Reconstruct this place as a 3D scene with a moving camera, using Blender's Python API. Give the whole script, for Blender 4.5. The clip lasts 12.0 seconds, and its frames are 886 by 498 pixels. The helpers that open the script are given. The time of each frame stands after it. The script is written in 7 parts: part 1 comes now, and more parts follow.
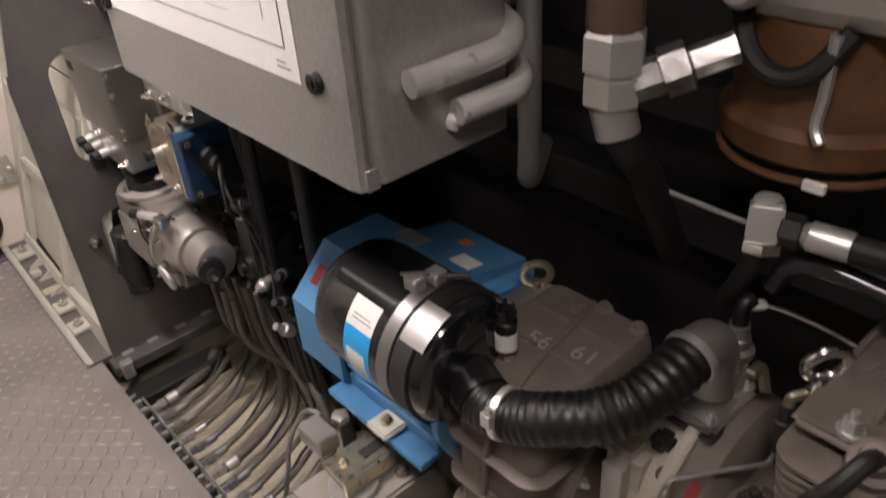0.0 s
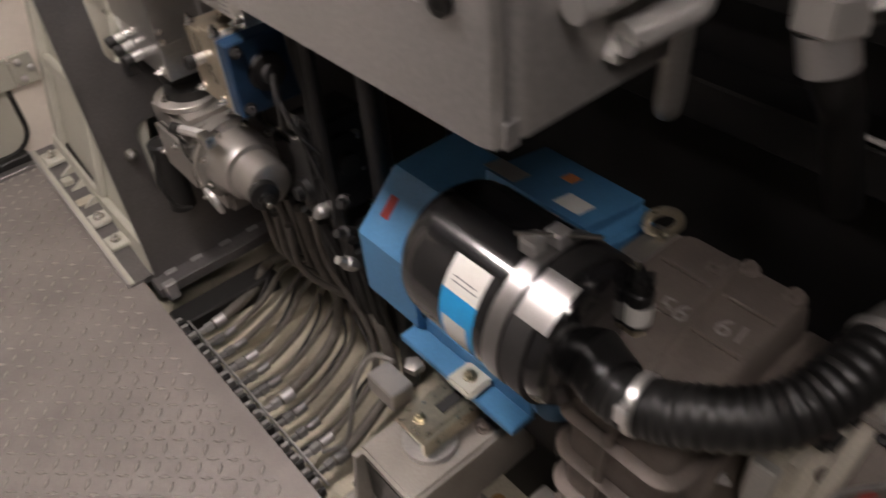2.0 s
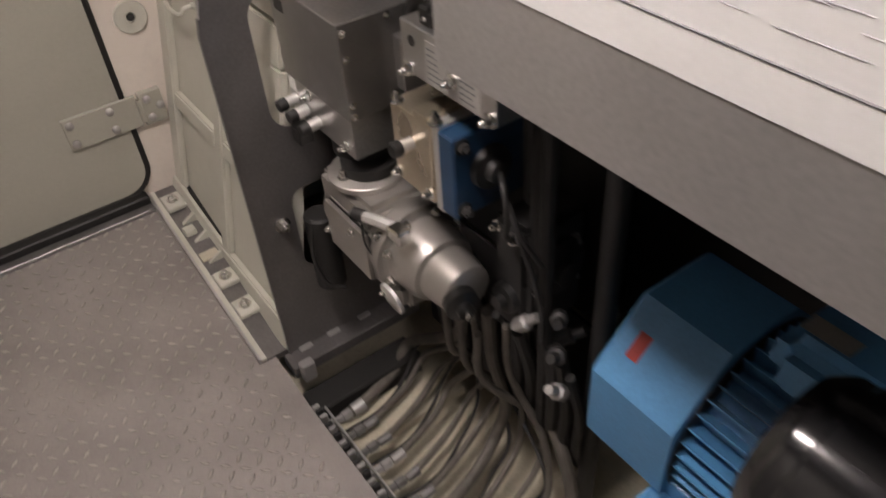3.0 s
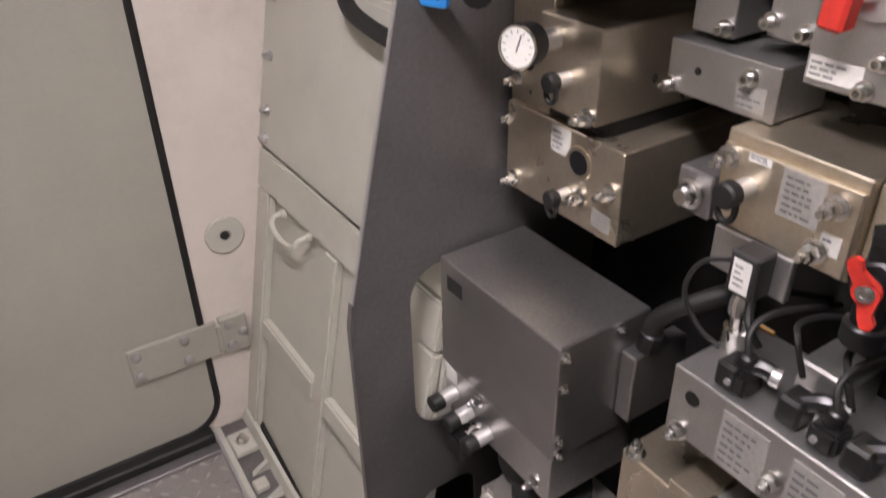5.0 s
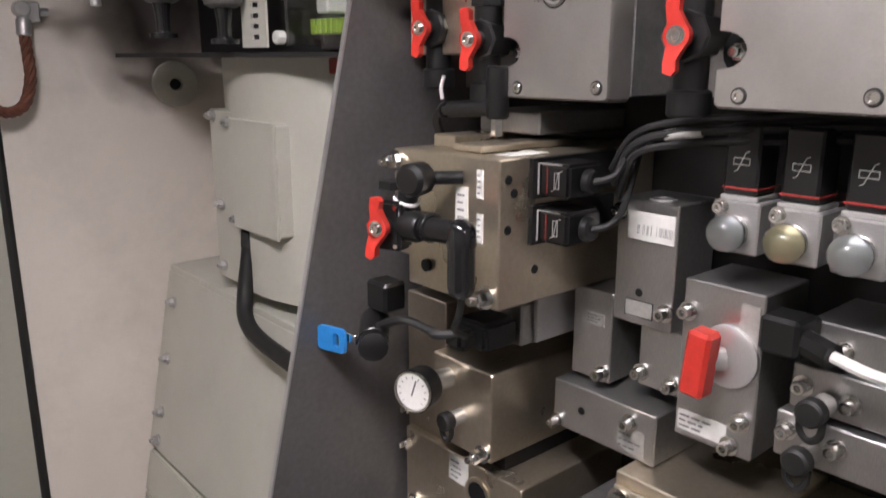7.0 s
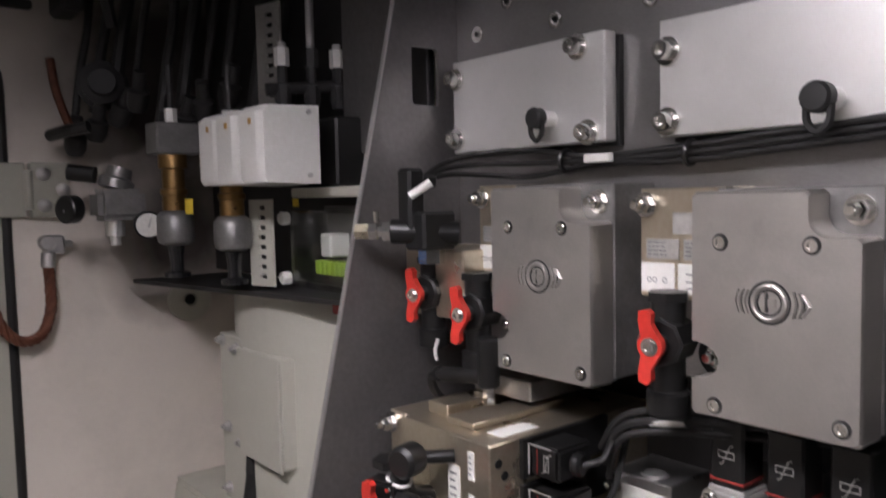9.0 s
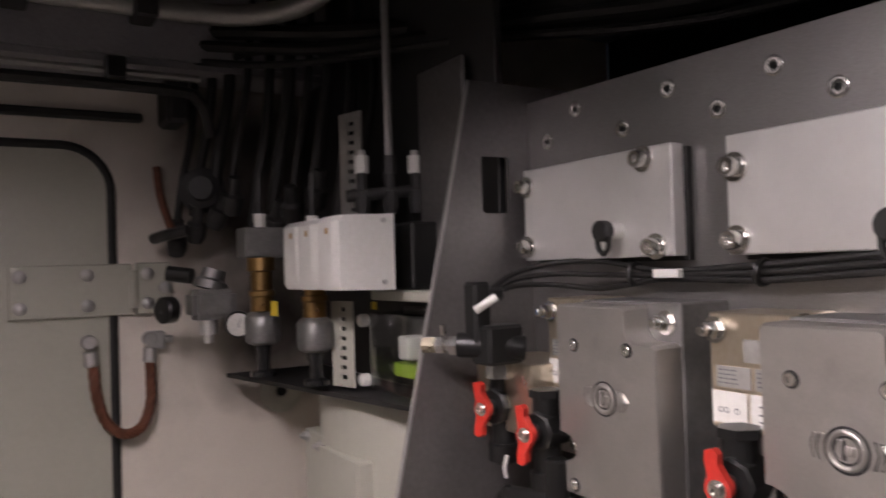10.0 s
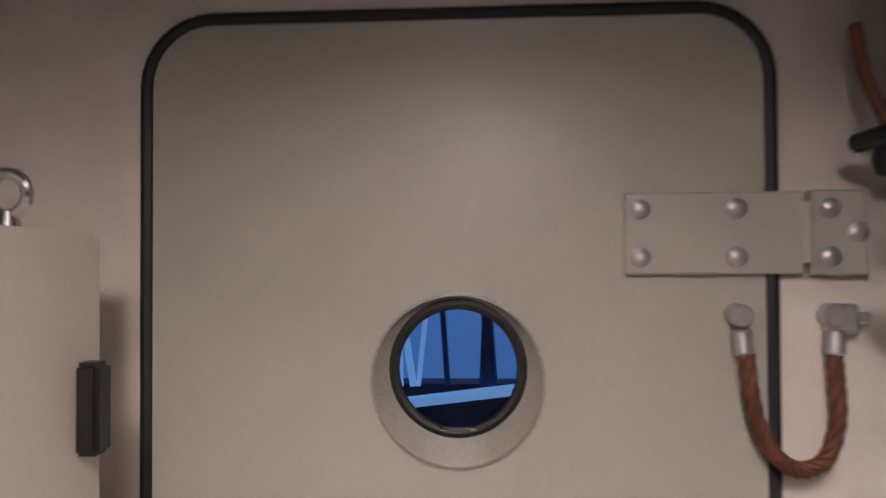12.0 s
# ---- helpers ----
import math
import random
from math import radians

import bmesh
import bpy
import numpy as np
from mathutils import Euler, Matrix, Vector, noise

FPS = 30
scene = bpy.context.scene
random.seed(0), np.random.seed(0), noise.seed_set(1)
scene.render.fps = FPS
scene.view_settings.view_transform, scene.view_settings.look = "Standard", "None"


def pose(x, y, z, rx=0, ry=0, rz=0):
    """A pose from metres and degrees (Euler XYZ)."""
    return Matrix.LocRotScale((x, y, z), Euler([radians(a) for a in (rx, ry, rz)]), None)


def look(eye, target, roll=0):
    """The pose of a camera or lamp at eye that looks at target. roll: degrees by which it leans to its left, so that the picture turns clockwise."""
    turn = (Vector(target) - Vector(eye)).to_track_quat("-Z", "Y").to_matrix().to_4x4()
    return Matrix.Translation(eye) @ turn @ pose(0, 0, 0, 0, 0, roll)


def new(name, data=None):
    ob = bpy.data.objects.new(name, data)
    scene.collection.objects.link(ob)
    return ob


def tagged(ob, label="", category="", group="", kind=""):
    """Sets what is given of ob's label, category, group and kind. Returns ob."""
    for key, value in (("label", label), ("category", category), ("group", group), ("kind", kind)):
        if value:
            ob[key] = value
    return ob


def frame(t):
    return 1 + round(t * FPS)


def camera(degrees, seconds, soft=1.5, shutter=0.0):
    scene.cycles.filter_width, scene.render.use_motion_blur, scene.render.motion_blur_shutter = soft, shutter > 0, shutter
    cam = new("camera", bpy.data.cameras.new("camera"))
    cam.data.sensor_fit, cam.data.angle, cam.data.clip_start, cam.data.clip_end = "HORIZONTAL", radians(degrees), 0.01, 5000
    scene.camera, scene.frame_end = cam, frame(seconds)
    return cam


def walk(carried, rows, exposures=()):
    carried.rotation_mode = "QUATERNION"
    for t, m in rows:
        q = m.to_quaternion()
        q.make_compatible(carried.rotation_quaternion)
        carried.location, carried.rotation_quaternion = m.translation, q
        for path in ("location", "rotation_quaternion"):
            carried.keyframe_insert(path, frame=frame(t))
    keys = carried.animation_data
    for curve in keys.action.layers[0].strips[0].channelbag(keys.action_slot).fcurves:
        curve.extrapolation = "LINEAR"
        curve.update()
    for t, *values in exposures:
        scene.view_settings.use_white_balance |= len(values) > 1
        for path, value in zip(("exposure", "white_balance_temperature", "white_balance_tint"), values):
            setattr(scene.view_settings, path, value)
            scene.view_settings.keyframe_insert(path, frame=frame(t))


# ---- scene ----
cam = camera(59.9, 12.0, shutter=0.5)
PATH = [
    (0, (0.014, 0.163, 1.32), (1.092, 1.444, 0.226), -4.3),
    (0.5, (0.024, 0.164, 1.312), (1.018, 1.371, 0.064), -6.1),
    (1, (0.031, 0.169, 1.304), (0.997, 1.336, -0.001), -6.9),
    (1.5, (0.06, 0.225, 1.283), (1.02, 1.369, -0.048), -6.8),
    (2, (0.069, 0.385, 1.282), (0.967, 1.581, -0.046), -5.5),
    (2.5, (0.055, 0.577, 1.286), (0.865, 1.838, -0.039), -4.3),
    (2.7, (0.027, 0.668, 1.293), (0.846, 1.922, -0.033), -4.6),
    (4.3, (0.049, 1.208, 1.282), (0.877, 2.536, 0.037), -2.7),
    (4.5, (0.055, 1.244, 1.291), (0.909, 2.606, 0.101), -2.5),
    (5, (0.055, 1.266, 1.312), (0.975, 2.706, 0.274), -1.3),
    (5.5, (0.064, 1.287, 1.328), (1.05, 2.779, 0.433), -0.1),
    (6, (0.059, 1.276, 1.373), (1.148, 2.782, 0.635), 0.4),
    (6.5, (0.067, 1.276, 1.403), (1.265, 2.757, 0.794), 0.2),
    (6.7, (0.065, 1.276, 1.407), (1.305, 2.747, 0.86), 0.1),
    (8.3, (0.085, 1.269, 1.498), (1.388, 2.752, 1.178), -0.6),
    (8.5, (0.083, 1.266, 1.513), (1.396, 2.753, 1.254), -0.6),
    (9, (0.088, 1.257, 1.544), (1.348, 2.804, 1.408), -1.2),
    (9.5, (0.116, 1.25, 1.572), (1.26, 2.89, 1.53), -1.9),
    (10, (0.128, 1.237, 1.589), (1.161, 2.95, 1.632), -1.8),
    (10.5, (0.103, 1.299, 1.589), (0.753, 3.19, 1.638), -1.1),
    (11, (0.098, 1.407, 1.557), (0.254, 3.4, 1.627), -0.3),
    (11.5, (0.081, 1.59, 1.528), (-0.03, 3.584, 1.633), -0.7),
    (12, (0.03, 1.78, 1.537), (-0.095, 3.776, 1.578), -0.3),
]
EXPOSURES = [(0, 0.03, 6800, 9), (1.5, -0.15, 6800, 8), (2.5, -0.45, 6900, 8), (4.5, -0.15, 6600, 11), (5.5, -0.15, 6200, 10), (6.5, -0.25, 6200, 7), (8.5, -0.90, 6100, 9), (9.5, -0.85, 6200, 10), (10.5, -0.88, 7000, 18), (11.0, -0.98, 7200, 20), (11.5, -0.72, 7100, 18), (12.0, -0.24, 6800, 15)]
walk(cam, [(t, look(eye, target, roll)) for t, eye, target, roll in PATH], EXPOSURES)

# ---- world and lamps ----
world = bpy.data.worlds.new("world")
scene.world = world
world.use_nodes = True
world.node_tree.nodes["Background"].inputs[0].default_value = (0.5, 0.6, 0.8, 1)
world.node_tree.nodes["Background"].inputs[1].default_value = 0.02
LAMP_STRENGTH = 100.0
REAR_LAMP_STRENGTH = 42.0
DOOR_LAMP_STRENGTH = 1.3


# ---- materials ----
def mat(name, col, rough=0.5, metal=0.0, var=0.12, scale=14.0, bump=0.08, bscale=220.0, dirt=0.0, stretch=None, coat=0.0, grain_mix=0.2):
    m = bpy.data.materials.new(name)
    m.use_nodes = True
    nt = m.node_tree
    N, L = nt.nodes, nt.links
    b = N["Principled BSDF"]
    b.inputs["Metallic"].default_value = metal
    b.inputs["Coat Weight"].default_value = coat
    tc = N.new("ShaderNodeTexCoord")
    mp = N.new("ShaderNodeMapping")
    if stretch:
        mp.inputs["Scale"].default_value = stretch
    L.new(tc.outputs["Object"], mp.inputs["Vector"])
    n1 = N.new("ShaderNodeTexNoise")
    n1.inputs["Scale"].default_value, n1.inputs["Detail"].default_value = scale, 6
    n2 = N.new("ShaderNodeTexNoise")
    n2.inputs["Scale"].default_value, n2.inputs["Detail"].default_value = bscale, 3
    L.new(tc.outputs["Object"], n1.inputs["Vector"])
    L.new(mp.outputs["Vector"], n2.inputs["Vector"])
    r1 = N.new("ShaderNodeValToRGB")
    r1.color_ramp.elements[0].position, r1.color_ramp.elements[1].position = 0.3, 0.7
    lo = [c * (1 - var) for c in col]
    hi = [min(1, c * (1 + var)) for c in col]
    r1.color_ramp.elements[0].color, r1.color_ramp.elements[1].color = (*lo, 1), (*hi, 1)
    L.new(n1.outputs["Fac"], r1.inputs["Fac"])
    out = r1.outputs["Color"]
    grain = N.new("ShaderNodeMix")
    grain.data_type, grain.blend_type = "RGBA", "OVERLAY"
    grain.inputs[0].default_value = grain_mix
    L.new(out, grain.inputs[6])
    L.new(n2.outputs["Fac"], grain.inputs[7])
    out = grain.outputs[2]
    if dirt:
        n3 = N.new("ShaderNodeTexNoise")
        n3.inputs["Scale"].default_value, n3.inputs["Detail"].default_value = scale * 0.45, 8
        n3.inputs["Roughness"].default_value = 0.7
        L.new(tc.outputs["Object"], n3.inputs["Vector"])
        r3 = N.new("ShaderNodeValToRGB")
        r3.color_ramp.elements[0].position, r3.color_ramp.elements[1].position = 0.5, 0.75
        r3.color_ramp.elements[0].color, r3.color_ramp.elements[1].color = (0, 0, 0, 1), (dirt, dirt, dirt, 1)
        L.new(n3.outputs["Fac"], r3.inputs["Fac"])
        mx = N.new("ShaderNodeMix")
        mx.data_type = "RGBA"
        L.new(r3.outputs["Color"], mx.inputs[0])
        L.new(out, mx.inputs[6])
        mx.inputs[7].default_value = (0.06, 0.05, 0.04, 1)
        out = mx.outputs[2]
    L.new(out, b.inputs["Base Color"])
    rr = N.new("ShaderNodeMapRange")
    rr.inputs["To Min"].default_value, rr.inputs["To Max"].default_value = max(0.03, rough - 0.1), min(1, rough + 0.1)
    L.new(n1.outputs["Fac"], rr.inputs["Value"])
    L.new(rr.outputs["Result"], b.inputs["Roughness"])
    if bump:
        bp = N.new("ShaderNodeBump")
        bp.inputs["Strength"].default_value, bp.inputs["Distance"].default_value = bump, 0.001
        L.new(n2.outputs["Fac"], bp.inputs["Height"])
        L.new(bp.outputs["Normal"], b.inputs["Normal"])
    return m


WALL = mat("wall_paint", (0.74, 0.675, 0.605), 0.5, var=0.06, scale=5, dirt=0.25, bscale=150, bump=0.04, grain_mix=0.05)
DOORP = mat("door_paint", (0.40, 0.39, 0.33), 0.38, var=0.05, scale=5, dirt=0.06, bscale=120, bump=0.04, grain_mix=0.05)
CREAM = mat("cream_paint", (0.55, 0.54, 0.47), 0.45, var=0.06, scale=7, dirt=0.18, bump=0.04, grain_mix=0.05)
PAN = mat("pan_paint", (0.50, 0.46, 0.36), 0.5, var=0.12, scale=9, dirt=0.5)
CHECK = mat("floor_steel", (0.36, 0.33, 0.315), 0.40, 0.6, var=0.12, scale=6, dirt=0.45, bump=0.2)
GREY = mat("grey_sheet", (0.21, 0.20, 0.198), 0.38, 0.65, var=0.12, scale=7, dirt=0.35, bscale=160)
ENCL = mat("enclosure_grey", (0.48, 0.47, 0.46), 0.36, 0.7, var=0.06, scale=6, bscale=160, dirt=0.1)
ALU = mat("aluminium", (0.72, 0.71, 0.69), 0.36, 0.75, var=0.08, scale=12, dirt=0.12, stretch=(1, 6, 1))
ALUC = mat("cast_aluminium", (0.46, 0.44, 0.41), 0.40, 0.8, var=0.08, scale=18, bump=0.03, bscale=400, dirt=0.3, grain_mix=0.05)
STEEL = mat("brushed_steel", (0.50, 0.49, 0.48), 0.38, 0.7, var=0.08, scale=9, dirt=0.15, stretch=(1, 1, 8))
ALUB = mat("machined_aluminium", (0.52, 0.51, 0.495), 0.32, 0.9, var=0.10, scale=12, dirt=0.25, stretch=(1, 6, 1))
RACKS = mat("rack_board_steel", (0.32, 0.31, 0.305), 0.36, 0.85, var=0.14, scale=6, dirt=0.35, stretch=(1, 1, 8))
HOODS = mat("dark_brushed_hood", (0.40, 0.39, 0.38), 0.34, 0.9, var=0.16, scale=7, dirt=0.3, stretch=(1, 1, 10))
# Grimy castings; also the shaded look of the valve cover bases.
GRIMESHADEC = mat("grimy_shaded_casting", (0.22, 0.215, 0.21), 0.45, 0.6, var=0.25, scale=20, dirt=0.6)
BEAMP = mat("worn_beam_paint", (0.36, 0.335, 0.30), 0.42, 0.3, var=0.15, scale=9, dirt=0.4)
CABP = mat("cabinet_paint", (0.60, 0.55, 0.49), 0.45, var=0.06, scale=5, dirt=0.12, bump=0.04, grain_mix=0.05)
ALUP = mat("plate_aluminium", (0.84, 0.83, 0.81), 0.34, 0.65, var=0.08, scale=9, dirt=0.15, stretch=(1, 6, 1))
# Darker copy of the door paint; holds the shade on the window bevel.
RIMP = mat("shaded_window_rim", (0.27, 0.255, 0.22), 0.4, var=0.1, scale=12, dirt=0.3)
NICKEL = mat("khaki_nickel", (0.68, 0.60, 0.47), 0.30, 0.9, var=0.1, scale=12, dirt=0.12)
CHROME = mat("bright_steel", (0.78, 0.77, 0.74), 0.18, 1.0, var=0.06, scale=60, bump=0.05)
ZINC = mat("zinc_bolt", (0.55, 0.50, 0.38), 0.3, 0.9, var=0.15, scale=60)
BRASS = mat("brass", (0.33, 0.205, 0.085), 0.3, 0.95, var=0.15, scale=40)
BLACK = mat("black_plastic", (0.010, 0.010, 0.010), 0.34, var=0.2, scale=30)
RUBBER = mat("black_rubber", (0.011, 0.0105, 0.010), 0.58, var=0.25, scale=25, bump=0.15)
GLOSSB = mat("black_lacquer", (0.012, 0.012, 0.013), 0.14, var=0.2, scale=10, bump=0.02, coat=0.6)
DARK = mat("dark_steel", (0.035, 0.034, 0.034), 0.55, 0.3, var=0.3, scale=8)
RED = mat("red_plastic", (0.52, 0.035, 0.025), 0.36, var=0.08, scale=30)
BLUEK = mat("blue_plastic", (0.03, 0.22, 0.58), 0.4, var=0.08, scale=30)
BLUED2 = mat("dirty_navy_paint", (0.014, 0.045, 0.10), 0.45, var=0.3, scale=20, dirt=0.8)
BLUE = mat("blue_paint", (0.075, 0.23, 0.43), 0.4, var=0.1, scale=9, dirt=0.2)
HOSE = mat("steel_braid_hose", (0.15, 0.138, 0.122), 0.5, 0.5, var=0.25, scale=20, bump=0.5, bscale=900, dirt=0.5)
CAST = mat("brown_casting", (0.165, 0.14, 0.122), 0.6, 0.15, var=0.14, scale=16, bump=0.35, bscale=300, dirt=0.4)
CHALK = mat("chalk", (0.34, 0.32, 0.30), 0.9)
HOSEB = mat("black_hose_rubber", (0.012, 0.012, 0.012), 0.42, var=0.25, scale=16, bump=0.2, coat=0.05)
OCHRE = mat("ochre_sticker", (0.42, 0.24, 0.06), 0.55, var=0.2, scale=60)
# Dark grey for unseen walls, picked to lower the bounce light.
WESTP = mat("unseen_wall_dark", (0.20, 0.19, 0.175), 0.5, var=0.1, scale=5, dirt=0.3)
DULLRED = mat("dull_red_sticker", (0.30, 0.035, 0.03), 0.5, var=0.15, scale=60)
COPPER = mat("copper_braid", (0.14, 0.052, 0.03), 0.5, 0.45, var=0.3, scale=60, bump=0.8, bscale=700)
CASTC = mat("cream_casting", (0.50, 0.465, 0.39), 0.5, var=0.1, scale=10, dirt=0.4, bump=0.15)
LUGW = mat("worn_lug_steel", (0.56, 0.53, 0.50), 0.32, 0.75, var=0.2, scale=5, dirt=0.3)
# Near black: the shade between the valve blocks is put into this colour.
BOARDL = mat("shaded_gap_board", (0.016, 0.0155, 0.015), 0.5, 0.3, var=0.25, scale=8, dirt=0.3)
WOODY = mat("ochre_drum", (0.12, 0.055, 0.024), 0.5, var=0.35, scale=14, dirt=0.6)
PAPER = mat("paper", (0.72, 0.72, 0.71), 0.6, var=0.03)
LABEL = mat("label_white", (0.75, 0.74, 0.70), 0.5, var=0.05)
PLATE = mat("name_plate", (0.50, 0.49, 0.46), 0.4, 0.5, var=0.08)
INK = mat("ink", (0.20, 0.20, 0.21), 0.7)
WHITEP = mat("white_plastic", (0.72, 0.71, 0.68), 0.42, var=0.04, scale=10)
YELLOW = mat("yellow_label", (0.75, 0.55, 0.04), 0.5, var=0.08)
LBLUE = mat("cyan_label", (0.02, 0.33, 0.70), 0.4, var=0.05)
GREEN = mat("green_terminal", (0.28, 0.42, 0.04), 0.5, var=0.1)
ORANGE = mat("orange_label", (0.75, 0.25, 0.08), 0.5, var=0.1)
# Near black that puts deep shade into the colour of background surfaces.
SHADEB = mat("shade_black", (0.022, 0.021, 0.022), 0.6, var=0.3, scale=6)
CEILS = mat("grimy_ceiling_paint", (0.32, 0.31, 0.335), 0.5, var=0.25, scale=6, dirt=0.5)
CEILP = mat("ceiling_grey_paint", (0.30, 0.29, 0.305), 0.6, var=0.2, scale=5, dirt=0.4)
PIPEG = mat("grey_pipe", (0.36, 0.35, 0.33), 0.35, 0.6, var=0.1, scale=12)
FOIL = mat("foil", (0.84, 0.83, 0.81), 0.30, 0.6, var=0.08, scale=20, bump=0.5, bscale=60)


def glow(name, col, power):
    m = bpy.data.materials.new(name)
    m.use_nodes = True
    b = m.node_tree.nodes["Principled BSDF"]
    b.inputs["Base Color"].default_value = (*col, 1)
    b.inputs["Emission Color"].default_value = (*col, 1)
    b.inputs["Emission Strength"].default_value = power
    return m


def glass(name, col, rough=0.02):
    m = bpy.data.materials.new(name)
    m.use_nodes = True
    b = m.node_tree.nodes["Principled BSDF"]
    b.inputs["Base Color"].default_value = (*col, 1)
    b.inputs["Transmission Weight"].default_value = 1
    b.inputs["Roughness"].default_value = rough
    b.inputs["IOR"].default_value = 1.45
    return m


LAMPG = glow("lamp_diffuser", (1.0, 0.90, 0.91), LAMP_STRENGTH)
LAMPD = glow("dim_lamp_diffuser", (1.0, 0.90, 0.91), REAR_LAMP_STRENGTH)
LAMPE = glow("door_lamp_diffuser", (1.0, 0.92, 0.93), DOOR_LAMP_STRENGTH)
GLASS = glass("window_glass", (0.95, 0.97, 1.0))
LENS = glass("lamp_lens", (0.85, 0.92, 0.95), 0.05)
LENSY = glass("amber_lens", (0.9, 0.85, 0.55), 0.05)
PLEXI = glass("clear_cover", (0.8, 0.82, 0.8), 0.04)
BLUEDROP = glow("blue_daylight", (0.06, 0.19, 0.52), 0.7)


# ---- mesh helpers ----
def V(*a):
    return Vector(a)


def frame_of(d):
    d = Vector(d).normalized()
    up = V(0, 0, 1) if abs(d.z) < 0.9 else V(1, 0, 0)
    a = d.cross(up).normalized()
    return a, a.cross(d).normalized(), d


def box(bm, x0, x1, y0, y1, z0, z1, bev=0.0015, seg=1, m=None):
    vs = [bm.verts.new(p) for p in ((x0, y0, z0), (x1, y0, z0), (x1, y1, z0), (x0, y1, z0), (x0, y0, z1), (x1, y0, z1), (x1, y1, z1), (x0, y1, z1))]
    fs = [bm.faces.new([vs[i] for i in q]) for q in ((3, 2, 1, 0), (4, 5, 6, 7), (0, 1, 5, 4), (1, 2, 6, 5), (2, 3, 7, 6), (3, 0, 4, 7))]
    if m:
        bmesh.ops.transform(bm, matrix=m, verts=vs)
    if bev:
        es = list({e for f in fs for e in f.edges})
        bmesh.ops.bevel(bm, geom=es, offset=bev, segments=seg, affect="EDGES", clamp_overlap=True)
    return bm


def ring_pts(c, a, b, r, n, ph=0.0):
    return [c + a * (r * math.cos(ph + 2 * math.pi * i / n)) + b * (r * math.sin(ph + 2 * math.pi * i / n)) for i in range(n)]


def skin(bm, rings, cap0=True, cap1=True, closed=False):
    vr = [[bm.verts.new(p) for p in r] for r in rings]
    n = len(vr[0])
    pairs = list(zip(vr, vr[1:])) + ([(vr[-1], vr[0])] if closed else [])
    for r0, r1 in pairs:
        for i in range(n):
            bm.faces.new((r0[i], r0[(i + 1) % n], r1[(i + 1) % n], r1[i]))
    if not closed:
        if cap0:
            bm.faces.new(vr[0][::-1])
        if cap1:
            bm.faces.new(vr[-1])
    return bm


def lathe(bm, p0, axis, prof, n=24, ph=0.0):
    """prof: (distance along the axis, radius)."""
    a, b, d = frame_of(axis)
    p0 = Vector(p0)
    return skin(bm, [ring_pts(p0 + d * s, a, b, max(r, 1e-4), n, ph) for s, r in prof])


def cyl(bm, p0, p1, r, r2=None, n=20, bev=0.0):
    p0, p1 = Vector(p0), Vector(p1)
    h = (p1 - p0).length
    r2 = r if r2 is None else r2
    prof = [(0, r), (h, r2)]
    if bev:
        prof = [(0, r - bev), (bev, r), (h - bev, r2), (h, r2 - bev)]
    return lathe(bm, p0, p1 - p0, prof, n)


def strands(pts, count, spread, r, turns):
    """A rope of twisted strands along a path."""
    out_bms = []
    ps = smooth_path(pts, 12)
    for k in range(count):
        out, a = [], None
        for i, p in enumerate(ps):
            d = (ps[min(i + 1, len(ps) - 1)] - ps[max(i - 1, 0)]).normalized()
            if a is None:
                a = frame_of(d)[0]
            a = (a - d * a.dot(d)).normalized()
            t = 2 * math.pi * (k / count + turns * i / len(ps))
            out.append(p + (a * math.cos(t) + d.cross(a) * math.sin(t)) * spread)
        out_bms.append(tube(bmesh.new(), out, r, 7, smooth=False))
    return out_bms


def smooth_path(pts, k=6):
    pts = [Vector(p) for p in pts]
    if len(pts) < 3:
        return pts
    q = [pts[0] * 2 - pts[1]] + pts + [pts[-1] * 2 - pts[-2]]
    out = []
    for i in range(1, len(q) - 2):
        a, b, c, d = q[i - 1:i + 3]
        for j in range(k):
            t = j / k
            out.append(0.5 * (2 * b + (c - a) * t + (2 * a - 5 * b + 4 * c - d) * t * t + (3 * b - a - 3 * c + d) * t ** 3))
    out.append(pts[-1])
    return out


def tube(bm, pts, r, n=10, k=6, rad=None, smooth=True):
    ps = smooth_path(pts, k) if smooth else [Vector(p) for p in pts]
    rings, a = [], None
    for i, p in enumerate(ps):
        d = (ps[min(i + 1, len(ps) - 1)] - ps[max(i - 1, 0)]).normalized()
        if a is None:
            a = frame_of(d)[0]
        a = (a - d * a.dot(d)).normalized()
        rings.append(ring_pts(p, a, d.cross(a), rad(i, len(ps)) if rad else r, n))
    return skin(bm, rings)


def torus(bm, c, axis, R, r, n=28, k=10):
    a, b, d = frame_of(axis)
    c = Vector(c)
    rings = []
    for i in range(n):
        t = 2 * math.pi * i / n
        o = a * math.cos(t) + b * math.sin(t)
        rings.append(ring_pts(c + o * R, o, d, r, k))
    return skin(bm, rings, closed=True)


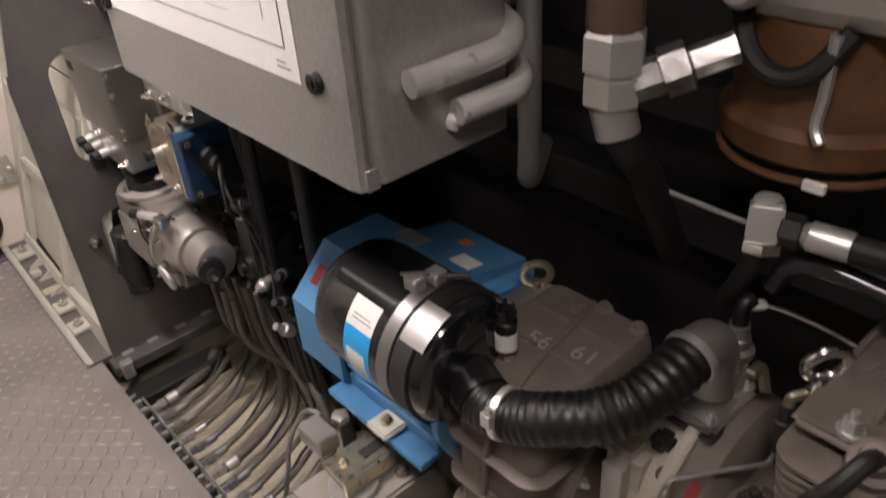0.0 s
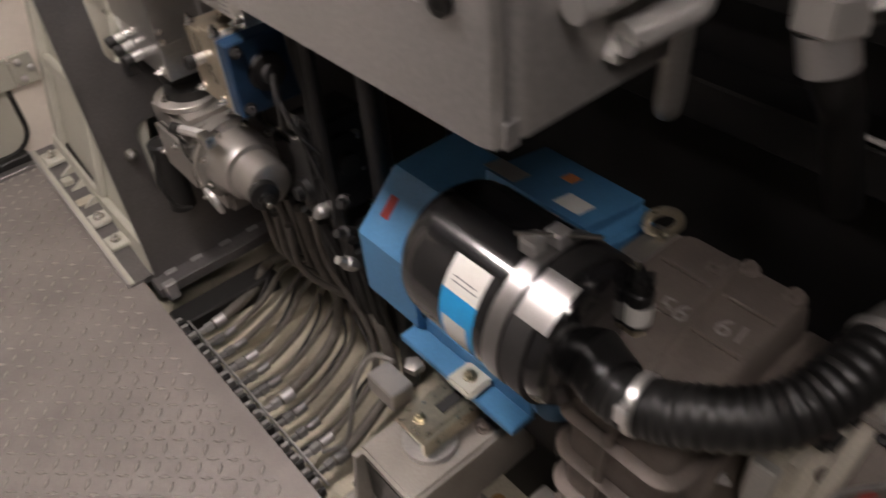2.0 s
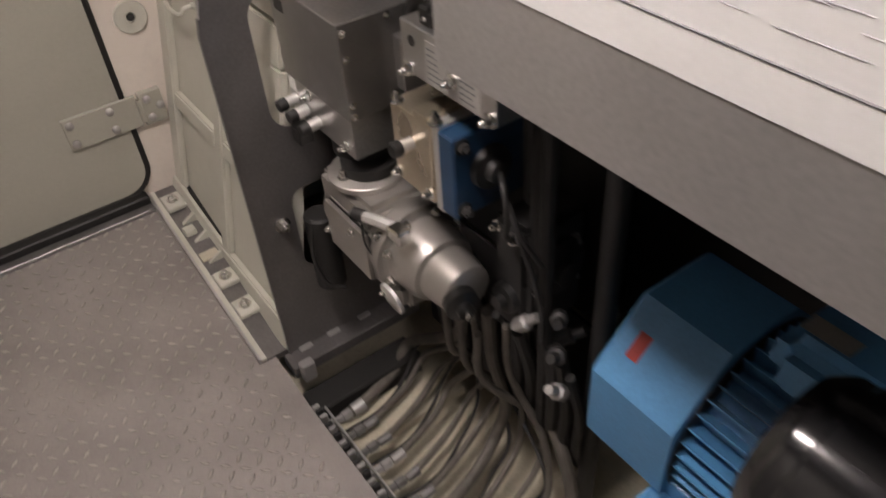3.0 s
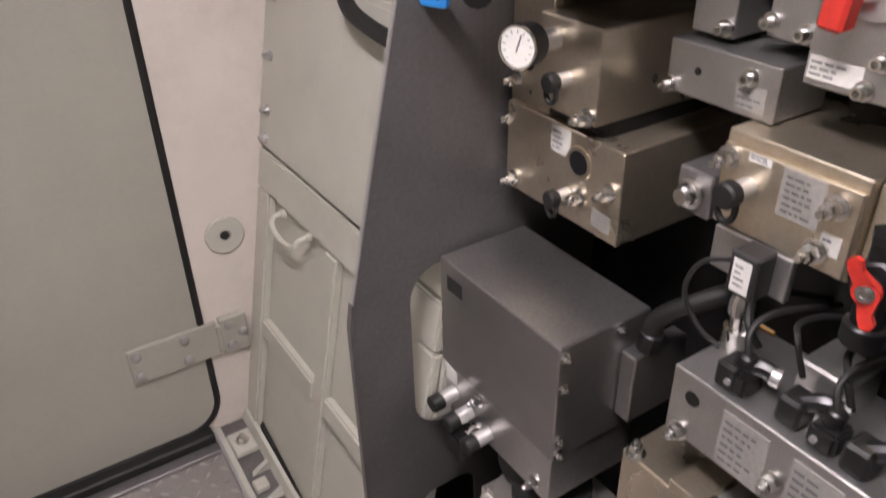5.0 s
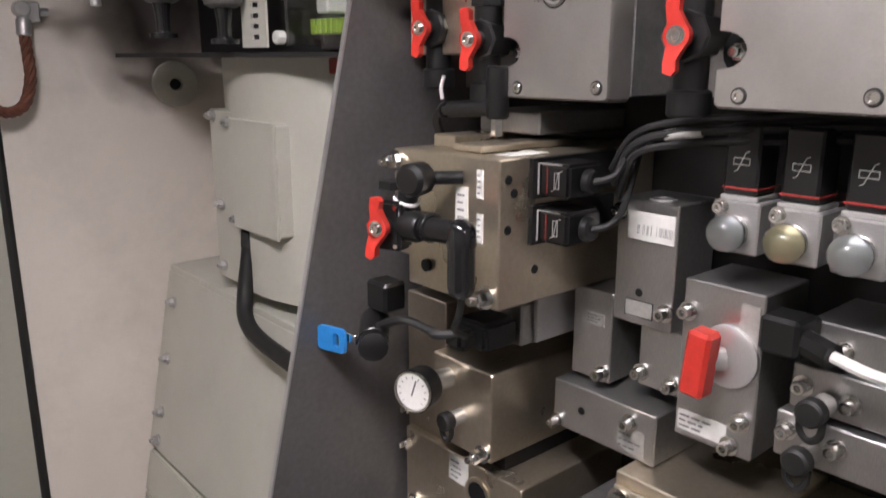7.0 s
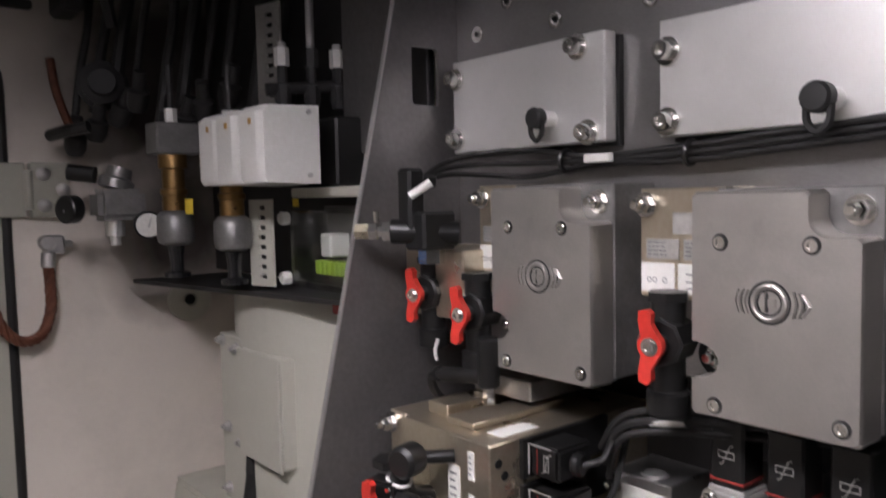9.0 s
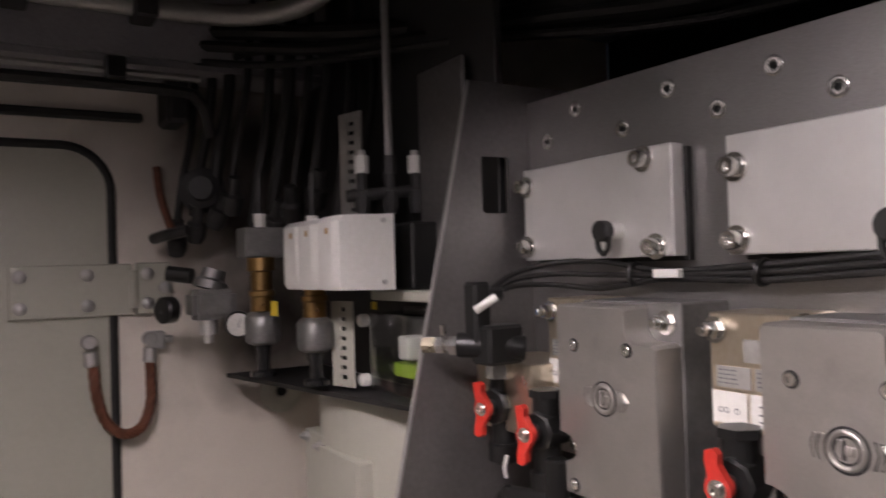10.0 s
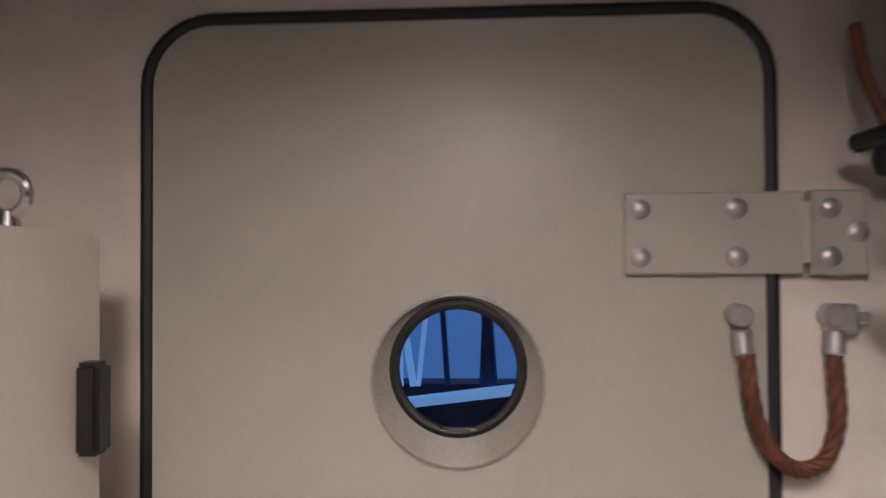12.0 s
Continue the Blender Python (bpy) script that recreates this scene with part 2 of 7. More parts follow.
def sheet(bm, outline, holes, place, thick):
    """A flat sheet with holes; place(u, v) gives the point, thick is a vector."""
    loops = []
    es = []
    for loop in [outline] + holes:
        vs = [bm.verts.new(place(u, v)) for u, v in loop]
        loops.append(vs)
        es += [bm.edges.new((vs[i], vs[(i + 1) % len(vs)])) for i in range(len(vs))]
    res = bmesh.ops.triangle_fill(bm, edges=es, use_beauty=True)
    fs = [f for f in res["geom"] if isinstance(f, bmesh.types.BMFace)]
    ext = bmesh.ops.extrude_face_region(bm, geom=fs)
    vs = [v for v in ext["geom"] if isinstance(v, bmesh.types.BMVert)]
    bmesh.ops.translate(bm, verts=vs, vec=thick)
    bmesh.ops.recalc_face_normals(bm, faces=bm.faces)
    return bm


def rrect(u0, u1, v0, v1, r, n=6):
    out = []
    for cu, cv, s in ((u1 - r, v1 - r, 0), (u0 + r, v1 - r, 90), (u0 + r, v0 + r, 180), (u1 - r, v0 + r, 270)):
        for i in range(n + 1):
            t = radians(s + 90 * i / n)
            out.append((cu + r * math.cos(t), cv + r * math.sin(t)))
    return out


def circle(u, v, r, n=24):
    return [(u + r * math.cos(2 * math.pi * i / n), v + r * math.sin(2 * math.pi * i / n)) for i in range(n)]


def B():
    return bmesh.new()


def mesh_of(name, bm, material):
    me = bpy.data.meshes.new(name)
    bmesh.ops.recalc_face_normals(bm, faces=bm.faces)
    bm.to_mesh(me)
    bm.free()
    me.materials.append(material)
    me.shade_smooth()
    me.set_sharp_from_angle(angle=radians(35))
    return me


def thing(name, label, category, base, group="", kind=""):
    """An Empty at the base of a thing; its parts are given in world places."""
    ob = new(name)
    ob.empty_display_size = 0.02
    ob.location = base
    return tagged(ob, label, category, group, kind)


def root_place(ob):
    while ob.parent:
        ob = ob.parent
    return Vector(ob.location)


def part(name, bm, material, parent, label=""):
    bmesh.ops.translate(bm, verts=bm.verts, vec=-root_place(parent))
    ob = new(name, mesh_of(name, bm, material))
    ob.parent = parent
    if label:
        ob["label"] = label
    return ob


def solid(name, bm, material, label, category, kind="", group=""):
    """A thing of one mesh."""
    lo = [min(v.co[i] for v in bm.verts) for i in range(3)]
    hi = [max(v.co[i] for v in bm.verts) for i in range(3)]
    c = V((lo[0] + hi[0]) / 2, (lo[1] + hi[1]) / 2, lo[2])
    bmesh.ops.translate(bm, verts=bm.verts, vec=-c)
    ob = new(name, mesh_of(name, bm, material))
    ob.location = c
    return tagged(ob, label, category, group, kind)


def bolt_bm(bm, p, axis, r, h, washer=True, socket=False):
    """A hexagon or socket head on its washer, standing on p."""
    p, d = Vector(p), Vector(axis).normalized()
    if washer:
        cyl(bm, p, p + d * h * 0.25, r * 1.5, n=18)
        p = p + d * h * 0.25
    if socket:
        lathe(bm, p, d, [(0, r), (h * 0.85, r), (h, r * 0.9), (h, r * 0.55), (h * 0.5, r * 0.5)], 16)
    else:
        lathe(bm, p, d, [(0, r * 1.05), (h * 0.8, r * 1.05), (h, r * 0.85)], 6)
        lathe(bm, p + d * h, d, [(0, r * 0.55), (h * 0.5, r * 0.55), (h * 0.6, r * 0.45)], 12)
    return bm


def bolts(parent, places, axis, r, h, material=CHROME, socket=False, washer=True, name="bolt"):
    for p in places:
        part(name, bolt_bm(B(), p, axis, r, h, washer, socket), material, parent)


def bars(parent, o, u, v, rows, w, h, material=INK, name="print_line"):
    """Unreadable print: bars along u, stacked along v, from o."""
    bm = B()
    u, v = Vector(u), Vector(v)
    nrm = u.cross(v).normalized() * 0.0004
    o = Vector(o)
    rnd = random.Random(int(o.length * 1e5))
    for i in range(rows):
        s = rnd.uniform(0.55, 1.0) * w
        t = h / rows * 0.28
        at = 0.0
        while at < s - w * 0.08:
            word = min(rnd.uniform(0.10, 0.30) * w, s - at)
            q = o + v * (h * (i + 0.3) / rows) + u * at
            for sg in (nrm, -nrm):
                vs = [bm.verts.new(c + sg) for c in (q, q + u * word, q + u * word + v * t, q + v * t)]
                bm.faces.new(vs)
            at += word + w * 0.06
    return part(name, bm, material, parent)


# ---- the large structure ----
def lean(z):
    """The sloping inner side of the body beside the end door."""
    return 0.35 + 0.2 * z


def floor_z(y):
    return 0.0 if y < 1.8 else 0.12 * (y - 1.8) / 0.76


XE = 0.322  # edge of the tread plate along the machine bay
floor_ob = thing("floor", "worn steel tread plate aisle floor rising to a door", "floor", (0, 1, 0), kind="structure")
bm = B()
ys = [-1.6, 0.4, 1.2, 1.8, 2.0, 2.2, 2.4, 2.575]
skin(bm, [[V(-0.62, y, floor_z(y) - 0.012), V(XE, y, floor_z(y) - 0.012), V(XE, y, floor_z(y)), V(-0.62, y, floor_z(y))] for y in ys])
part("tread_plate", bm, CHECK, floor_ob)
bm = B()
rnd = random.Random(3)
pitch = 0.030
for j in range(int(2.35 / pitch)):
    for i in range(int(0.74 / pitch)):
        x, y = -0.42 + i * pitch, 0.22 + j * pitch
        if x > XE - 0.012:
            continue
        z = floor_z(y)
        s = 1 if (i + j) % 2 else -1
        a = V(0.7071, 0.7071 * s, 0) * 0.0145
        b = V(-0.7071 * s, 0.7071, 0) * 0.0046
        c = V(x, y, z)
        q = [c + a, c + b, c - a, c - b]
        vs = [bm.verts.new(p) for p in q]
        t = [bm.verts.new(c + (p - c) * 0.5 + V(0, 0, 0.0017)) for p in q]
        for k in range(4):
            bm.faces.new((vs[k], vs[(k + 1) % 4], t[(k + 1) % 4], t[k]))
        bm.faces.new(t)
tagged(part("tread_lugs", bm, LUGW, floor_ob), kind="stuff")

solid("bay_floor", box(B(), XE + 0.004, 1.4, -1.6, 2.575, -0.13, -0.10), PAN, "cream painted pan under the machines with oily dirt", "floor pan", "structure")
# end wall with the door opening
DX0, DX1, DZ0, DZ1 = -0.335, 0.314, 0.135, 1.80
bm = B()
sheet(bm, [(-0.9, -0.12), (1.4, -0.12), (1.4, 2.1), (-0.9, 2.1)], [rrect(DX0, DX1, DZ0, DZ1, 0.075, 8)], lambda u, v: V(u, 2.572, v), V(0, 0.05, 0))


def soot_stain(m, centre, radius):
    """Blow a patch of soot into a paint material round a place on the wall."""
    nt = m.node_tree
    N, L = nt.nodes, nt.links
    b = N["Principled BSDF"]
    old = b.inputs["Base Color"].links[0].from_socket
    tc = N.new("ShaderNodeTexCoord")
    noise = N.new("ShaderNodeTexNoise")
    noise.inputs["Scale"].default_value, noise.inputs["Detail"].default_value = 9, 6
    L.new(tc.outputs["Object"], noise.inputs["Vector"])
    dist = N.new("ShaderNodeVectorMath")
    dist.operation = "DISTANCE"
    L.new(tc.outputs["Object"], dist.inputs[0])
    dist.inputs[1].default_value = centre
    add = N.new("ShaderNodeMath")
    add.operation = "MULTIPLY_ADD"
    L.new(noise.outputs["Fac"], add.inputs[0])
    add.inputs[1].default_value = radius * 0.8
    L.new(dist.outputs["Value"], add.inputs[2])
    ramp = N.new("ShaderNodeMapRange")
    ramp.inputs["From Min"].default_value, ramp.inputs["From Max"].default_value = radius * 0.75, radius * 1.5
    ramp.inputs["To Min"].default_value, ramp.inputs["To Max"].default_value = 0.95, 0.0
    L.new(add.outputs["Value"], ramp.inputs["Value"])
    mx = N.new("ShaderNodeMix")
    mx.data_type = "RGBA"
    L.new(ramp.outputs["Result"], mx.inputs[0])
    L.new(old, mx.inputs[6])
    mx.inputs[7].default_value = (0.05, 0.04, 0.035, 1)
    L.new(mx.outputs[2], b.inputs["Base Color"])


soot_stain(WALL, (0.33, 0.0, 1.87), 0.29)
soot_stain(WALL, (0.32, 0.0, 1.60), 0.14)
soot_stain(WALL, (0.13, 0.0, 1.735), 0.022)
soot_stain(WALL, (0.27, 0.0, 1.21), 0.022)
solid("wall_north", bm, WALL, "off-white painted steel end wall with grime by the machines", "wall", "structure")
# West and south walls are out of view; they only close and dim the room.
solid("wall_west", box(B(), -0.68, -0.62, -1.6, 2.57, -0.02, 2.1), WESTP, "unseen wall along the aisle, kept dark to cut bounce light", "wall", "structure")
solid("wall_south", box(B(), -0.68, 1.45, -1.66, -1.602, -0.13, 2.1), WESTP, "unseen end wall behind the aisle, kept dark to cut bounce light", "wall", "structure")
# Outer wall is coloured near black to imitate the unlit depth.
solid("wall_east", box(B(), 1.4, 1.46, -1.6, 2.57, -0.13, 2.1), SHADEB, "outer wall behind the machines, blackened to stand for shade", "wall", "structure")
bm = B()
box(bm, -0.68, 1.46, -1.6, 2.62, 2.101, 2.15)
solid("ceiling", bm, CEILS, "dark sooty ceiling with cross ribs", "ceiling", "structure")

# end door
door = thing("door_1", "closed grey-green steel door with round window and black seal", "door", (0, 2.58, DZ0), kind="structure")
bm = sheet(B(), rrect(DX0 + 0.008, DX1 - 0.008, DZ0 + 0.008, DZ1 - 0.008, 0.07, 8), [circle(-0.005, 1.419, 0.0895, 40)], lambda u, v: V(u, 2.566, v), V(0, 0.045, 0))
part("door_leaf", bm, DOORP, door)
seal = [V(u, 2.568, v) for u, v in rrect(DX0 + 0.004, DX1 - 0.004, DZ0 + 0.004, DZ1 - 0.004, 0.072, 8)]
bm = B()
rings = []
for i, p in enumerate(seal):
    d = (seal[(i + 1) % len(seal)] - seal[i - 1]).normalized()
    rings.append(ring_pts(p, V(0, 1, 0), d.cross(V(0, 1, 0)), 0.0075, 8))
part("door_seal", skin(bm, rings, closed=True), RUBBER, door)
bm2 = B()
a, b, d = V(1, 0, 0), V(0, 0, 1), V(0, -1, 0)
rings = []
for s, r, dz in ((-0.03, 0.0893, -0.011), (0.0045, 0.0893, -0.011), (0.0050, 0.0865, -0.011), (-0.008, 0.074, 0.0), (-0.012, 0.067, 0.0), (-0.032, 0.066, 0.0), (-0.032, 0.0893, -0.011)):
    rings.append(ring_pts(V(-0.005, 2.566 - s, 1.43 + dz), a, b, r, 48))
# The shade round the bevel is put into the frame colour.
part("window_frame", skin(bm2, rings, False, False), RIMP, door, "bevelled round window frame")
part("window_gasket", torus(B(), (-0.005, 2.577, 1.43), (0, 1, 0), 0.0665, 0.0058, 40, 8), RUBBER, door)
pane = part("pane", cyl(B(), (-0.005, 2.586, 1.43), (-0.005, 2.590, 1.43), 0.0658, n=40), GLASS, door)
pane.visible_shadow = False
part("water_bead", box(B(), -0.025, 0.015, 2.570, 2.576, 1.3655, 1.3695, 0.002), CHROME, door)
for z in (1.567, 0.36):
    bm = B()
    box(bm, 0.163, 0.338, 2.556, 2.5655, z - 0.041, z + 0.041, 0.002)
    h = part("hinge", bm, DOORP, door, "painted steel strap hinge")
    part("hinge_leaf", box(B(), 0.343, 0.398, 2.554, 2.5715, z - 0.042, z + 0.042, 0.002), DOORP, h)
    part("hinge_pin", cyl(B(), (0.3405, 2.556, z - 0.03), (0.3405, 2.556, z + 0.03), 0.0065, n=14), DOORP, h)
    for x, dz in ((0.178, 0.024), (0.178, -0.024), (0.272, 0.024), (0.272, -0.024)):
        part("bolt", lathe(B(), (x, 2.556, z + dz), (0, -1, 0), [(0, 0.010), (0.003, 0.010), (0.006, 0.006), (0.007, 0.002)], 16), STEEL, h)
    for x, dz in ((0.361, 0.024), (0.361, -0.024), (0.388, 0.0)):
        part("bolt", lathe(B(), (x, 2.554, z + dz), (0, -1, 0), [(0, 0.010), (0.003, 0.010), (0.006, 0.006), (0.007, 0.002)], 16), STEEL, h)

strap = thing("earthing_strap", "brown copper braid earthing strap looped across the door gap", "cable", (0.32, 2.55, 1.34))
for strand in strands([(0.276, 2.545, 1.452), (0.279, 2.54, 1.41), (0.288, 2.536, 1.372), (0.306, 2.533, 1.347), (0.326, 2.532, 1.341), (0.346, 2.534, 1.352), (0.358, 2.537, 1.385), (0.360, 2.542, 1.42), (0.360, 2.547, 1.45)], 4, 0.0042, 0.0044, 5.0):
    part("braid_strand", strand, COPPER, strap)
for x, s in ((0.272, 1), (0.361, -1)):
    part("lug", cyl(B(), (x + 0.002 * s, 2.545, 1.448), (x, 2.547, 1.472), 0.0105, n=12, bev=0.002), STEEL, strap)
    part("lug_eye", cyl(B(), (x, 2.5635, 1.486), (x, 2.543, 1.486), 0.0115, n=16, bev=0.002), STEEL, strap)
part("clamp_block", box(B(), 0.357, 0.385, 2.545, 2.571, 1.468, 1.497, 0.003), STEEL, strap)
part("stud", cyl(B(), (0.385, 2.556, 1.483), (0.397, 2.556, 1.483), 0.006, n=10), STEEL, strap)


def wall_disc(x, z):
    o = thing("wall_boss", "round painted boss with a dark centre hole on the wall", "fitting", (x, 2.572, z - 0.04))
    part("disc", lathe(B(), (x, 2.572, z), (0, -1, 0), [(0, 0.038), (0.006, 0.038), (0.008, 0.036), (0.008, 0.012), (0.003, 0.010)], 32), CREAM, o)
    part("stud", lathe(B(), (x, 2.567, z), (0, -1, 0), [(0, 0.009), (0.004, 0.008), (0.005, 0.004)], 14), DARK, o)


wall_disc(0.391, 0.578)
wall_disc(0.585, 1.375)

# header above the door and what hangs below the ceiling
solid("header_seal", box(B(), -0.62, 0.36, 2.555, 2.571, 1.838, 1.852, 0.003), RUBBER, "black rubber strip above the door", "seal", "structure")
solid("header_beam", box(B(), -0.62, 0.95, 2.44, 2.57, 1.905, 2.10, 0.01, 2), CEILP, "grimy grey cross beam above the door", "beam", "structure")
for i, (y, z, r, mt) in enumerate(((2.36, 1.965, 0.016, PIPEG), (2.27, 1.985, 0.010, PIPEG))):
    o = thing("conduit", "grey painted conduit with clips under the ceiling", "pipe", (0.3, y, z - 0.02), "ceiling conduits")
    part("pipe", tube(B(), [(0.11, y, z), (0.2, y, z), (0.38, y, z), (0.47, y - 0.02, z), (0.54, y - 0.09, z + 0.01), (0.58, y - 0.16, z + 0.06), (0.6, y - 0.18, 2.10)], r, 12), mt, o)
    for x in (0.17, 0.33):
        part("clip", box(B(), x - 0.016, x + 0.016, y - r - 0.01, y + r + 0.01, z - r - 0.006, 2.101, 0.003), DARK, o)
rl_ = thing("header_rail", "thin grey rail with black clamps above the door", "rail", (0, 2.42, 1.86))
part("rail", tube(B(), [(-0.61, 2.425, 1.888), (0.42, 2.425, 1.884)], 0.006, 8, smooth=False), PIPEG, rl_)
part("cable", tube(B(), [(-0.61, 2.43, 1.868), (0.0, 2.43, 1.866), (0.36, 2.43, 1.866), (0.42, 2.43, 1.85), (0.44, 2.44, 1.80)], 0.009, 8), RUBBER, rl_)
for x in (-0.3, -0.10, 0.14, 0.30):
    part("clamp", box(B(), x - 0.014, x + 0.014, 2.41, 2.439, 1.872, 1.905, 0.003), BLACK, rl_)
solid("ceiling_tray", box(B(), 0.10, 0.62, 2.10, 2.24, 2.03, 2.10, 0.006), CEILP, "dusty grey cable duct under the ceiling", "duct")
rnd = random.Random(5)
for i in range(9):
    y0 = 2.35 - 0.07 * i
    z = 1.86 + 0.012 * (i % 4) + 0.02
    x0 = 0.52 + 0.05 * i
    pts = [(0.36 + 0.04 * i, 2.5 - 0.02 * i, 1.93 + 0.02 * (i % 3)), (x0, y0, z + 0.02), (x0 + 0.12, y0 - 0.3, z - 0.01), (0.82, 1.7 - 0.03 * i, 1.84 + 0.02 * (i % 5)), (0.85, 1.1, 1.86 + 0.015 * i), (0.85, 0.3, 1.9)]
    solid("overhead_cable", tube(B(), pts, 0.006 + 0.003 * (i % 3), 8), RUBBER, "black cable sagging under the dark ceiling", "cable", group="overhead cables")
bm = box(B(), 0.385, 0.42, 2.49, 2.5715, 1.83, 1.905, 0.006)
solid("corner_bracket", bm, DARK, "dark steel bracket under the header beam", "bracket")


def ceiling_lamp(y0, y1, glowing, rim, end_rim):
    o = thing("ceiling_light", "lit white strip lamp in a grey housing under the ceiling", "lamp", (0, (y0 + y1) / 2, 1.93), "aisle lamps")
    for x0, x1, a, b in ((-0.112, -0.1, y0 - 0.012, y1 + 0.012), (0.088, 0.10, y0 - 0.012, y1 + 0.012), (-0.0995, 0.0875, y0 - 0.012, y0), (-0.0995, 0.0875, y1, y1 + 0.012)):
        part("rim", box(B(), x0, x1, a, b, end_rim if x0 == -0.0995 else rim, 2.101, 0.002), CEILP, o)
    part("diffuser", box(B(), -0.099, 0.087, y0 + 0.001, y1 - 0.001, 1.934, 1.950, 0.001), glowing, o, "glowing white diffuser")


# Rear lamp, out of view, added to light the machine bay.
ceiling_lamp(-0.1, 0.4, LAMPD, 1.895, 1.862)
ceiling_lamp(1.80, 2.39, LAMPE, 1.932, 1.932)
# Main lamp, also added out of view; its deep rims cut light on the door.
ceiling_lamp(1.20, 1.74, LAMPG, 1.895, 1.862)

# what shows through the round window
bd = thing("backdrop", "blue daylit space with posts beyond the round window", "backdrop", (0, 3.4, 0.2), kind="structure")
part("blue_space", box(B(), -1.2, 1.2, 3.6, 3.62, 0.2, 2.6, 0), BLUEDROP, bd)
part("dark_sill", box(B(), -1.2, 1.2, 3.4, 3.5, 0.2, 1.285, 0.01), mat("navy_sill", (0.01, 0.02, 0.07), 0.5), bd)
# Rail and some posts glow to imitate light falling on them.
BLUEL = glow("glowing_blue_frame", (0.13, 0.32, 0.66), 0.85)
BLUED = mat("blue_post", (0.02, 0.05, 0.22), 0.4)
part("rail", box(B(), -1.2, 1.2, 3.3, 3.34, 1.30, 1.318, 0.004, m=Matrix.Translation((0, 3.3, 1.31)) @ Matrix.Rotation(radians(-7), 4, "Y") @ Matrix.Translation((0, -3.3, -1.34))), BLUEL, bd)
for k, (x0, x1, r) in enumerate(((-0.20, -0.13, 0.007), (-0.17, -0.16, 0.010), (-0.09, -0.06, 0.006), (-0.07, -0.12, 0.005), (0.0, 0.03, 0.012), (0.03, 0.01, 0.006), (0.07, 0.09, 0.005), (0.12, 0.22, 0.008), (-0.25, -0.22, 0.006))):
    part("post", tube(B(), [(x0, 3.35, 1.75), (x1, 3.35, 1.29)], r, 8, smooth=False), BLUEL if k in (0, 1, 3) else BLUED, bd)

# sloping side of the body beside the door
side = thing("wall_side", "pale painted sloping cabinet side with framed lower door", "wall", (0.45, 2.26, 0), kind="structure")


def slope(y, z, out=0.0):
    n = V(-1, 0, 0.2).normalized()
    return V(lean(z), y, z) + n * out


def slab(bm, y0, y1, z0, z1, o0, o1, bev=0.002):
    vs0 = [slope(y, z, o0) for y, z in ((y0, z0), (y1, z0), (y1, z1), (y0, z1))]
    vs1 = [slope(y, z, o1) for y, z in ((y0, z0), (y1, z0), (y1, z1), (y0, z1))]
    a = [bm.verts.new(p) for p in vs0]
    b = [bm.verts.new(p) for p in vs1]
    fs = [bm.faces.new(a[::-1]), bm.faces.new(b)] + [bm.faces.new((a[i], a[(i + 1) % 4], b[(i + 1) % 4], b[i])) for i in range(4)]
    if bev:
        bmesh.ops.bevel(bm, geom=list({e for f in fs for e in f.edges}), offset=bev, segments=2, affect="EDGES", clamp_overlap=True)
    return bm


part("backing", slab(B(), 1.94, 2.571, 0.02, 1.059, -0.03, -0.006, 0), CREAM, side)
bm = B()
for y0, y1, z0, z1 in ((1.945, 2.57, 0.662, 0.736), (1.945, 2.57, 0.03, 0.10), (2.515, 2.568, 0.102, 0.660), (1.945, 1.99, 0.102, 0.660), (2.235, 2.275, 0.102, 0.660), (2.278, 2.512, 0.36, 0.40), (1.993, 2.232, 0.36, 0.40)):
    part("frame_rib", slab(B(), y0, y1, z0, z1, -0.006, 0.012, 0.004), CREAM, side)
bm.free()
cover = part("cover_plate", slab(B(), 1.945, 2.568, 0.746, 1.058, -0.004, 0.014, 0.002), CREAM, side, "bolted pale cover plate")
for z in (0.765, 0.815, 0.91, 1.008):
    part("bolt", bolt_bm(B(), slope(2.532, z, 0.0145), (-1, 0, 0.2), 0.0072, 0.008), STEEL, cover)
part("top_ledge", box(B(), lean(1.06) - 0.012, 0.75, 1.945, 2.568, 1.0595, 1.069, 0.001), CREAM, side)
part("handle", tube(B(), [slope(2.448, 0.652, 0.010), slope(2.447, 0.648, 0.028), slope(2.44, 0.636, 0.034), slope(2.41, 0.628, 0.036), slope(2.37, 0.628, 0.036), slope(2.345, 0.636, 0.034), slope(2.340, 0.648, 0.028), slope(2.340, 0.652, 0.010)], 0.0045, 10), CREAM, side, "bent rod pull handle")
for y in (2.448, 2.340):
    part("handle_lug", bolt_bm(B(), slope(y, 0.652, 0.008), (-1, 0, 0.2), 0.007, 0.006), CREAM, side)
part("drum_side", cyl(B(), (0.82, 2.25, 1.09), (0.82, 2.25, 1.42), 0.27, n=40), CREAM, side, "rounded cream housing")

sbox = thing("junction_box", "pale grey steel junction box on the sloping wall", "box", (0.58, 2.28, 1.18))
part("body", box(B(), 0.545, 0.70, 2.16, 2.285, 1.185, 1.335, 0.003), CREAM, sbox)
part("back_flange", box(B(), 0.555, 0.60, 2.2915, 2.375, 1.09, 1.345, 0.002), CREAM, sbox)
part("lid_gap", box(B(), 0.549, 0.69, 2.2852, 2.2912, 1.186, 1.334, 0), DARK, sbox)
part("lid_edge", box(B(), 0.541, 0.5449, 2.158, 2.2848, 1.183, 1.337, 0.0015), CREAM, sbox)
bolts(sbox, [(0.555, y, z) for y, z in ((2.362, 1.335), (2.312, 1.328), (2.350, 1.205), (2.305, 1.19), (2.355, 1.11))], (-1, 0, 0.1), 0.0062, 0.007, STEEL)
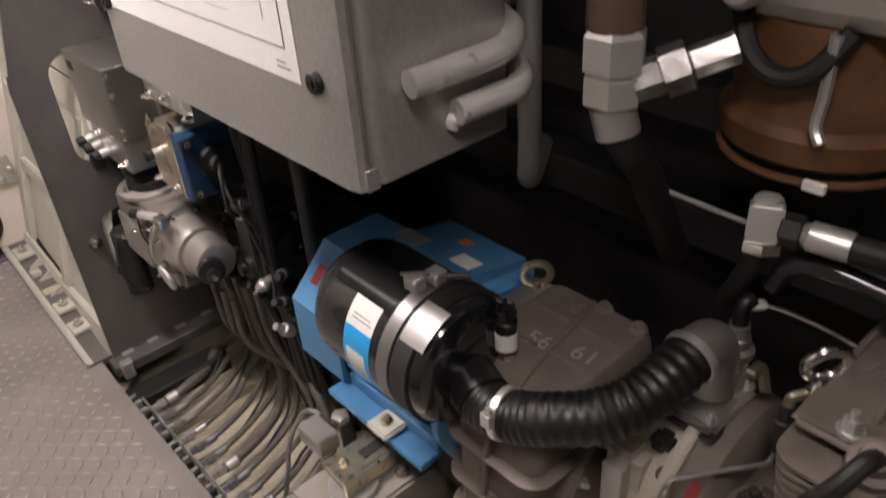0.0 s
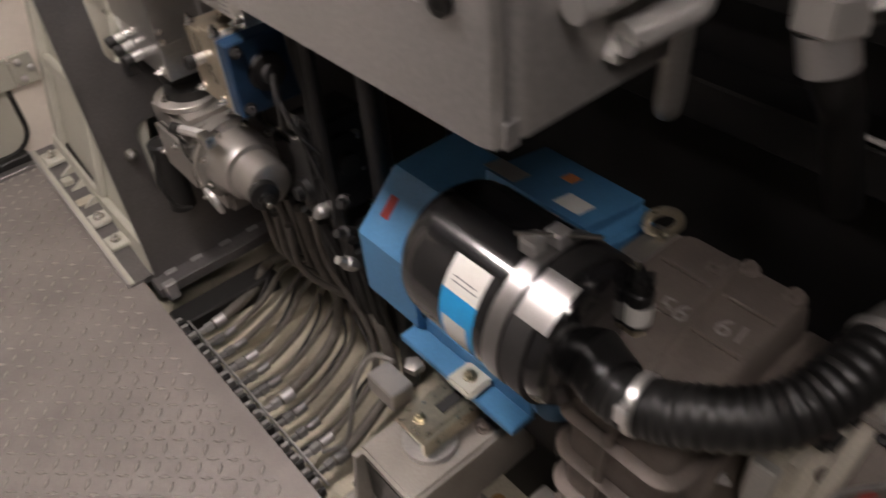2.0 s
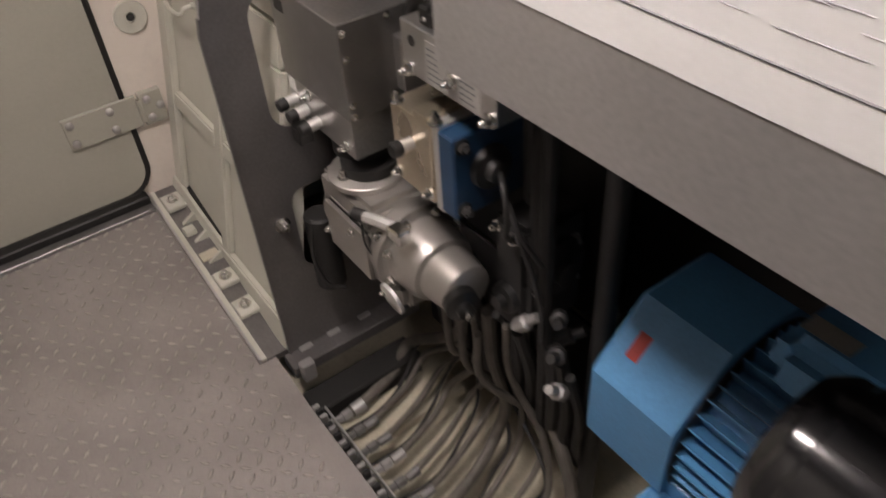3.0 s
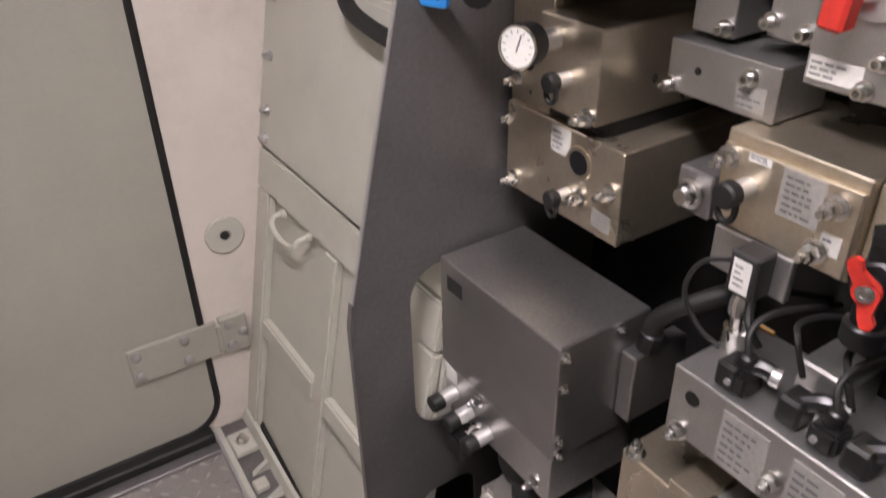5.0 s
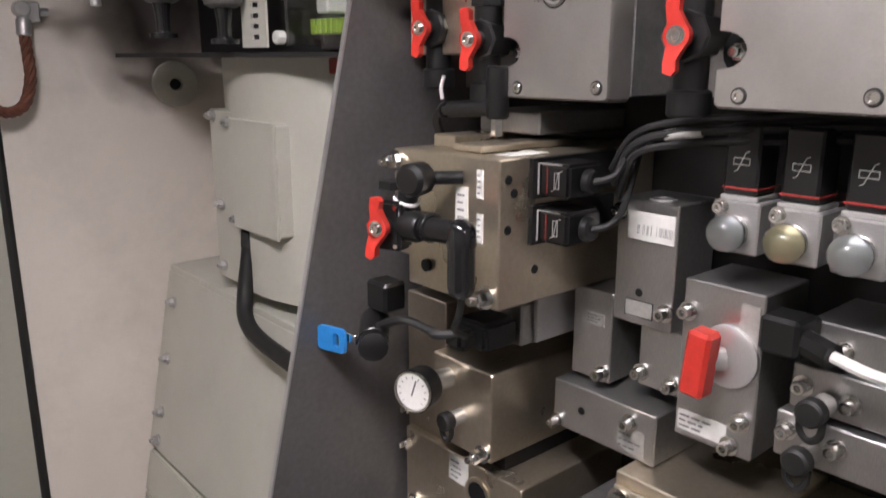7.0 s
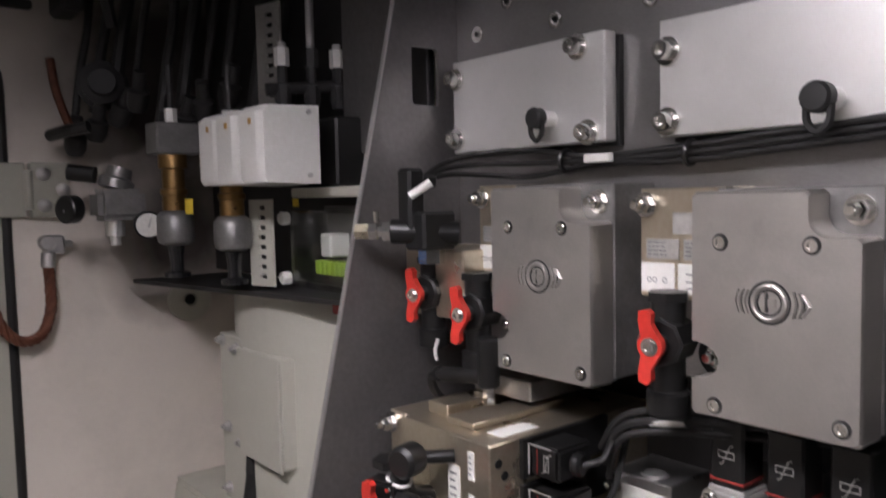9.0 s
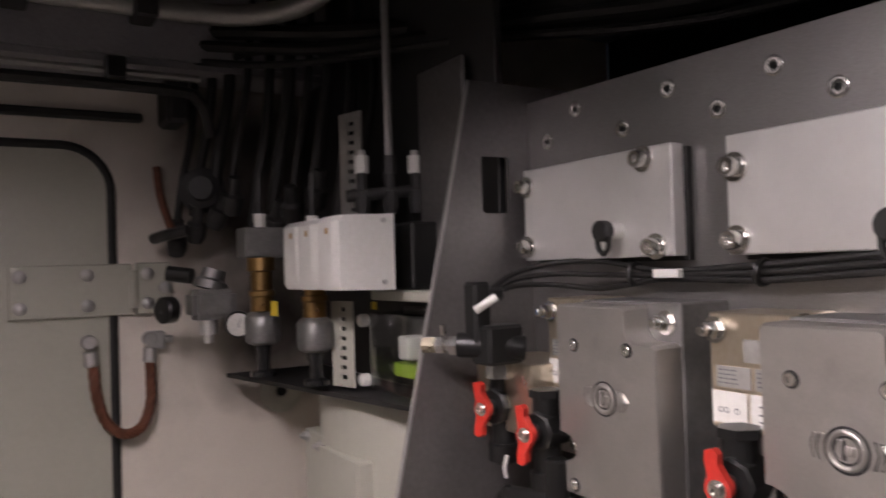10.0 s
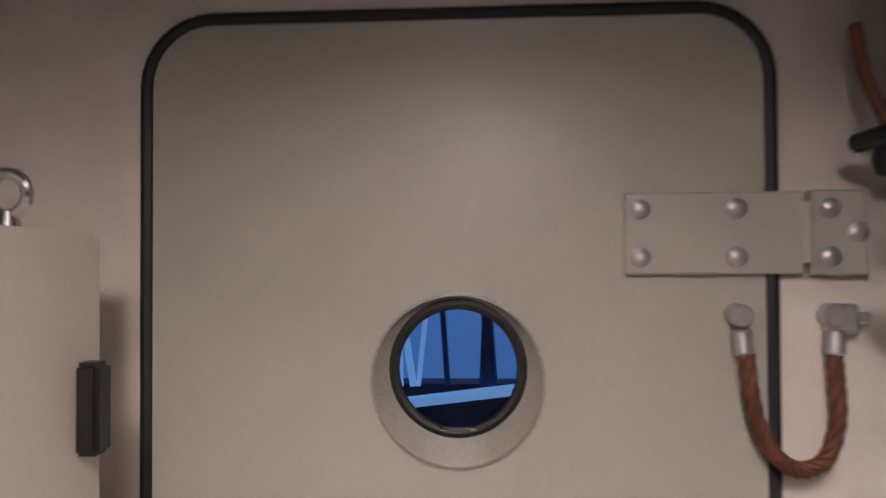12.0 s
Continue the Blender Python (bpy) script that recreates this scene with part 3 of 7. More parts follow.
solid("black_conduit_hose", tube(B(), [(0.560, 2.27, 1.19), (0.552, 2.268, 1.14), (0.540, 2.262, 1.09), (0.526, 2.235, 1.06), (0.520, 2.18, 1.045), (0.520, 2.06, 1.035), (0.525, 1.945, 1.03)], 0.0115, 12), RUBBER, "thick black hose curving below a junction box", "hose")
solid("hose_gland", cyl(B(), (0.557, 2.27, 1.155), (0.560, 2.27, 1.184), 0.015, n=8), DARK, "dark gland under a junction box", "gland")
solid("wall_notice", slab(B(), 2.03, 2.10, 1.22, 1.40, 0.004, 0.006, 0), LABEL, "white notice sheet on the sloping wall", "notice")
solid("red_notice", slab(B(), 2.03, 2.10, 1.26, 1.285, 0.0065, 0.0075, 0), RED, "small red sticker on a white notice", "sticker")

# sill strip with bolted feet along the bottom of the sloping side
sill = thing("sill_rail", "pale steel foot rail with bolts and black slots", "rail", (0.36, 2.25, 0.0))
bm = B()
skin(bm, [[V(0.29, y, floor_z(y) - 0.01), V(0.40, y, floor_z(y) - 0.01), V(0.40, y, floor_z(y) + 0.006), V(0.29, y, floor_z(y) + 0.006)] for y in (1.95, 2.2, 2.4, 2.565)])
part("rail_base", bm, GREY, sill)
bm = B()
skin(bm, [[V(0.375, y, floor_z(y) + 0.007), V(0.395, y, floor_z(y) + 0.007), V(0.395, y, floor_z(y) + 0.024), V(0.375, y, floor_z(y) + 0.024)] for y in (1.95, 2.2, 2.4, 2.565)])
part("rubber_strip", bm, RUBBER, sill)
bm = B()
skin(bm, [[V(0.283, y, floor_z(y) - 0.01), V(0.290, y, floor_z(y) - 0.01), V(0.290, y, floor_z(y) + 0.014), V(0.283, y, floor_z(y) + 0.014)] for y in (1.95, 2.2, 2.4, 2.565)])
part("rail_lip", bm, STEEL, sill)
bm = B()
skin(bm, [[V(0.352, y, floor_z(y) + 0.004), V(0.370, y, floor_z(y) + 0.004), V(0.370, y, floor_z(y) + 0.030), V(0.362, y, floor_z(y) + 0.030)] for y in (1.95, 2.2, 2.4, 2.565)])
part("inner_rail", bm, CREAM, sill)
bm = B()
skin(bm, [[V(0.2905, y, floor_z(y) + 0.004), V(0.302, y, floor_z(y) + 0.004), V(0.302, y, floor_z(y) + 0.010), V(0.2905, y, floor_z(y) + 0.010)] for y in (1.95, 2.2, 2.4, 2.565)])
part("outer_rail", bm, CREAM, sill)
for y, h in ((2.50, 0.034), (2.20, 0.028), (2.10, 0.030)):
    z = floor_z(y) + 0.007
    f = part("foot", box(B(), 0.303, 0.352, y - h, y + h, z - 0.004, z + 0.010, 0.003), CREAM, sill)
    part("bolt", bolt_bm(B(), (0.328, y, z + 0.010), (0, 0, 1), 0.010, 0.010), CHROME, f)
for y, t in ((2.415, 0.012), (2.345, 0.010), (2.265, 0.008)):
    z = floor_z(y) + 0.004
    part("web", sheet(B(), [(0.312, z), (0.352, z), (0.352, z + 0.024), (0.335, z + 0.014)], [], lambda u, v: V(u, y, v), V(0, t, 0)), CREAM, sill)
part("latch_block", box(B(), 0.306, 0.335, 2.37, 2.40, floor_z(2.38) + 0.004, floor_z(2.38) + 0.020, 0.003), CREAM, sill)
part("channel_dirt", box(B(), 0.305, 0.350, 2.275, 2.335, floor_z(2.28) + 0.006, floor_z(2.28) + 0.0105, 0.001), PAN, sill)

th = thing("door_threshold", "black rubber threshold with a grey steel strip", "threshold", (0, 2.55, 0.1), kind="structure")
part("rubber", box(B(), -0.61, 0.283, 2.535, 2.571, 0.112, 0.142, 0.004), RUBBER, th)
part("steel_strip", box(B(), -0.61, 0.283, 2.505, 2.5345, 0.108, 0.122, 0.002), GREY, th)

# cabinet by the door on the west side
cab = thing("west_cabinet", "grey steel cabinet with lifting eye and black handle", "cabinet", (-0.46, 2.2, 0))
part("body", box(B(), -0.62, -0.302, 1.95, 2.42, 0.02, 1.566, 0.006, 2), CABP, cab)
part("door_handle", box(B(), -0.3045, -0.283, 2.375, 2.40, 1.385, 1.46, 0.004, 2), BLACK, cab, "black plastic handle")
part("name_plate", box(B(), -0.42, -0.371, 1.9465, 1.9495, 1.50, 1.52, 0), GREY, cab)
eye_p = part("lifting_eye", torus(B(), (-0.362, 2.38, 1.596), (0, 1, 0), 0.017, 0.0052, 32, 10), CHROME, cab, "steel lifting eye bolt")
part("eye_foot", cyl(B(), (-0.362, 2.38, 1.566), (-0.362, 2.38, 1.582), 0.012, 0.008, 16), CHROME, eye_p)

# rack side plate with its holes
PY = 1.933
rack = thing("rack_side_plate", "dark grey sloping steel side plate with cut-outs and lip", "plate", (0.5, PY, 0))
outline = [(0.352, 0.03), (0.72, 0.03), (0.76, 1.79), (0.588, 1.79), (0.356, 0.80), (0.352, 0.77)]
holes = [rrect(0.432, 0.53, 0.56, 0.815, 0.045, 6), rrect(0.432, 0.53, 0.235, 0.43, 0.03, 5), rrect(0.600, 0.637, 1.645, 1.708, 0.004, 2)]
part("plate", sheet(B(), outline, holes, lambda u, v: V(u, PY, v), V(0, 0.005, 0)), GREY, rack)
bm = B()
skin(bm, [[V(x, PY + 0.005, z), V(x - 0.004, PY + 0.005, z), V(x - 0.004, PY - 0.004, z), V(x, PY - 0.004, z)] for x, z in ((0.352, 0.03), (0.352, 0.77), (0.357, 0.80))])
part("lip", bm, GREY, rack)
bm = B()
skin(bm, [[V(x, PY + 0.005, z), V(x - 0.002, PY + 0.005, z), V(x - 0.002, PY - 0.001, z), V(x, PY - 0.001, z)] for x, z in ((0.357, 0.80), (0.588, 1.79))])
part("edge_strip", bm, STEEL, rack)
part("foot_flange", box(B(), 0.335, 0.66, 1.885, PY + 0.005, 0.0, 0.03, 0.002), GREY, rack)
for x in (0.37, 0.44, 0.52, 0.6):
    part("weld", box(B(), x, x + 0.03, 1.918, PY, 0.03, 0.036, 0.002), STEEL, rack)
part("bolt", bolt_bm(B(), (0.404, PY, 0.367), (0, -1, 0), 0.011, 0.012), CHROME, rack)
part("corner_clip", box(B(), 0.345, 0.375, 1.86, 1.884, 0.0, 0.05, 0.003), STEEL, rack)
solid("rack_back_board", sheet(B(), [(1.405, 1.385), (1.932, 1.385), (1.932, 1.77), (1.405, 1.76)], [], lambda u, v: V(0.665, u, v), V(0.006, 0, 0)), RACKS, "brushed steel mounting board of the valve rack", "board")
# Board colour carries the dark of the gaps between the blocks.
solid("rack_lower_board", sheet(B(), [(1.405, 0.30), (1.932, 0.30), (1.932, 1.384), (1.405, 1.384)], [], lambda u, v: V(0.731, u, v), V(0.006, 0, 0)), BOARDL, "lower mounting board of the valve rack, blackened for shaded gaps", "board")
bm = B()
screws = thing("countersunk_screws", "row of countersunk screws in a steel board", "screws", (0.664, 1.7, 1.70))
for y, z in ((1.897, 1.721), (1.782, 1.716), (1.670, 1.714), (1.615, 1.738), (1.563, 1.710), (1.724, 1.743), (1.85, 1.748), (1.50, 1.735)):
    part("screw", lathe(B(), (0.665, y, z), (-1, 0, 0), [(0, 0.0085), (0.0015, 0.0085), (0.002, 0.007), (0.0012, 0.0035)], 18), CHROME, screws)
    part("socket", cyl(B(), (0.6635, y, z), (0.6625, y, z), 0.003, n=6), BLACK, screws)
bm.free()


# ---- valve rack: upper plates and covers ----
def black_cap(p, d, r=0.0095, name="test_point_cap", tab=True, parent=None):
    """A steel test nipple with its black cap and loose strap."""
    p, d = Vector(p), Vector(d).normalized()
    o = parent or thing(name, "black rubber cap on a short steel test nipple", "cap", p, "test point caps")
    part("nipple", cyl(B(), p, p + d * r * 1.8, r * 0.8, n=14), ALU, o)
    part("cap", lathe(B(), p + d * r * 1.6, d, [(0, r * 0.9), (r * 0.2, r * 1.05), (r * 1.1, r * 1.05), (r * 1.3, r * 0.85), (r * 1.35, r * 0.3)], 18), RUBBER, o)
    if tab:
        q = p + d * r * 2.2
        part("strap", tube(B(), [q + V(0, r * 0.8, -r * 0.5), q + V(0, r * 0.7, -r * 1.6), q + V(0, 0, -r * 2.2), q + V(0, -r * 0.7, -r * 1.6), q + V(0, -r * 0.8, -r * 0.5)], r * 0.28, 6), RUBBER, o)
    return o


def blank_plate(y0, y1, z0, z1, bolt_at, label):
    o = thing("blanking_plate", label, "plate", (0.65, (y0 + y1) / 2, z0), "blanking plates")
    part("plate", box(B(), 0.642, 0.6585, y0, y1, z0, z1, 0.0012), ALUP, o)
    part("gasket", box(B(), 0.6586, 0.665, y0 - 0.003, y1 - 0.004, z0 - 0.004, z1 - 0.003, 0), RUBBER, o)
    bolts(o, [(0.642, y, z) for y, z in bolt_at], (-1, 0, 0), 0.0078, 0.011, CHROME, socket=True)
    return o


pa = blank_plate(1.703, 1.914, 1.591, 1.690, ((1.907, 1.671), (1.734, 1.679), (1.907, 1.606), (1.722, 1.600)), "aluminium blanking plate with four socket bolts on the rack")
black_cap((0.642, 1.768, 1.616), (-1, 0, 0))
pb = blank_plate(1.41, 1.646, 1.590, 1.686, ((1.637, 1.660), (1.637, 1.602), (1.43, 1.66), (1.43, 1.602)), "wide scuffed aluminium blanking plate on the rack")
black_cap((0.642, 1.503, 1.606), (-1, 0, 0), 0.0105)

for i in range(3):
    dz = 0.006 * i
    solid("black_cable", tube(B(), [(0.555, 1.862, 1.556 + dz * 0.5), (0.585, 1.862, 1.566 + dz), (0.63, 1.855, 1.566 + dz * 1.8), (0.648, 1.80, 1.562 + dz * 2.2), (0.648, 1.72, 1.571 + dz * 0.6), (0.648, 1.62, 1.570 + dz), (0.645, 1.52, 1.576 + dz), (0.64, 1.42, 1.582 + dz)], 0.0028, 8), RUBBER, "black signal cable strung along the rack board", "cable", group="rack cables")
for y in (1.755, 1.62):
    solid("cable_tie", torus(B(), (0.648, y, 1.576), (0, 1, 0.1), 0.0095, 0.0025, 16, 6), BLACK, "black cable tie round three cables", "cable tie")
solid("cable_marker", box(B(), 0.637, 0.644, 1.695, 1.725, 1.572, 1.580, 0.001), LABEL, "white printed cable marker sleeve", "cable marker")


def cover_box(y0, y1, z0, z1, tag0, label):
    """Cast cover with a concave corner for its fixing bolt, on a thick plated base."""
    o = thing("valve_cover", label, "valve", (0.62, (y0 + y1) / 2, z0), "cast valve covers")
    r, ny, nz = 0.003, 0.034, 0.030
    pts = [(y0 + r, z0), (y1 - r, z0), (y1, z0 + r)]
    pts += [(y1, z0 + 0.026)] + [(y1 - 0.022 * math.sin(radians(t)), z0 + 0.040 - 0.014 * math.cos(radians(t))) for t in range(0, 181, 18)] + [(y1, z0 + 0.054)]
    pts += [(y1, z1 - r), (y1 - r, z1), (y0 + ny + 0.003, z1), (y0 + ny, z1 - 0.003)]
    pts += [(y0 + ny - 0.014 * (1 - math.cos(radians(t))), z1 - nz + 0.014 - 0.014 * math.sin(radians(t))) for t in range(0, 91, 15)]
    pts += [(y0 + 0.003, z1 - nz), (y0, z1 - nz - 0.003), (y0, z0 + r)]
    cy, cz = (y0 + y1) / 2, (z0 + z1) / 2
    bm = B()
    vr = [[bm.verts.new((x, cy + (y - cy) * q, cz + (z - cz) * q)) for y, z in pts] for x, q in ((0.606, 1.0), (0.5825, 0.995), (0.5795, 0.988), (0.578, 0.972))]
    n = len(pts)
    for a, b in zip(vr, vr[1:]):
        for i in range(n):
            bm.faces.new((a[i], a[(i + 1) % n], b[(i + 1) % n], b[i]))
    bm.faces.new(vr[-1])
    part("cover", bm, ALUC, o)
    # Base is coloured dark to imitate the shade on its side.
    part("base_plate", box(B(), 0.6065, 0.6645, y0 - 0.001, y1 - 0.004, z0 + 0.004, z1 + 0.002, 0.0015), GRIMESHADEC, o)
    part("tag_plate", box(B(), 0.6075, 0.6645, y1 - 0.0035, tag0, z1 - 0.084, z1 + 0.003, 0.0012), NICKEL, o, "plated lug with labels")
    part("lower_boss", cyl(B(), (0.6064, y1 - 0.006, z0 + 0.040), (0.66, y1 - 0.006, z0 + 0.040), 0.017, n=20), BLACK, o)
    lw = tag0 - y1 - 0.003
    for k in range(2):
        a1 = tag0 - 0.0015 - k * lw * 0.55
        lb = part("label", box(B(), 0.6066, 0.6072, a1 - lw * 0.5, a1, z1 - 0.080, z1 - 0.056, 0.0), LABEL, o, "white label with printed port symbols")
        bm = B()
        if k == 0:
            for c in (0.25, 0.42, 0.72):
                torus(bm, (0.6064, a1 - lw * 0.5 * c, z1 - 0.070), (1, 0, 0), 0.0019, 0.0004, 14, 4)
        else:
            for zz in (0.064, 0.070, 0.075):
                tube(bm, [(0.6064, a1 - lw * 0.12, z1 - zz), (0.6064, a1 - lw * 0.34, z1 - zz)], 0.0006, 4, smooth=False)
        part("port_symbol", bm, INK, lb)
        p2 = part("rating_plate", box(B(), 0.6066, 0.6072, a1 - lw * 0.5 - 0.004, a1 - 0.005, z1 - 0.053, z1 - 0.037, 0.0), PLATE, o, "small stamped rating plate")
        bars(p2, (0.6062, a1 - 0.007, z1 - 0.051), (0, -1, 0), (0, 0, 1), 4, lw * 0.38, 0.013)
    part("rating_plate", box(B(), 0.6066, 0.6072, y1 + 0.002, y1 + lw * 0.55, z1 - 0.033, z1 - 0.016, 0.0), PLATE, o)
    for y, z in ((y0 + 0.032, z1 - 0.036), (y1 - 0.024, z1 - 0.036), (y0 + 0.012, z0 + 0.012), (y1 - 0.02, z0 + 0.010)):
        sc = part("screw", bolt_bm(B(), (0.5785, y, z), (-1, 0, 0), 0.0046, 0.0028, False, True), CHROME, o)
        part("screw_rim", torus(B(), (0.5778, y, z), (1, 0, 0), 0.0054, 0.0008, 18, 5), DARK, sc)
    for y, z in ((y0 + 0.014, z1 - 0.014), (tag0 - 0.007, z1 - 0.010), (y1 - 0.006, z0 + 0.040)):
        nt_ = part("nut", bolt_bm(B(), (0.6065, y, z), (-1, 0, 0), 0.0068, 0.009), CHROME, o)
        part("stud", cyl(B(), (0.598, y, z), (0.5885, y, z), 0.0042, n=12, bev=0.001), CHROME, nt_)
    # cast emblem: ring, chevron bars and a plain mark
    ez = cz + 0.006
    e = part("emblem", torus(B(), (0.5778, cy, ez), (1, 0, 0), 0.0112, 0.0021, 32, 8), ALUC, o, "raised ring and bars emblem")
    # Thin dark outlines draw the shade and grime round the raised emblem.
    for sg in (-1, 1):
        for k, hh in ((0.0165, 0.0085), (0.0205, 0.0080)):
            part("emblem_bar", tube(B(), [(0.5778, cy + sg * (k - 0.001), ez + hh), (0.5776, cy + sg * (k + 0.0012), ez), (0.5778, cy + sg * (k - 0.001), ez - hh)], 0.0015, 6), ALUC, e)
            part("emblem_shade_grime", tube(B(), [(0.5781, cy + sg * (k + 0.0010), ez + hh), (0.5780, cy + sg * (k + 0.0032), ez), (0.5781, cy + sg * (k + 0.0010), ez - hh)], 0.0007, 6), DARK, e)
    part("emblem_tip", tube(B(), [(0.5778, cy - 0.0225, ez + 0.007), (0.5776, cy - 0.0275, ez), (0.5778, cy - 0.0225, ez - 0.007)], 0.0016, 6, smooth=False), ALUC, e)
    for rr in (0.0142, 0.0085):
        part("emblem_shade_grime", torus(B(), (0.5781, cy, ez), (1, 0, 0), rr, 0.0009, 32, 6), DARK, e, "dark outline for shade and grime round the raised ring")
    part("emblem_mark", box(B(), 0.5762, 0.5786, cy + 0.0022, cy + 0.0052, ez - 0.0065, ez + 0.0065, 0.0006), ALUC, e)
    part("emblem_shade_grime", box(B(), 0.5774, 0.5786, cy + 0.0006, cy + 0.0021, ez - 0.0065, ez + 0.0065, 0.0003), DARK, e)
    part("emblem_mark", box(B(), 0.5762, 0.5786, cy - 0.0052, cy + 0.0006, ez - 0.003, ez + 0.003, 0.0006), ALUC, e)
    return o


cover_box(1.667, 1.788, 1.381, 1.551, 1.836, "grey cast metal valve cover with raised ring emblem")
cover_box(1.455, 1.575, 1.381, 1.544, 1.640, "large grey cast valve cover with raised ring emblem")


def cock(p, d, back, label="red butterfly handle on a black stop valve", tilt=0.0, stub=True):
    """A stop valve: red two-wing handle at p facing d on a black body that reaches back."""
    p, d = Vector(p), Vector(d).normalized()
    a, b, _ = frame_of(d)
    up, sd = V(0, 0, 1), V(0, 0, 1).cross(d).normalized()
    o = thing("stop_cock", label, "valve", p, "red handled stop cocks")
    R = Matrix((sd, up, d)).transposed().to_4x4()
    M = Matrix.Translation(p) @ R @ Matrix.Rotation(tilt, 4, "Z") @ Matrix.Diagonal((0.80, 0.84, 0.9, 1))
    bm = B()
    prof = []
    for i in range(20):
        t = i * math.pi / 10
        u, v = 0.012 * math.cos(t), 0.012 * math.sin(t)
        prof.append((u, v))
    skin(bm, [[M @ V(u, v, w) for u, v in prof] for w in (-0.004, 0.004)])
    for s in (1, -1):
        wing = [(-0.008, 0.007 * s), (-0.010, 0.022 * s), (-0.009, 0.031 * s), (-0.001, 0.033 * s), (0.003, 0.029 * s), (0.002, 0.020 * s), (0.009, 0.008 * s)]
        skin(bm, [[M @ V(u, v, w + 0.10 * abs(v)) for u, v in wing] for w in (-0.004, 0.004)])
    part("handle", bm, RED, o, "red plastic butterfly handle")
    part("screw", bolt_bm(B(), M @ V(0, 0, 0.004), d, 0.0045, 0.004, True, True), CHROME, o)
    q = p - d * 0.005
    part("spindle", cyl(B(), q, q - d * 0.012, 0.008, n=16), BLACK, o)
    c = p - d * 0.03
    bm = B()
    cyl(bm, p - d * 0.012, p - d * 0.048, 0.0185, n=8, bev=0.002)
    part("valve_body", bm, BLACK, o)
    if stub:
        part("pipe_stub", tube(B(), [c + V(0, 0, 0.03), c, c + V(0, 0, -0.038)], 0.013, 12, smooth=False), BLACK, o)
        part("collar", cyl(B(), c + V(0, 0, -0.038), c + V(0, 0, -0.058), 0.0165, n=16, bev=0.002), BLACK, o)
    else:
        M2 = Matrix.Translation(p - d * 0.020) @ R
        part("square_body", box(B(), -0.015, 0.015, -0.022, 0.022, -0.012, 0.010, 0.003, 2, M2), BLACK, o)
        for u, v in ((0.011, 0.017), (0.011, -0.017)):
            part("body_screw", cyl(B(), M2 @ V(u, v, 0.010), M2 @ V(u, v, 0.012), 0.0022, n=8), CHROME, o)
    part("flange", cyl(B(), c + V(0, 0, 0.03), c + V(0, 0, 0.037), 0.016, n=6), BLACK, o)
    part("back_stub", cyl(B(), p - d * 0.045, Vector(back), 0.008, n=12), BLACK, o)
    return o


cock((0.556, 1.878, 1.445), (-1, -0.25, 0), (0.64, 1.885, 1.44))
cock((0.552, 1.803, 1.433), (-1, -0.25, 0), (0.64, 1.815, 1.43))
cock((0.555, 1.592, 1.432), (-1, -0.2, 0), (0.64, 1.605, 1.43))
cock((0.443, 1.798, 1.276), (-1, -0.35, 0), (0.52, 1.80, 1.27), tilt=-0.12, stub=False)
cock((0.535, 1.475, 1.005), (-1, -0.2, 0.1), (0.60, 1.49, 1.0), tilt=0.4)

# pressure switch with brass plug left of the covers
ps = thing("pressure_switch", "black pressure switch plug with brass nut and cable", "sensor", (0.58, 1.90, 1.49))
part("brass_plug", cyl(B(), (0.504, 1.904, 1.511), (0.513, 1.893, 1.511), 0.0085, n=6), ZINC, ps)
part("nut", lathe(B(), (0.513, 1.893, 1.511), (0.66, -0.75, 0), [(0, 0.009), (0.008, 0.009), (0.009, 0.006), (0.013, 0.006), (0.014, 0.0105), (0.022, 0.0105)], 6), CHROME, ps)
part("pin", cyl(B(), (0.518, 1.888, 1.52), (0.516, 1.886, 1.531), 0.003, n=8), CHROME, ps)
part("body", tube(B(), [(0.528, 1.877, 1.511), (0.55, 1.856, 1.51), (0.58, 1.838, 1.507)], 0.0125, 12, smooth=False), BLACK, ps)
part("body_ring", cyl(B(), (0.548, 1.858, 1.51), (0.556, 1.852, 1.51), 0.0145, n=14), BLACK, ps)
part("connector", box(B(), 0.533, 0.553, 1.853, 1.874, 1.505, 1.572, 0.003), BLACK, ps)
part("elbow_top", box(B(), 0.536, 0.572, 1.856, 1.872, 1.553, 1.566, 0.003), BLACK, ps)
part("marker", tube(B(), [(0.532, 1.851, 1.545), (0.548, 1.838, 1.558)], 0.004, 8, smooth=False), LABEL, ps)
part("lower_plug", box(B(), 0.538, 0.58, 1.838, 1.87, 1.492, 1.530, 0.003), BLACK, ps)
part("base_nut", cyl(B(), (0.56, 1.855, 1.478), (0.56, 1.855, 1.492), 0.013, n=6), CHROME, ps)
solid("valve_block_upper", box(B(), 0.58, 0.664, 1.83, 1.925, 1.42, 1.49, 0.0015), NICKEL, "khaki plated valve block beside red cocks", "block")
solid("hanging_marker_cable", tube(B(), [(0.57, 1.86, 1.40), (0.568, 1.862, 1.388), (0.57, 1.862, 1.378)], 0.002, 6), WHITEP, "white marker sleeve on a hanging cable", "cable")

# khaki block with two black solenoids
ba = thing("solenoid_block", "khaki nickel plated block with two black solenoids and labels", "valve", (0.58, 1.78, 1.205))
part("block", box(B(), 0.512, 0.73, 1.722, 1.845, 1.205, 1.335, 0.0012), NICKEL, ba)
part("left_block", box(B(), 0.53, 0.73, 1.847, 1.89, 1.225, 1.33, 0.0012), NICKEL, ba)
part("top_rail", box(B(), 0.53, 0.65, 1.762, 1.80, 1.3355, 1.342, 0.001), NICKEL, ba)
part("top_rail", box(B(), 0.54, 0.65, 1.81, 1.84, 1.3355, 1.347, 0.001), NICKEL, ba)
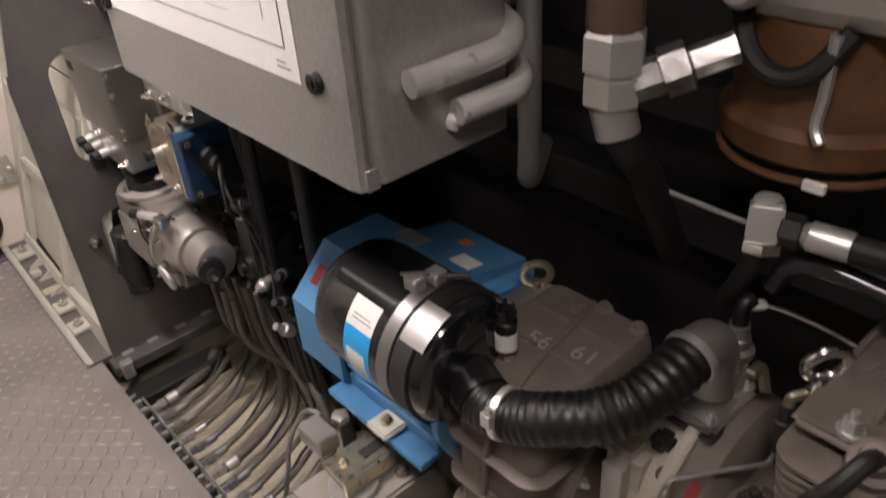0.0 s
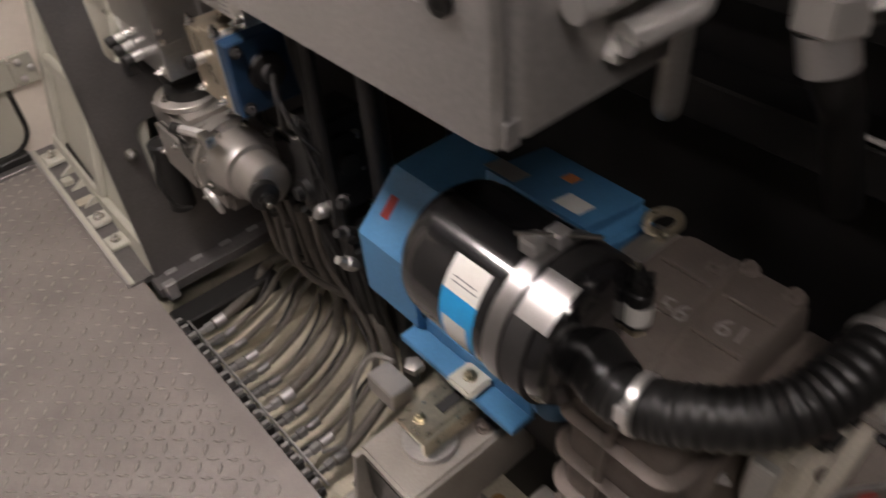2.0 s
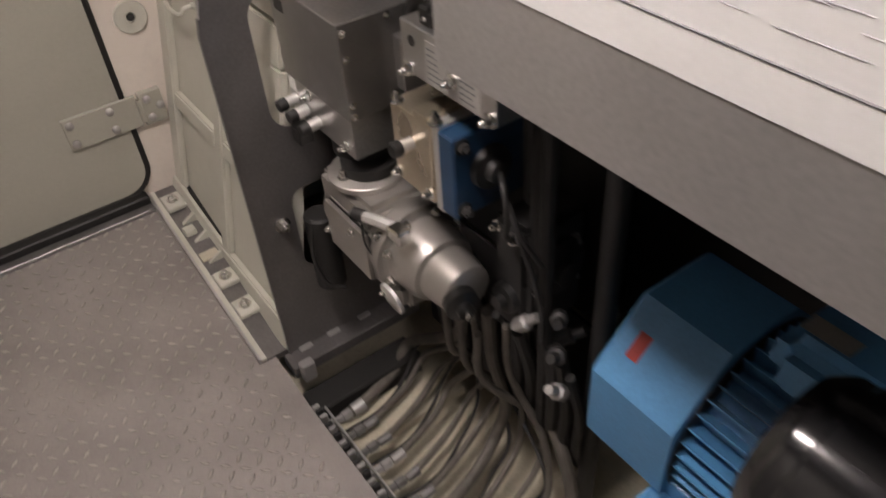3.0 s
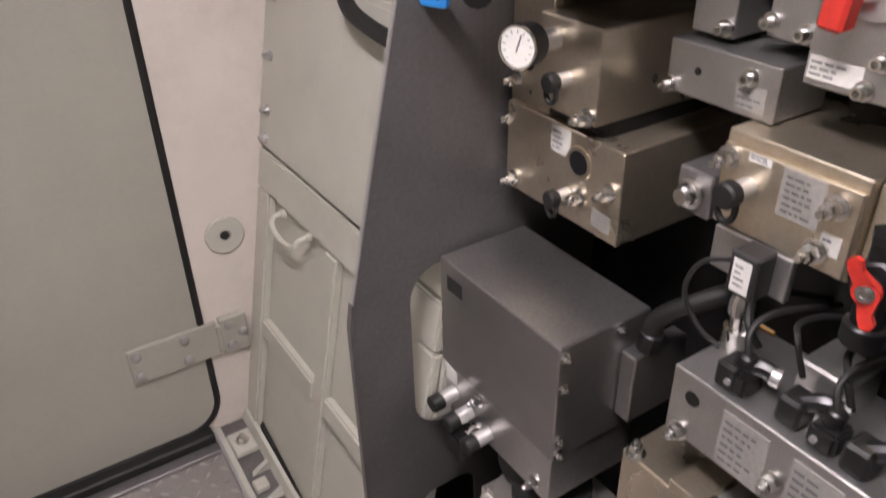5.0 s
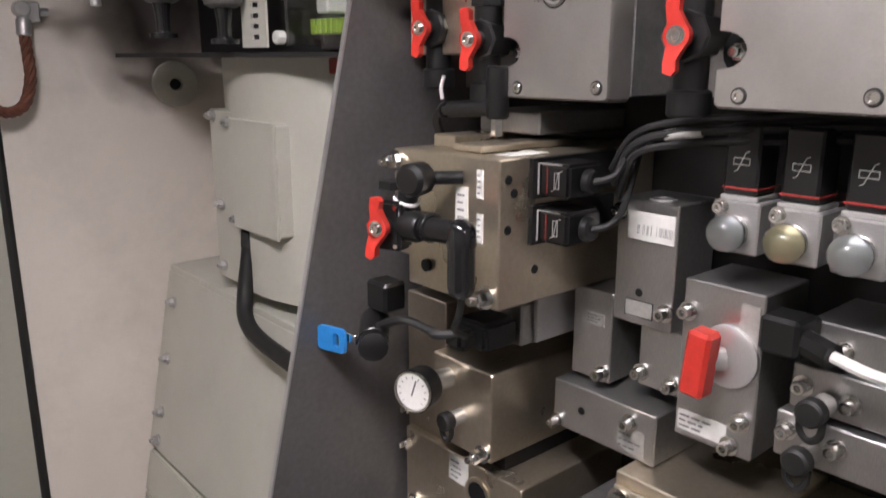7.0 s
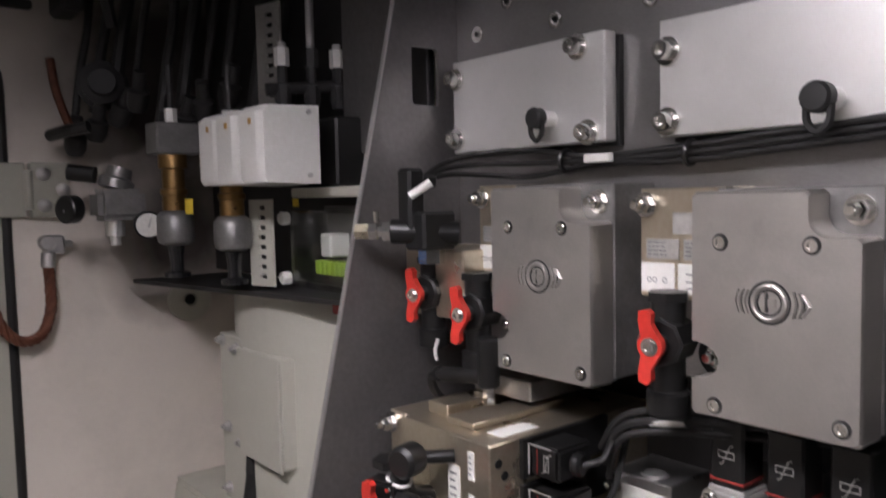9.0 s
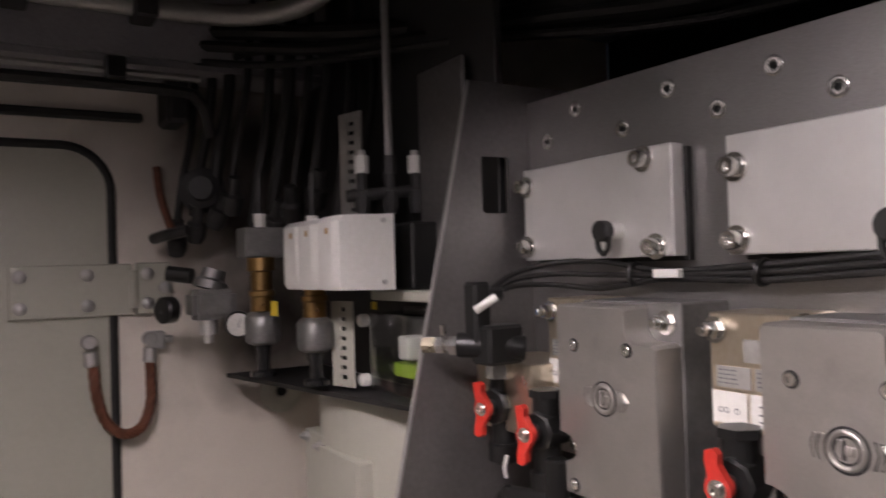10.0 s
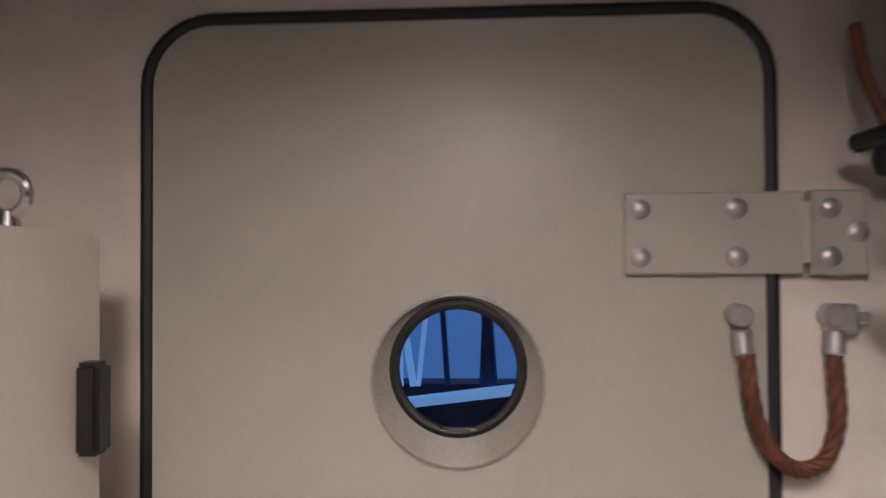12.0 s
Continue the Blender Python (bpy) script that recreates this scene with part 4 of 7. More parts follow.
part("top_label", box(B(), 0.535, 0.58, 1.73, 1.75, 1.3355, 1.3362, 0), LABEL, ba)
for z0 in (1.3025, 1.262):
    s = part("solenoid", box(B(), 0.553, 0.598, 1.683, 1.716, z0, z0 + 0.029, 0.003, 2), BLACK, ba, "black solenoid coil")
    part("frame_line", torus(B(), (0.5575, 1.7165, z0 + 0.0145), (0, 1, 0), 0.0006, 0.0006, 6, 4), CHROME, s)
    part("edge_strip", box(B(), 0.5516, 0.5526, 1.7145, 1.7165, z0 + 0.001, z0 + 0.028, 0.0004), PLATE, s, "pale edge strip")
    bm = B()
    for q in ([(1.7015, 0.0055), (1.6975, 0.0075), (1.6945, 0.0215), (1.690, 0.0235)], [(1.6985, 0.008), (1.6985, 0.021)], [(1.6935, 0.008), (1.6935, 0.021)], [(1.6985, 0.008), (1.6935, 0.008)], [(1.6985, 0.021), (1.6935, 0.021)]):
        tube(bm, [(0.5526, y, z0 + z) for y, z in q], 0.00045, 4, smooth=False)
    part("red_line", box(B(), 0.5522, 0.5528, 1.7060, 1.7066, z0 + 0.003, z0 + 0.026, 0), DULLRED, s)
    part("edge_strip", box(B(), 0.5516, 0.5526, 1.690, 1.7143, z0 + 0.0275, z0 + 0.0288, 0.0003), PLATE, s)
    part("valve_symbol", bm, PLATE, s)
    part("connector", cyl(B(), (0.573, 1.683, z0 + 0.014), (0.575, 1.674, z0 + 0.014), 0.0105, n=14, bev=0.002), BLACK, s)
    part("cable", tube(B(), [(0.575, 1.675, z0 + 0.014), (0.585, 1.662, z0 + 0.02), (0.605, 1.664, z0 + 0.035), (0.64, 1.675, 1.345)], 0.003, 8), RUBBER, s)
for z0 in (1.3025, 1.262):
    part("solenoid_recess", box(B(), 0.547, 0.66, 1.7168, 1.7218, z0 - 0.003, z0 + 0.0315, 0), BLACK, ba)
for y, z0, z1, w in ((1.745, 1.300, 1.325, 0.008), (1.745, 1.262, 1.287, 0.008), (1.768, 1.275, 1.308, 0.016)):
    lb = part("label", box(B(), 0.5112, 0.5118, y - w / 2, y + w / 2, z0, z1, 0), LABEL, ba, "white printed label")
    bars(lb, (0.5108, y + w * 0.3, z0 + 0.003), (0, -1, 0), (0, 0, 1), 4, w * 0.6, (z1 - z0) * 0.8)
for x, z in ((0.522, 1.318), (0.522, 1.275), (0.529, 1.306), (0.557, 1.235)):
    part("bore", lathe(B(), (x, 1.7218, z), (0, -1, 0), [(0, 0.0042), (0.0006, 0.004), (0.0006, 0.0028)], 14), BLACK, ba)
bolts(ba, [(0.512, 1.735, 1.215), (0.53, 1.885, 1.318)], (-1, 0, 0), 0.007, 0.012, CHROME)
part("dark_port", cyl(B(), (0.512, 1.815, 1.228), (0.508, 1.815, 1.228), 0.006, n=14), BLACK, ba)

hc = thing("hanging_connector", "black angled connector with cable hanging above a valve block", "connector", (0.575, 1.80, 1.345))
part("barrel", cyl(B(), (0.575, 1.79, 1.362), (0.575, 1.79, 1.41), 0.0108, n=18, bev=0.002), BLACK, hc)
part("arm", tube(B(), [(0.575, 1.79, 1.372), (0.568, 1.812, 1.371), (0.56, 1.84, 1.369)], 0.0078, 12), BLACK, hc)
part("foot_nut", cyl(B(), (0.575, 1.79, 1.346), (0.575, 1.79, 1.362), 0.006, n=6), CHROME, hc)
part("cable", tube(B(), [(0.56, 1.84, 1.369), (0.562, 1.862, 1.362), (0.575, 1.868, 1.34), (0.60, 1.868, 1.32)], 0.0045, 8), RUBBER, hc)
part("cable_clip", torus(B(), (0.561, 1.848, 1.368), (0.2, 1, -0.2), 0.0065, 0.0016, 14, 6), BLACK, hc)
solid("pilot_cap_block", box(B(), 0.60, 0.73, 1.76, 1.84, 1.3475, 1.368, 0.0015), ALUB, "small aluminium block behind a valve block", "block")
for i in range(3):
    z = 1.350 + 0.009 * i
    solid("black_cable", tube(B(), [(0.605, 1.672 + 0.004 * i, 1.30 + 0.012 * i), (0.60, 1.655, z - 0.012), (0.612, 1.62, z), (0.628, 1.56, z + 0.006), (0.648, 1.50, z + 0.010), (0.655, 1.43, z + 0.012)], 0.0032 + 0.0008 * (i % 2), 8), RUBBER, "black signal cable looping under the valve covers", "cable", group="loop cables")
solid("cable_marker", cyl(B(), (0.609, 1.632, 1.3565), (0.617, 1.604, 1.3605), 0.0046, n=10), LABEL, "white printed cable marker sleeve", "cable marker")

el = thing("elbow_fitting", "black plastic elbow fitting with ribbed nut and hose", "fitting", (0.47, 1.76, 1.22))
part("elbow", cyl(B(), (0.472, 1.79, 1.276), (0.477, 1.732, 1.277), 0.0105, n=18), BLACK, el)
part("ribbed_nut", lathe(B(), (0.468, 1.80, 1.276), (0.1, -1, 0), [(0, 0.012), (0.004, 0.0135), (0.024, 0.0135), (0.028, 0.0115)], 10), BLACK, el)
part("elbow_ring", torus(B(), (0.475, 1.765, 1.277), (0, 1, 0), 0.0112, 0.0022, 20, 8), BLACK, el)
part("barrel", lathe(B(), (0.477, 1.730, 1.290), (0, 0, -1), [(0, 0.004), (0.003, 0.009), (0.008, 0.0122), (0.022, 0.0128), (0.024, 0.0118), (0.058, 0.0118), (0.064, 0.010), (0.068, 0.005)], 18), GLOSSB, el)
part("upper_cap", lathe(B(), (0.487, 1.79, 1.316), (-1, -0.3, 0), [(0, 0.012), (0.004, 0.0145), (0.022, 0.0145), (0.026, 0.011)], 18), BLACK, el)
part("upper_stub", tube(B(), [(0.475, 1.79, 1.318), (0.472, 1.796, 1.295), (0.47, 1.80, 1.28)], 0.0095, 12), BLACK, el)
part("clip", torus(B(), (0.472, 1.796, 1.297), (0, 0.4, -1), 0.0105, 0.0018, 16, 6), WHITEP, el)
part("hose", tube(B(), [(0.477, 1.728, 1.225), (0.478, 1.734, 1.205), (0.486, 1.748, 1.188), (0.51, 1.76, 1.172)], 0.003, 10), RUBBER, el)
part("side_pin", cyl(B(), (0.487, 1.785, 1.316), (0.512, 1.768, 1.316), 0.006, n=12), BLACK, el)

ks = thing("key_switch", "black key switch with blue plastic key tag", "switch", (0.48, 1.87, 1.14))
part("body", cyl(B(), (0.468, 1.845, 1.152), (0.50, 1.885, 1.158), 0.015, n=18, bev=0.003), BLACK, ks)
part("ribbed_cap", lathe(B(), (0.468, 1.845, 1.152), (-0.5, -0.7, 0), [(0, 0.0145), (0.012, 0.0145), (0.014, 0.010)], 12), BLACK, ks)
part("key_blade", box(B(), 0.474, 0.478, 1.885, 1.925, 1.136, 1.146, 0.0008), CHROME, ks)
part("key_tag", sheet(B(), rrect(1.898, 1.931, 1.124, 1.150, 0.004, 3), [rrect(1.904, 1.911, 1.130, 1.144, 0.002, 2)], lambda u, v: V(0.468 - 0.3 * (u - 1.9), u, v), V(0.004, 0, 0)), BLUEK, ks, "blue plastic key tag")
part("coil", box(B(), 0.485, 0.512, 1.848, 1.88, 1.175, 1.205, 0.003), BLACK, ks)
part("cable", tube(B(), [(0.478, 1.85, 1.165), (0.485, 1.82, 1.178), (0.50, 1.80, 1.17), (0.50, 1.79, 1.168), (0.512, 1.775, 1.170)], 0.0045, 8), RUBBER, ks)
ph = thing("solenoid_pilot", "aluminium pilot valve with black plug", "valve", (0.56, 1.77, 1.12))
part("body", box(B(), 0.575, 0.73, 1.752, 1.812, 1.148, 1.190, 0.002), ALUB, ph)
part("plug", box(B(), 0.530, 0.5745, 1.756, 1.798, 1.150, 1.178, 0.004, 2), BLACK, ph)
part("plug_nose", box(B(), 0.508, 0.530, 1.764, 1.790, 1.154, 1.174, 0.005, 2), BLACK, ph)
part("bracket", box(B(), 0.590, 0.66, 1.746, 1.7515, 1.150, 1.196, 0.001), STEEL, ph)

# gauge and the khaki blocks below it
gb = thing("gauge_block", "khaki plated regulator block with pressure gauge", "valve", (0.6, 1.84, 0.91))
part("upper_block", box(B(), 0.556, 0.73, 1.772, 1.86, 1.022, 1.117, 0.0012), NICKEL, gb)
part("back_block", box(B(), 0.575, 0.73, 1.862, 1.928, 0.955, 1.165, 0.0012), NICKEL, gb)
part("lower_block", box(B(), 0.566, 0.73, 1.738, 1.922, 0.90, 1.004, 0.0012), NICKEL, gb)
part("joint", box(B(), 0.58, 0.73, 1.775, 1.86, 1.0045, 1.0215, 0), BLACK, gb)
part("tag", box(B(), 0.5652, 0.5658, 1.815, 1.845, 0.972, 1.002, 0), LABEL, gb, "white label with printed symbol")
bars(gb, (0.5648, 1.842, 0.975), (0, -1, 0), (0, 0, 1), 4, 0.022, 0.024)
part("tag", box(B(), 0.5652, 0.5658, 1.748, 1.775, 0.91, 0.93, 0), PLATE, gb)
part("bore_ring", lathe(B(), (0.566, 1.80, 0.972), (-1, 0, 0), [(0, 0.0185), (0.002, 0.018), (0.002, 0.014), (-0.004, 0.0135)], 28), NICKEL, gb)
part("bore", cyl(B(), (0.5655, 1.80, 0.972), (0.5645, 1.80, 0.972), 0.0135, n=24), GLOSSB, gb)
bolts(gb, [(0.566, 1.752, 0.958), (0.566, 1.795, 0.935), (0.575, 1.915, 1.03), (0.556, 1.782, 1.03), (0.575, 1.918, 0.985), (0.566, 1.905, 0.915)], (-1, 0, 0), 0.0065, 0.013, CHROME)
black_cap((0.566, 1.815, 0.93), (-1, 0, 0), 0.0095)
black_cap((0.556, 1.815, 1.06), (-1, 0, 0), 0.0095)
black_cap((0.572, 1.87, 1.078), (-1, 0, 0), 0.0095)
ga = thing("pressure_gauge", "round pressure gauge with white dial in black case", "gauge", (0.52, 1.82, 1.085))
gd = V(-1, -0.35, 0.05).normalized()
gc = V(0.502, 1.827, 1.098)
part("case", lathe(B(), gc - gd * 0.024, gd, [(0, 0.018), (0.002, 0.0205), (0.024, 0.0222), (0.0245, 0.0185)], 32), BLACK, ga)
part("dial", cyl(B(), gc + gd * 0.0006, gc + gd * 0.0011, 0.0184, n=32), LABEL, ga, "white gauge dial")
part("rim", torus(B(), gc + gd * 0.001, gd, 0.0200, 0.0016, 32, 6), CHROME, ga)
part("stem", cyl(B(), gc - gd * 0.024, (0.556, 1.836, 1.095), 0.011, n=14), ALU, ga)
sd = V(0, 0, 1).cross(gd).normalized()
bm = B()
tube(bm, [gc + gd * 0.0018 - sd * 0.001 - V(0, 0, 0.004), gc + gd * 0.0018 + sd * 0.004 + V(0, 0, 0.012)], 0.0008, 5, smooth=False)
part("needle", bm, INK, ga)
bm = B()
for i in range(11):
    t = radians(225 - 27 * i)
    o = sd * math.cos(t) + V(0, 0, 1) * math.sin(t)
    tube(bm, [gc + gd * 0.0014 + o * 0.0135, gc + gd * 0.0014 + o * 0.0165], 0.0005, 4, smooth=False)
part("dial_marks", bm, INK, ga)


# aluminium blocks
def alu_block(x0, x1, y0, y1, z0, z1, label, bolt_at=(), plate=None, material=ALUB, bores=()):
    o = thing("valve_block", label, "block", ((x0 + x1) / 2, (y0 + y1) / 2, z0), "valve rack blocks")
    part("body", box(B(), x0, x1, y0, y1, z0, z1, 0.0012), material, o)
    bolts(o, [(x0, y, z) for y, z in bolt_at], (-1, 0, 0), 0.0055, 0.010, CHROME, socket=True)
    if plate:
        py0, py1, pz0, pz1, mt = plate
        pl = part("label", box(B(), x0 - 0.0008, x0 - 0.0002, py0, py1, pz0, pz1, 0), mt, o)
        bars(pl, (x0 - 0.0012, py1 - 0.002, pz0 + 0.002), (0, -1, 0), (0, 0, 1), 3, (py1 - py0) * 0.8, (pz1 - pz0) * 0.8)
    for y, z in bores:
        part("bore", lathe(B(), (x0 + 0.0002, y, z), (-1, 0, 0), [(0, 0.004), (0.0006, 0.0038), (0.0006, 0.0026)], 14), BLACK, o)
    return o


tall = alu_block(0.632, 0.692, 1.628, 1.690, 1.182, 1.296, "tall aluminium valve block with a bar code label", ((1.686, 1.284), (1.634, 1.20)), None, bores=((1.663, 1.212),))
lb = part("label", box(B(), 0.6312, 0.6318, 1.6305, 1.678, 1.2605, 1.286, 0), LABEL, tall, "white bar code label")
bm = B()
rnd = random.Random(21)
for i in range(26):
    y = 1.668 - 0.0014 * i
    if rnd.random() < 0.7:
        box(bm, 0.6308, 0.6311, y - rnd.choice((0.0003, 0.0006)), y, 1.266, 1.2745, 0)
part("bar_code", bm, INK, lb)
part("rating_plate", box(B(), 0.6310, 0.6318, 1.648, 1.676, 1.190, 1.204, 0), PLATE, tall, "stamped rating plate")
part("rating_rim", box(B(), 0.6313, 0.6319, 1.647, 1.677, 1.189, 1.205, 0), DARK, tall)
part("top_port", lathe(B(), (0.648, 1.655, 1.296), (0, 0, 1), [(0, 0.012), (0.0015, 0.012), (0.0015, 0.009), (0.0005, 0.0085)], 22), STEEL, tall)
alu_block(0.634, 0.692, 1.692, 1.738, 1.113, 1.203, "plain aluminium valve block with a dark plate", ((1.70, 1.122),), (1.70, 1.722, 1.168, 1.180, PLATE))
alu_block(0.640, 0.692, 1.618, 1.664, 1.122, 1.181, "small aluminium valve block under a taller one", ((1.66, 1.135), (1.627, 1.132)))
alu_block(0.620, 0.692, 1.628, 1.747, 1.0565, 1.106, "low wide aluminium valve block", ((1.742, 1.062), (1.655, 1.092)), (1.638, 1.668, 1.062, 1.085, PLATE), bores=((1.712, 1.082),))
rl = alu_block(0.620, 0.692, 1.540, 1.610, 1.100, 1.240, "aluminium block with red selector lever", ((1.604, 1.213), (1.550, 1.132), (1.558, 1.108)), (1.562, 1.607, 1.106, 1.124, LABEL))
part("dial_disc", lathe(B(), (0.620, 1.566, 1.184), (-1, 0, 0), [(0, 0.026), (0.004, 0.026), (0.005, 0.024), (0.005, 0.01)], 32), ALU, rl)
lv = part("lever", box(B(), 0.586, 0.606, 1.567, 1.588, 1.153, 1.209, 0.003, 1, Matrix.Translation((0.6, 1.578, 1.18)) @ Matrix.Rotation(radians(5), 4, "X") @ Matrix.Translation((-0.6, -1.578, -1.18))), RED, rl, "red lever handle")
part("lever_spindle", cyl(B(), (0.615, 1.568, 1.182), (0.606, 1.576, 1.182), 0.010, n=14), ALU, lv)
pl = part("symbol_plate", box(B(), 0.6185, 0.6195, 1.543, 1.558, 1.195, 1.23, 0), PLATE, rl)

# three lamp solenoids with black coils
for i, (y, lens) in enumerate(((1.572, LENS), (1.526, LENSY), (1.480, LENS), (1.435, LENS))):
    o = thing("lamp_solenoid", "solenoid with clear round lamp and black coil with symbol", "valve", (0.63, y, 1.26), "lamp solenoids")
    part("body", box(B(), 0.622, 0.73, y - 0.0185, y + 0.0185, 1.268, 1.309, 0.0015), STEEL, o)
    part("collar", lathe(B(), (0.622, y, 1.286), (-1, 0, 0), [(0, 0.0125), (0.003, 0.0125), (0.004, 0.0105), (0.010, 0.0105)], 20), CHROME, o)
    part("lens", lathe(B(), (0.612, y, 1.286), (-1, 0, 0), [(0, 0.0120), (0.001, 0.0145), (0.005, 0.0148), (0.010, 0.0135), (0.014, 0.0105), (0.017, 0.006), (0.018, 0.002)], 28), lens, o, "clear domed lamp lens")
    part("reflector", lathe(B(), (0.6115, y, 1.286), (-1, 0, 0), [(0, 0.0115), (0.002, 0.0115), (0.004, 0.010), (0.007, 0.006), (0.008, 0.002)], 18), FOIL, o, "bright lamp insert")
    c = part("coil", box(B(), 0.623, 0.654, y - 0.014, y + 0.014, 1.3135, 1.368, 0.002), BLACK, o, "black coil with printed symbol")
    part("red_band", box(B(), 0.6226, 0.6544, y - 0.0144, y + 0.0144, 1.3185, 1.3200, 0), DULLRED, c)
    part("steel_frame", box(B(), 0.6225, 0.656, y - 0.0155, y + 0.0155, 1.309, 1.3134, 0.001), ALU, c)
    bm = B()
    for q in ([(0.0055, 0.032), (0.003, 0.033), (-0.003, 0.047), (-0.0055, 0.048)], [(-0.0065, 0.0375), (0.0065, 0.0375)], [(-0.0065, 0.0425), (0.0065, 0.0425)], [(-0.0065, 0.0375), (-0.0065, 0.0425)], [(0.0065, 0.0375), (0.0065, 0.0425)]):
        tube(bm, [(0.6226, y + a, 1.30 + b) for a, b in q], 0.0004, 4, smooth=False)
    part("valve_symbol", bm, PLATE, c)
    part("bolt", bolt_bm(B(), (0.622, y + 0.013, 1.303), (-1, 0, 0), 0.0045, 0.006, True, True), CHROME, o)

# small blocks and caps on the near side of the rack
for x0, y0, y1, z0, z1, at in ((0.636, 1.415, 1.530, 1.108, 1.146, ((1.520, 1.132), (1.482, 1.130), (1.43, 1.13))), (0.642, 1.415, 1.524, 1.150, 1.186, ((1.514, 1.170), (1.478, 1.166))), (0.648, 1.415, 1.518, 1.190, 1.222, ((1.508, 1.203), (1.49, 1.203), (1.45, 1.205)))):
    alu_block(x0, 0.73, y0, y1, z0, z1, "aluminium distribution block with bolts", at)
black_cap((0.636, 1.494, 1.163), (-1, 0, 0), 0.0105)
black_cap((0.636, 1.500, 1.121), (-1, 0, 0), 0.0105)
pc = thing("plug_connector", "black square plug with pale cable", "connector", (0.61, 1.52, 1.205))
part("plug", box(B(), 0.600, 0.632, 1.505, 1.535, 1.203, 1.232, 0.003), BLACK, pc)
part("foot", box(B(), 0.632, 0.6475, 1.508, 1.530, 1.206, 1.226, 0.002), BLACK, pc)
part("gland", cyl(B(), (0.614, 1.505, 1.215), (0.607, 1.482, 1.212), 0.010, n=8), BLACK, pc)
part("cable", tube(B(), [(0.607, 1.482, 1.212), (0.602, 1.45, 1.208), (0.62, 1.40, 1.20)], 0.0045, 8), WHITEP, pc)

# large nickel block with shelf-like top
nb = thing("distribution_block", "nickel plated distribution block with bright flat top", "block", (0.61, 1.54, 0.975))
part("top", box(B(), 0.595, 0.73, 1.519, 1.650, 0.965, 1.055, 0.0014), NICKEL, nb)
part("side_block", box(B(), 0.603, 0.73, 1.412, 1.518, 0.965, 1.052, 0.0014), NICKEL, nb)
part("front_step", box(B(), 0.590, 0.5945, 1.521, 1.648, 0.968, 1.044, 0.001), NICKEL, nb)
part("lower_step", box(B(), 0.586, 0.5945, 1.560, 1.640, 0.925, 0.967, 0.001), ALUB, nb)
pl = part("label", box(B(), 0.5888, 0.5896, 1.550, 1.588, 1.000, 1.042, 0), PLATE, nb, "stamped aluminium rating plate")
bars(pl, (0.5884, 1.584, 1.003), (0, -1, 0), (0, 0, 1), 6, 0.030, 0.036, GREY)
for y0, y1, z0, z1 in ((1.528, 1.545, 0.985, 1.003), (1.600, 1.622, 1.036, 1.043)):
    lb = part("label", box(B(), 0.5888, 0.5896, y0, y1, z0, z1, 0), LABEL, nb)
    bars(lb, (0.5884, y1 - 0.002, z0 + 0.002), (0, -1, 0), (0, 0, 1), 2, (y1 - y0) * 0.8, (z1 - z0) * 0.8)
bolts(nb, [(0.59, 1.640, 1.032), (0.59, 1.538, 1.028), (0.59, 1.546, 0.985), (0.603, 1.44, 1.03)], (-1, 0, 0), 0.0075, 0.014, CHROME)
black_cap((0.59, 1.618, 1.012), (-1, 0, 0), 0.0115)
# sideways plug left of it
pg = thing("hex_plug", "bright hexagon plug on a dark block", "fitting", (0.58, 1.69, 0.955))
part("block", box(B(), 0.60, 0.73, 1.66, 1.70, 0.955, 1.0, 0.002), GREY, pg)
part("plug", lathe(B(), (0.60, 1.68, 0.978), (-1, 0, 0), [(0, 0.015), (0.006, 0.015), (0.007, 0.011), (0.016, 0.011), (0.019, 0.008)], 18), CHROME, pg)

# dark relay valve box
rb = thing("relay_valve_box", "dark grey sheet metal relay valve box with caps below", "box", (0.54, 1.81, 0.60))
part("hood", box(B(), 0.472, 0.60, 1.708, 1.926, 0.672, 0.829, 0.0015), HOODS, rb)
part("lower_body", box(B(), 0.474, 0.60, 1.712, 1.922, 0.60, 0.6715, 0.0015), ALUB, rb)
part("name_plate", box(B(), 0.4712, 0.4718, 1.88, 1.91, 0.79, 0.81, 0), DARK, rb)
part("label", box(B(), 0.4732, 0.4738, 1.895, 1.92, 0.645, 0.668, 0), LABEL, rb)
part("side_box", box(B(), 0.56, 0.64, 1.686, 1.7075, 0.70, 0.79, 0.002), HOODS, rb)
part("gland_hose", tube(B(), [(0.585, 1.69, 0.80), (0.587, 1.688, 0.83), (0.60, 1.66, 0.86), (0.64, 1.62, 0.89)], 0.0105, 12), RUBBER, rb)
part("hose_gland", cyl(B(), (0.584, 1.692, 0.790), (0.585, 1.689, 0.815), 0.0135, n=8, bev=0.002), BLACK, rb)
bolts(rb, [(0.48 + 0.0, 1.708, z) for z in (0.815, 0.775, 0.70, 0.68)] + [(0.555, 1.708, 0.82)], (0, -1, 0), 0.004, 0.004, CHROME)
for y, z in ((1.90, 0.632), (1.865, 0.626), (1.825, 0.62)):
    n_ = part("nipple", cyl(B(), (0.474, y, z), (0.452, y, z - 0.002), 0.010, n=14), ALU, rb)
    part("cap", cyl(B(), (0.454, y, z - 0.002), (0.436, y, z - 0.004), 0.0115, n=16, bev=0.002), RUBBER, n_)
bolts(rb, [(0.474, 1.845, 0.66), (0.474, 1.735, 0.617), (0.474, 1.85, 0.608)], (-1, 0, 0), 0.006, 0.010, CHROME)
part("small_plug", box(B(), 0.44, 0.466, 1.842, 1.87, 0.575, 0.608, 0.002), BLACK, rb)
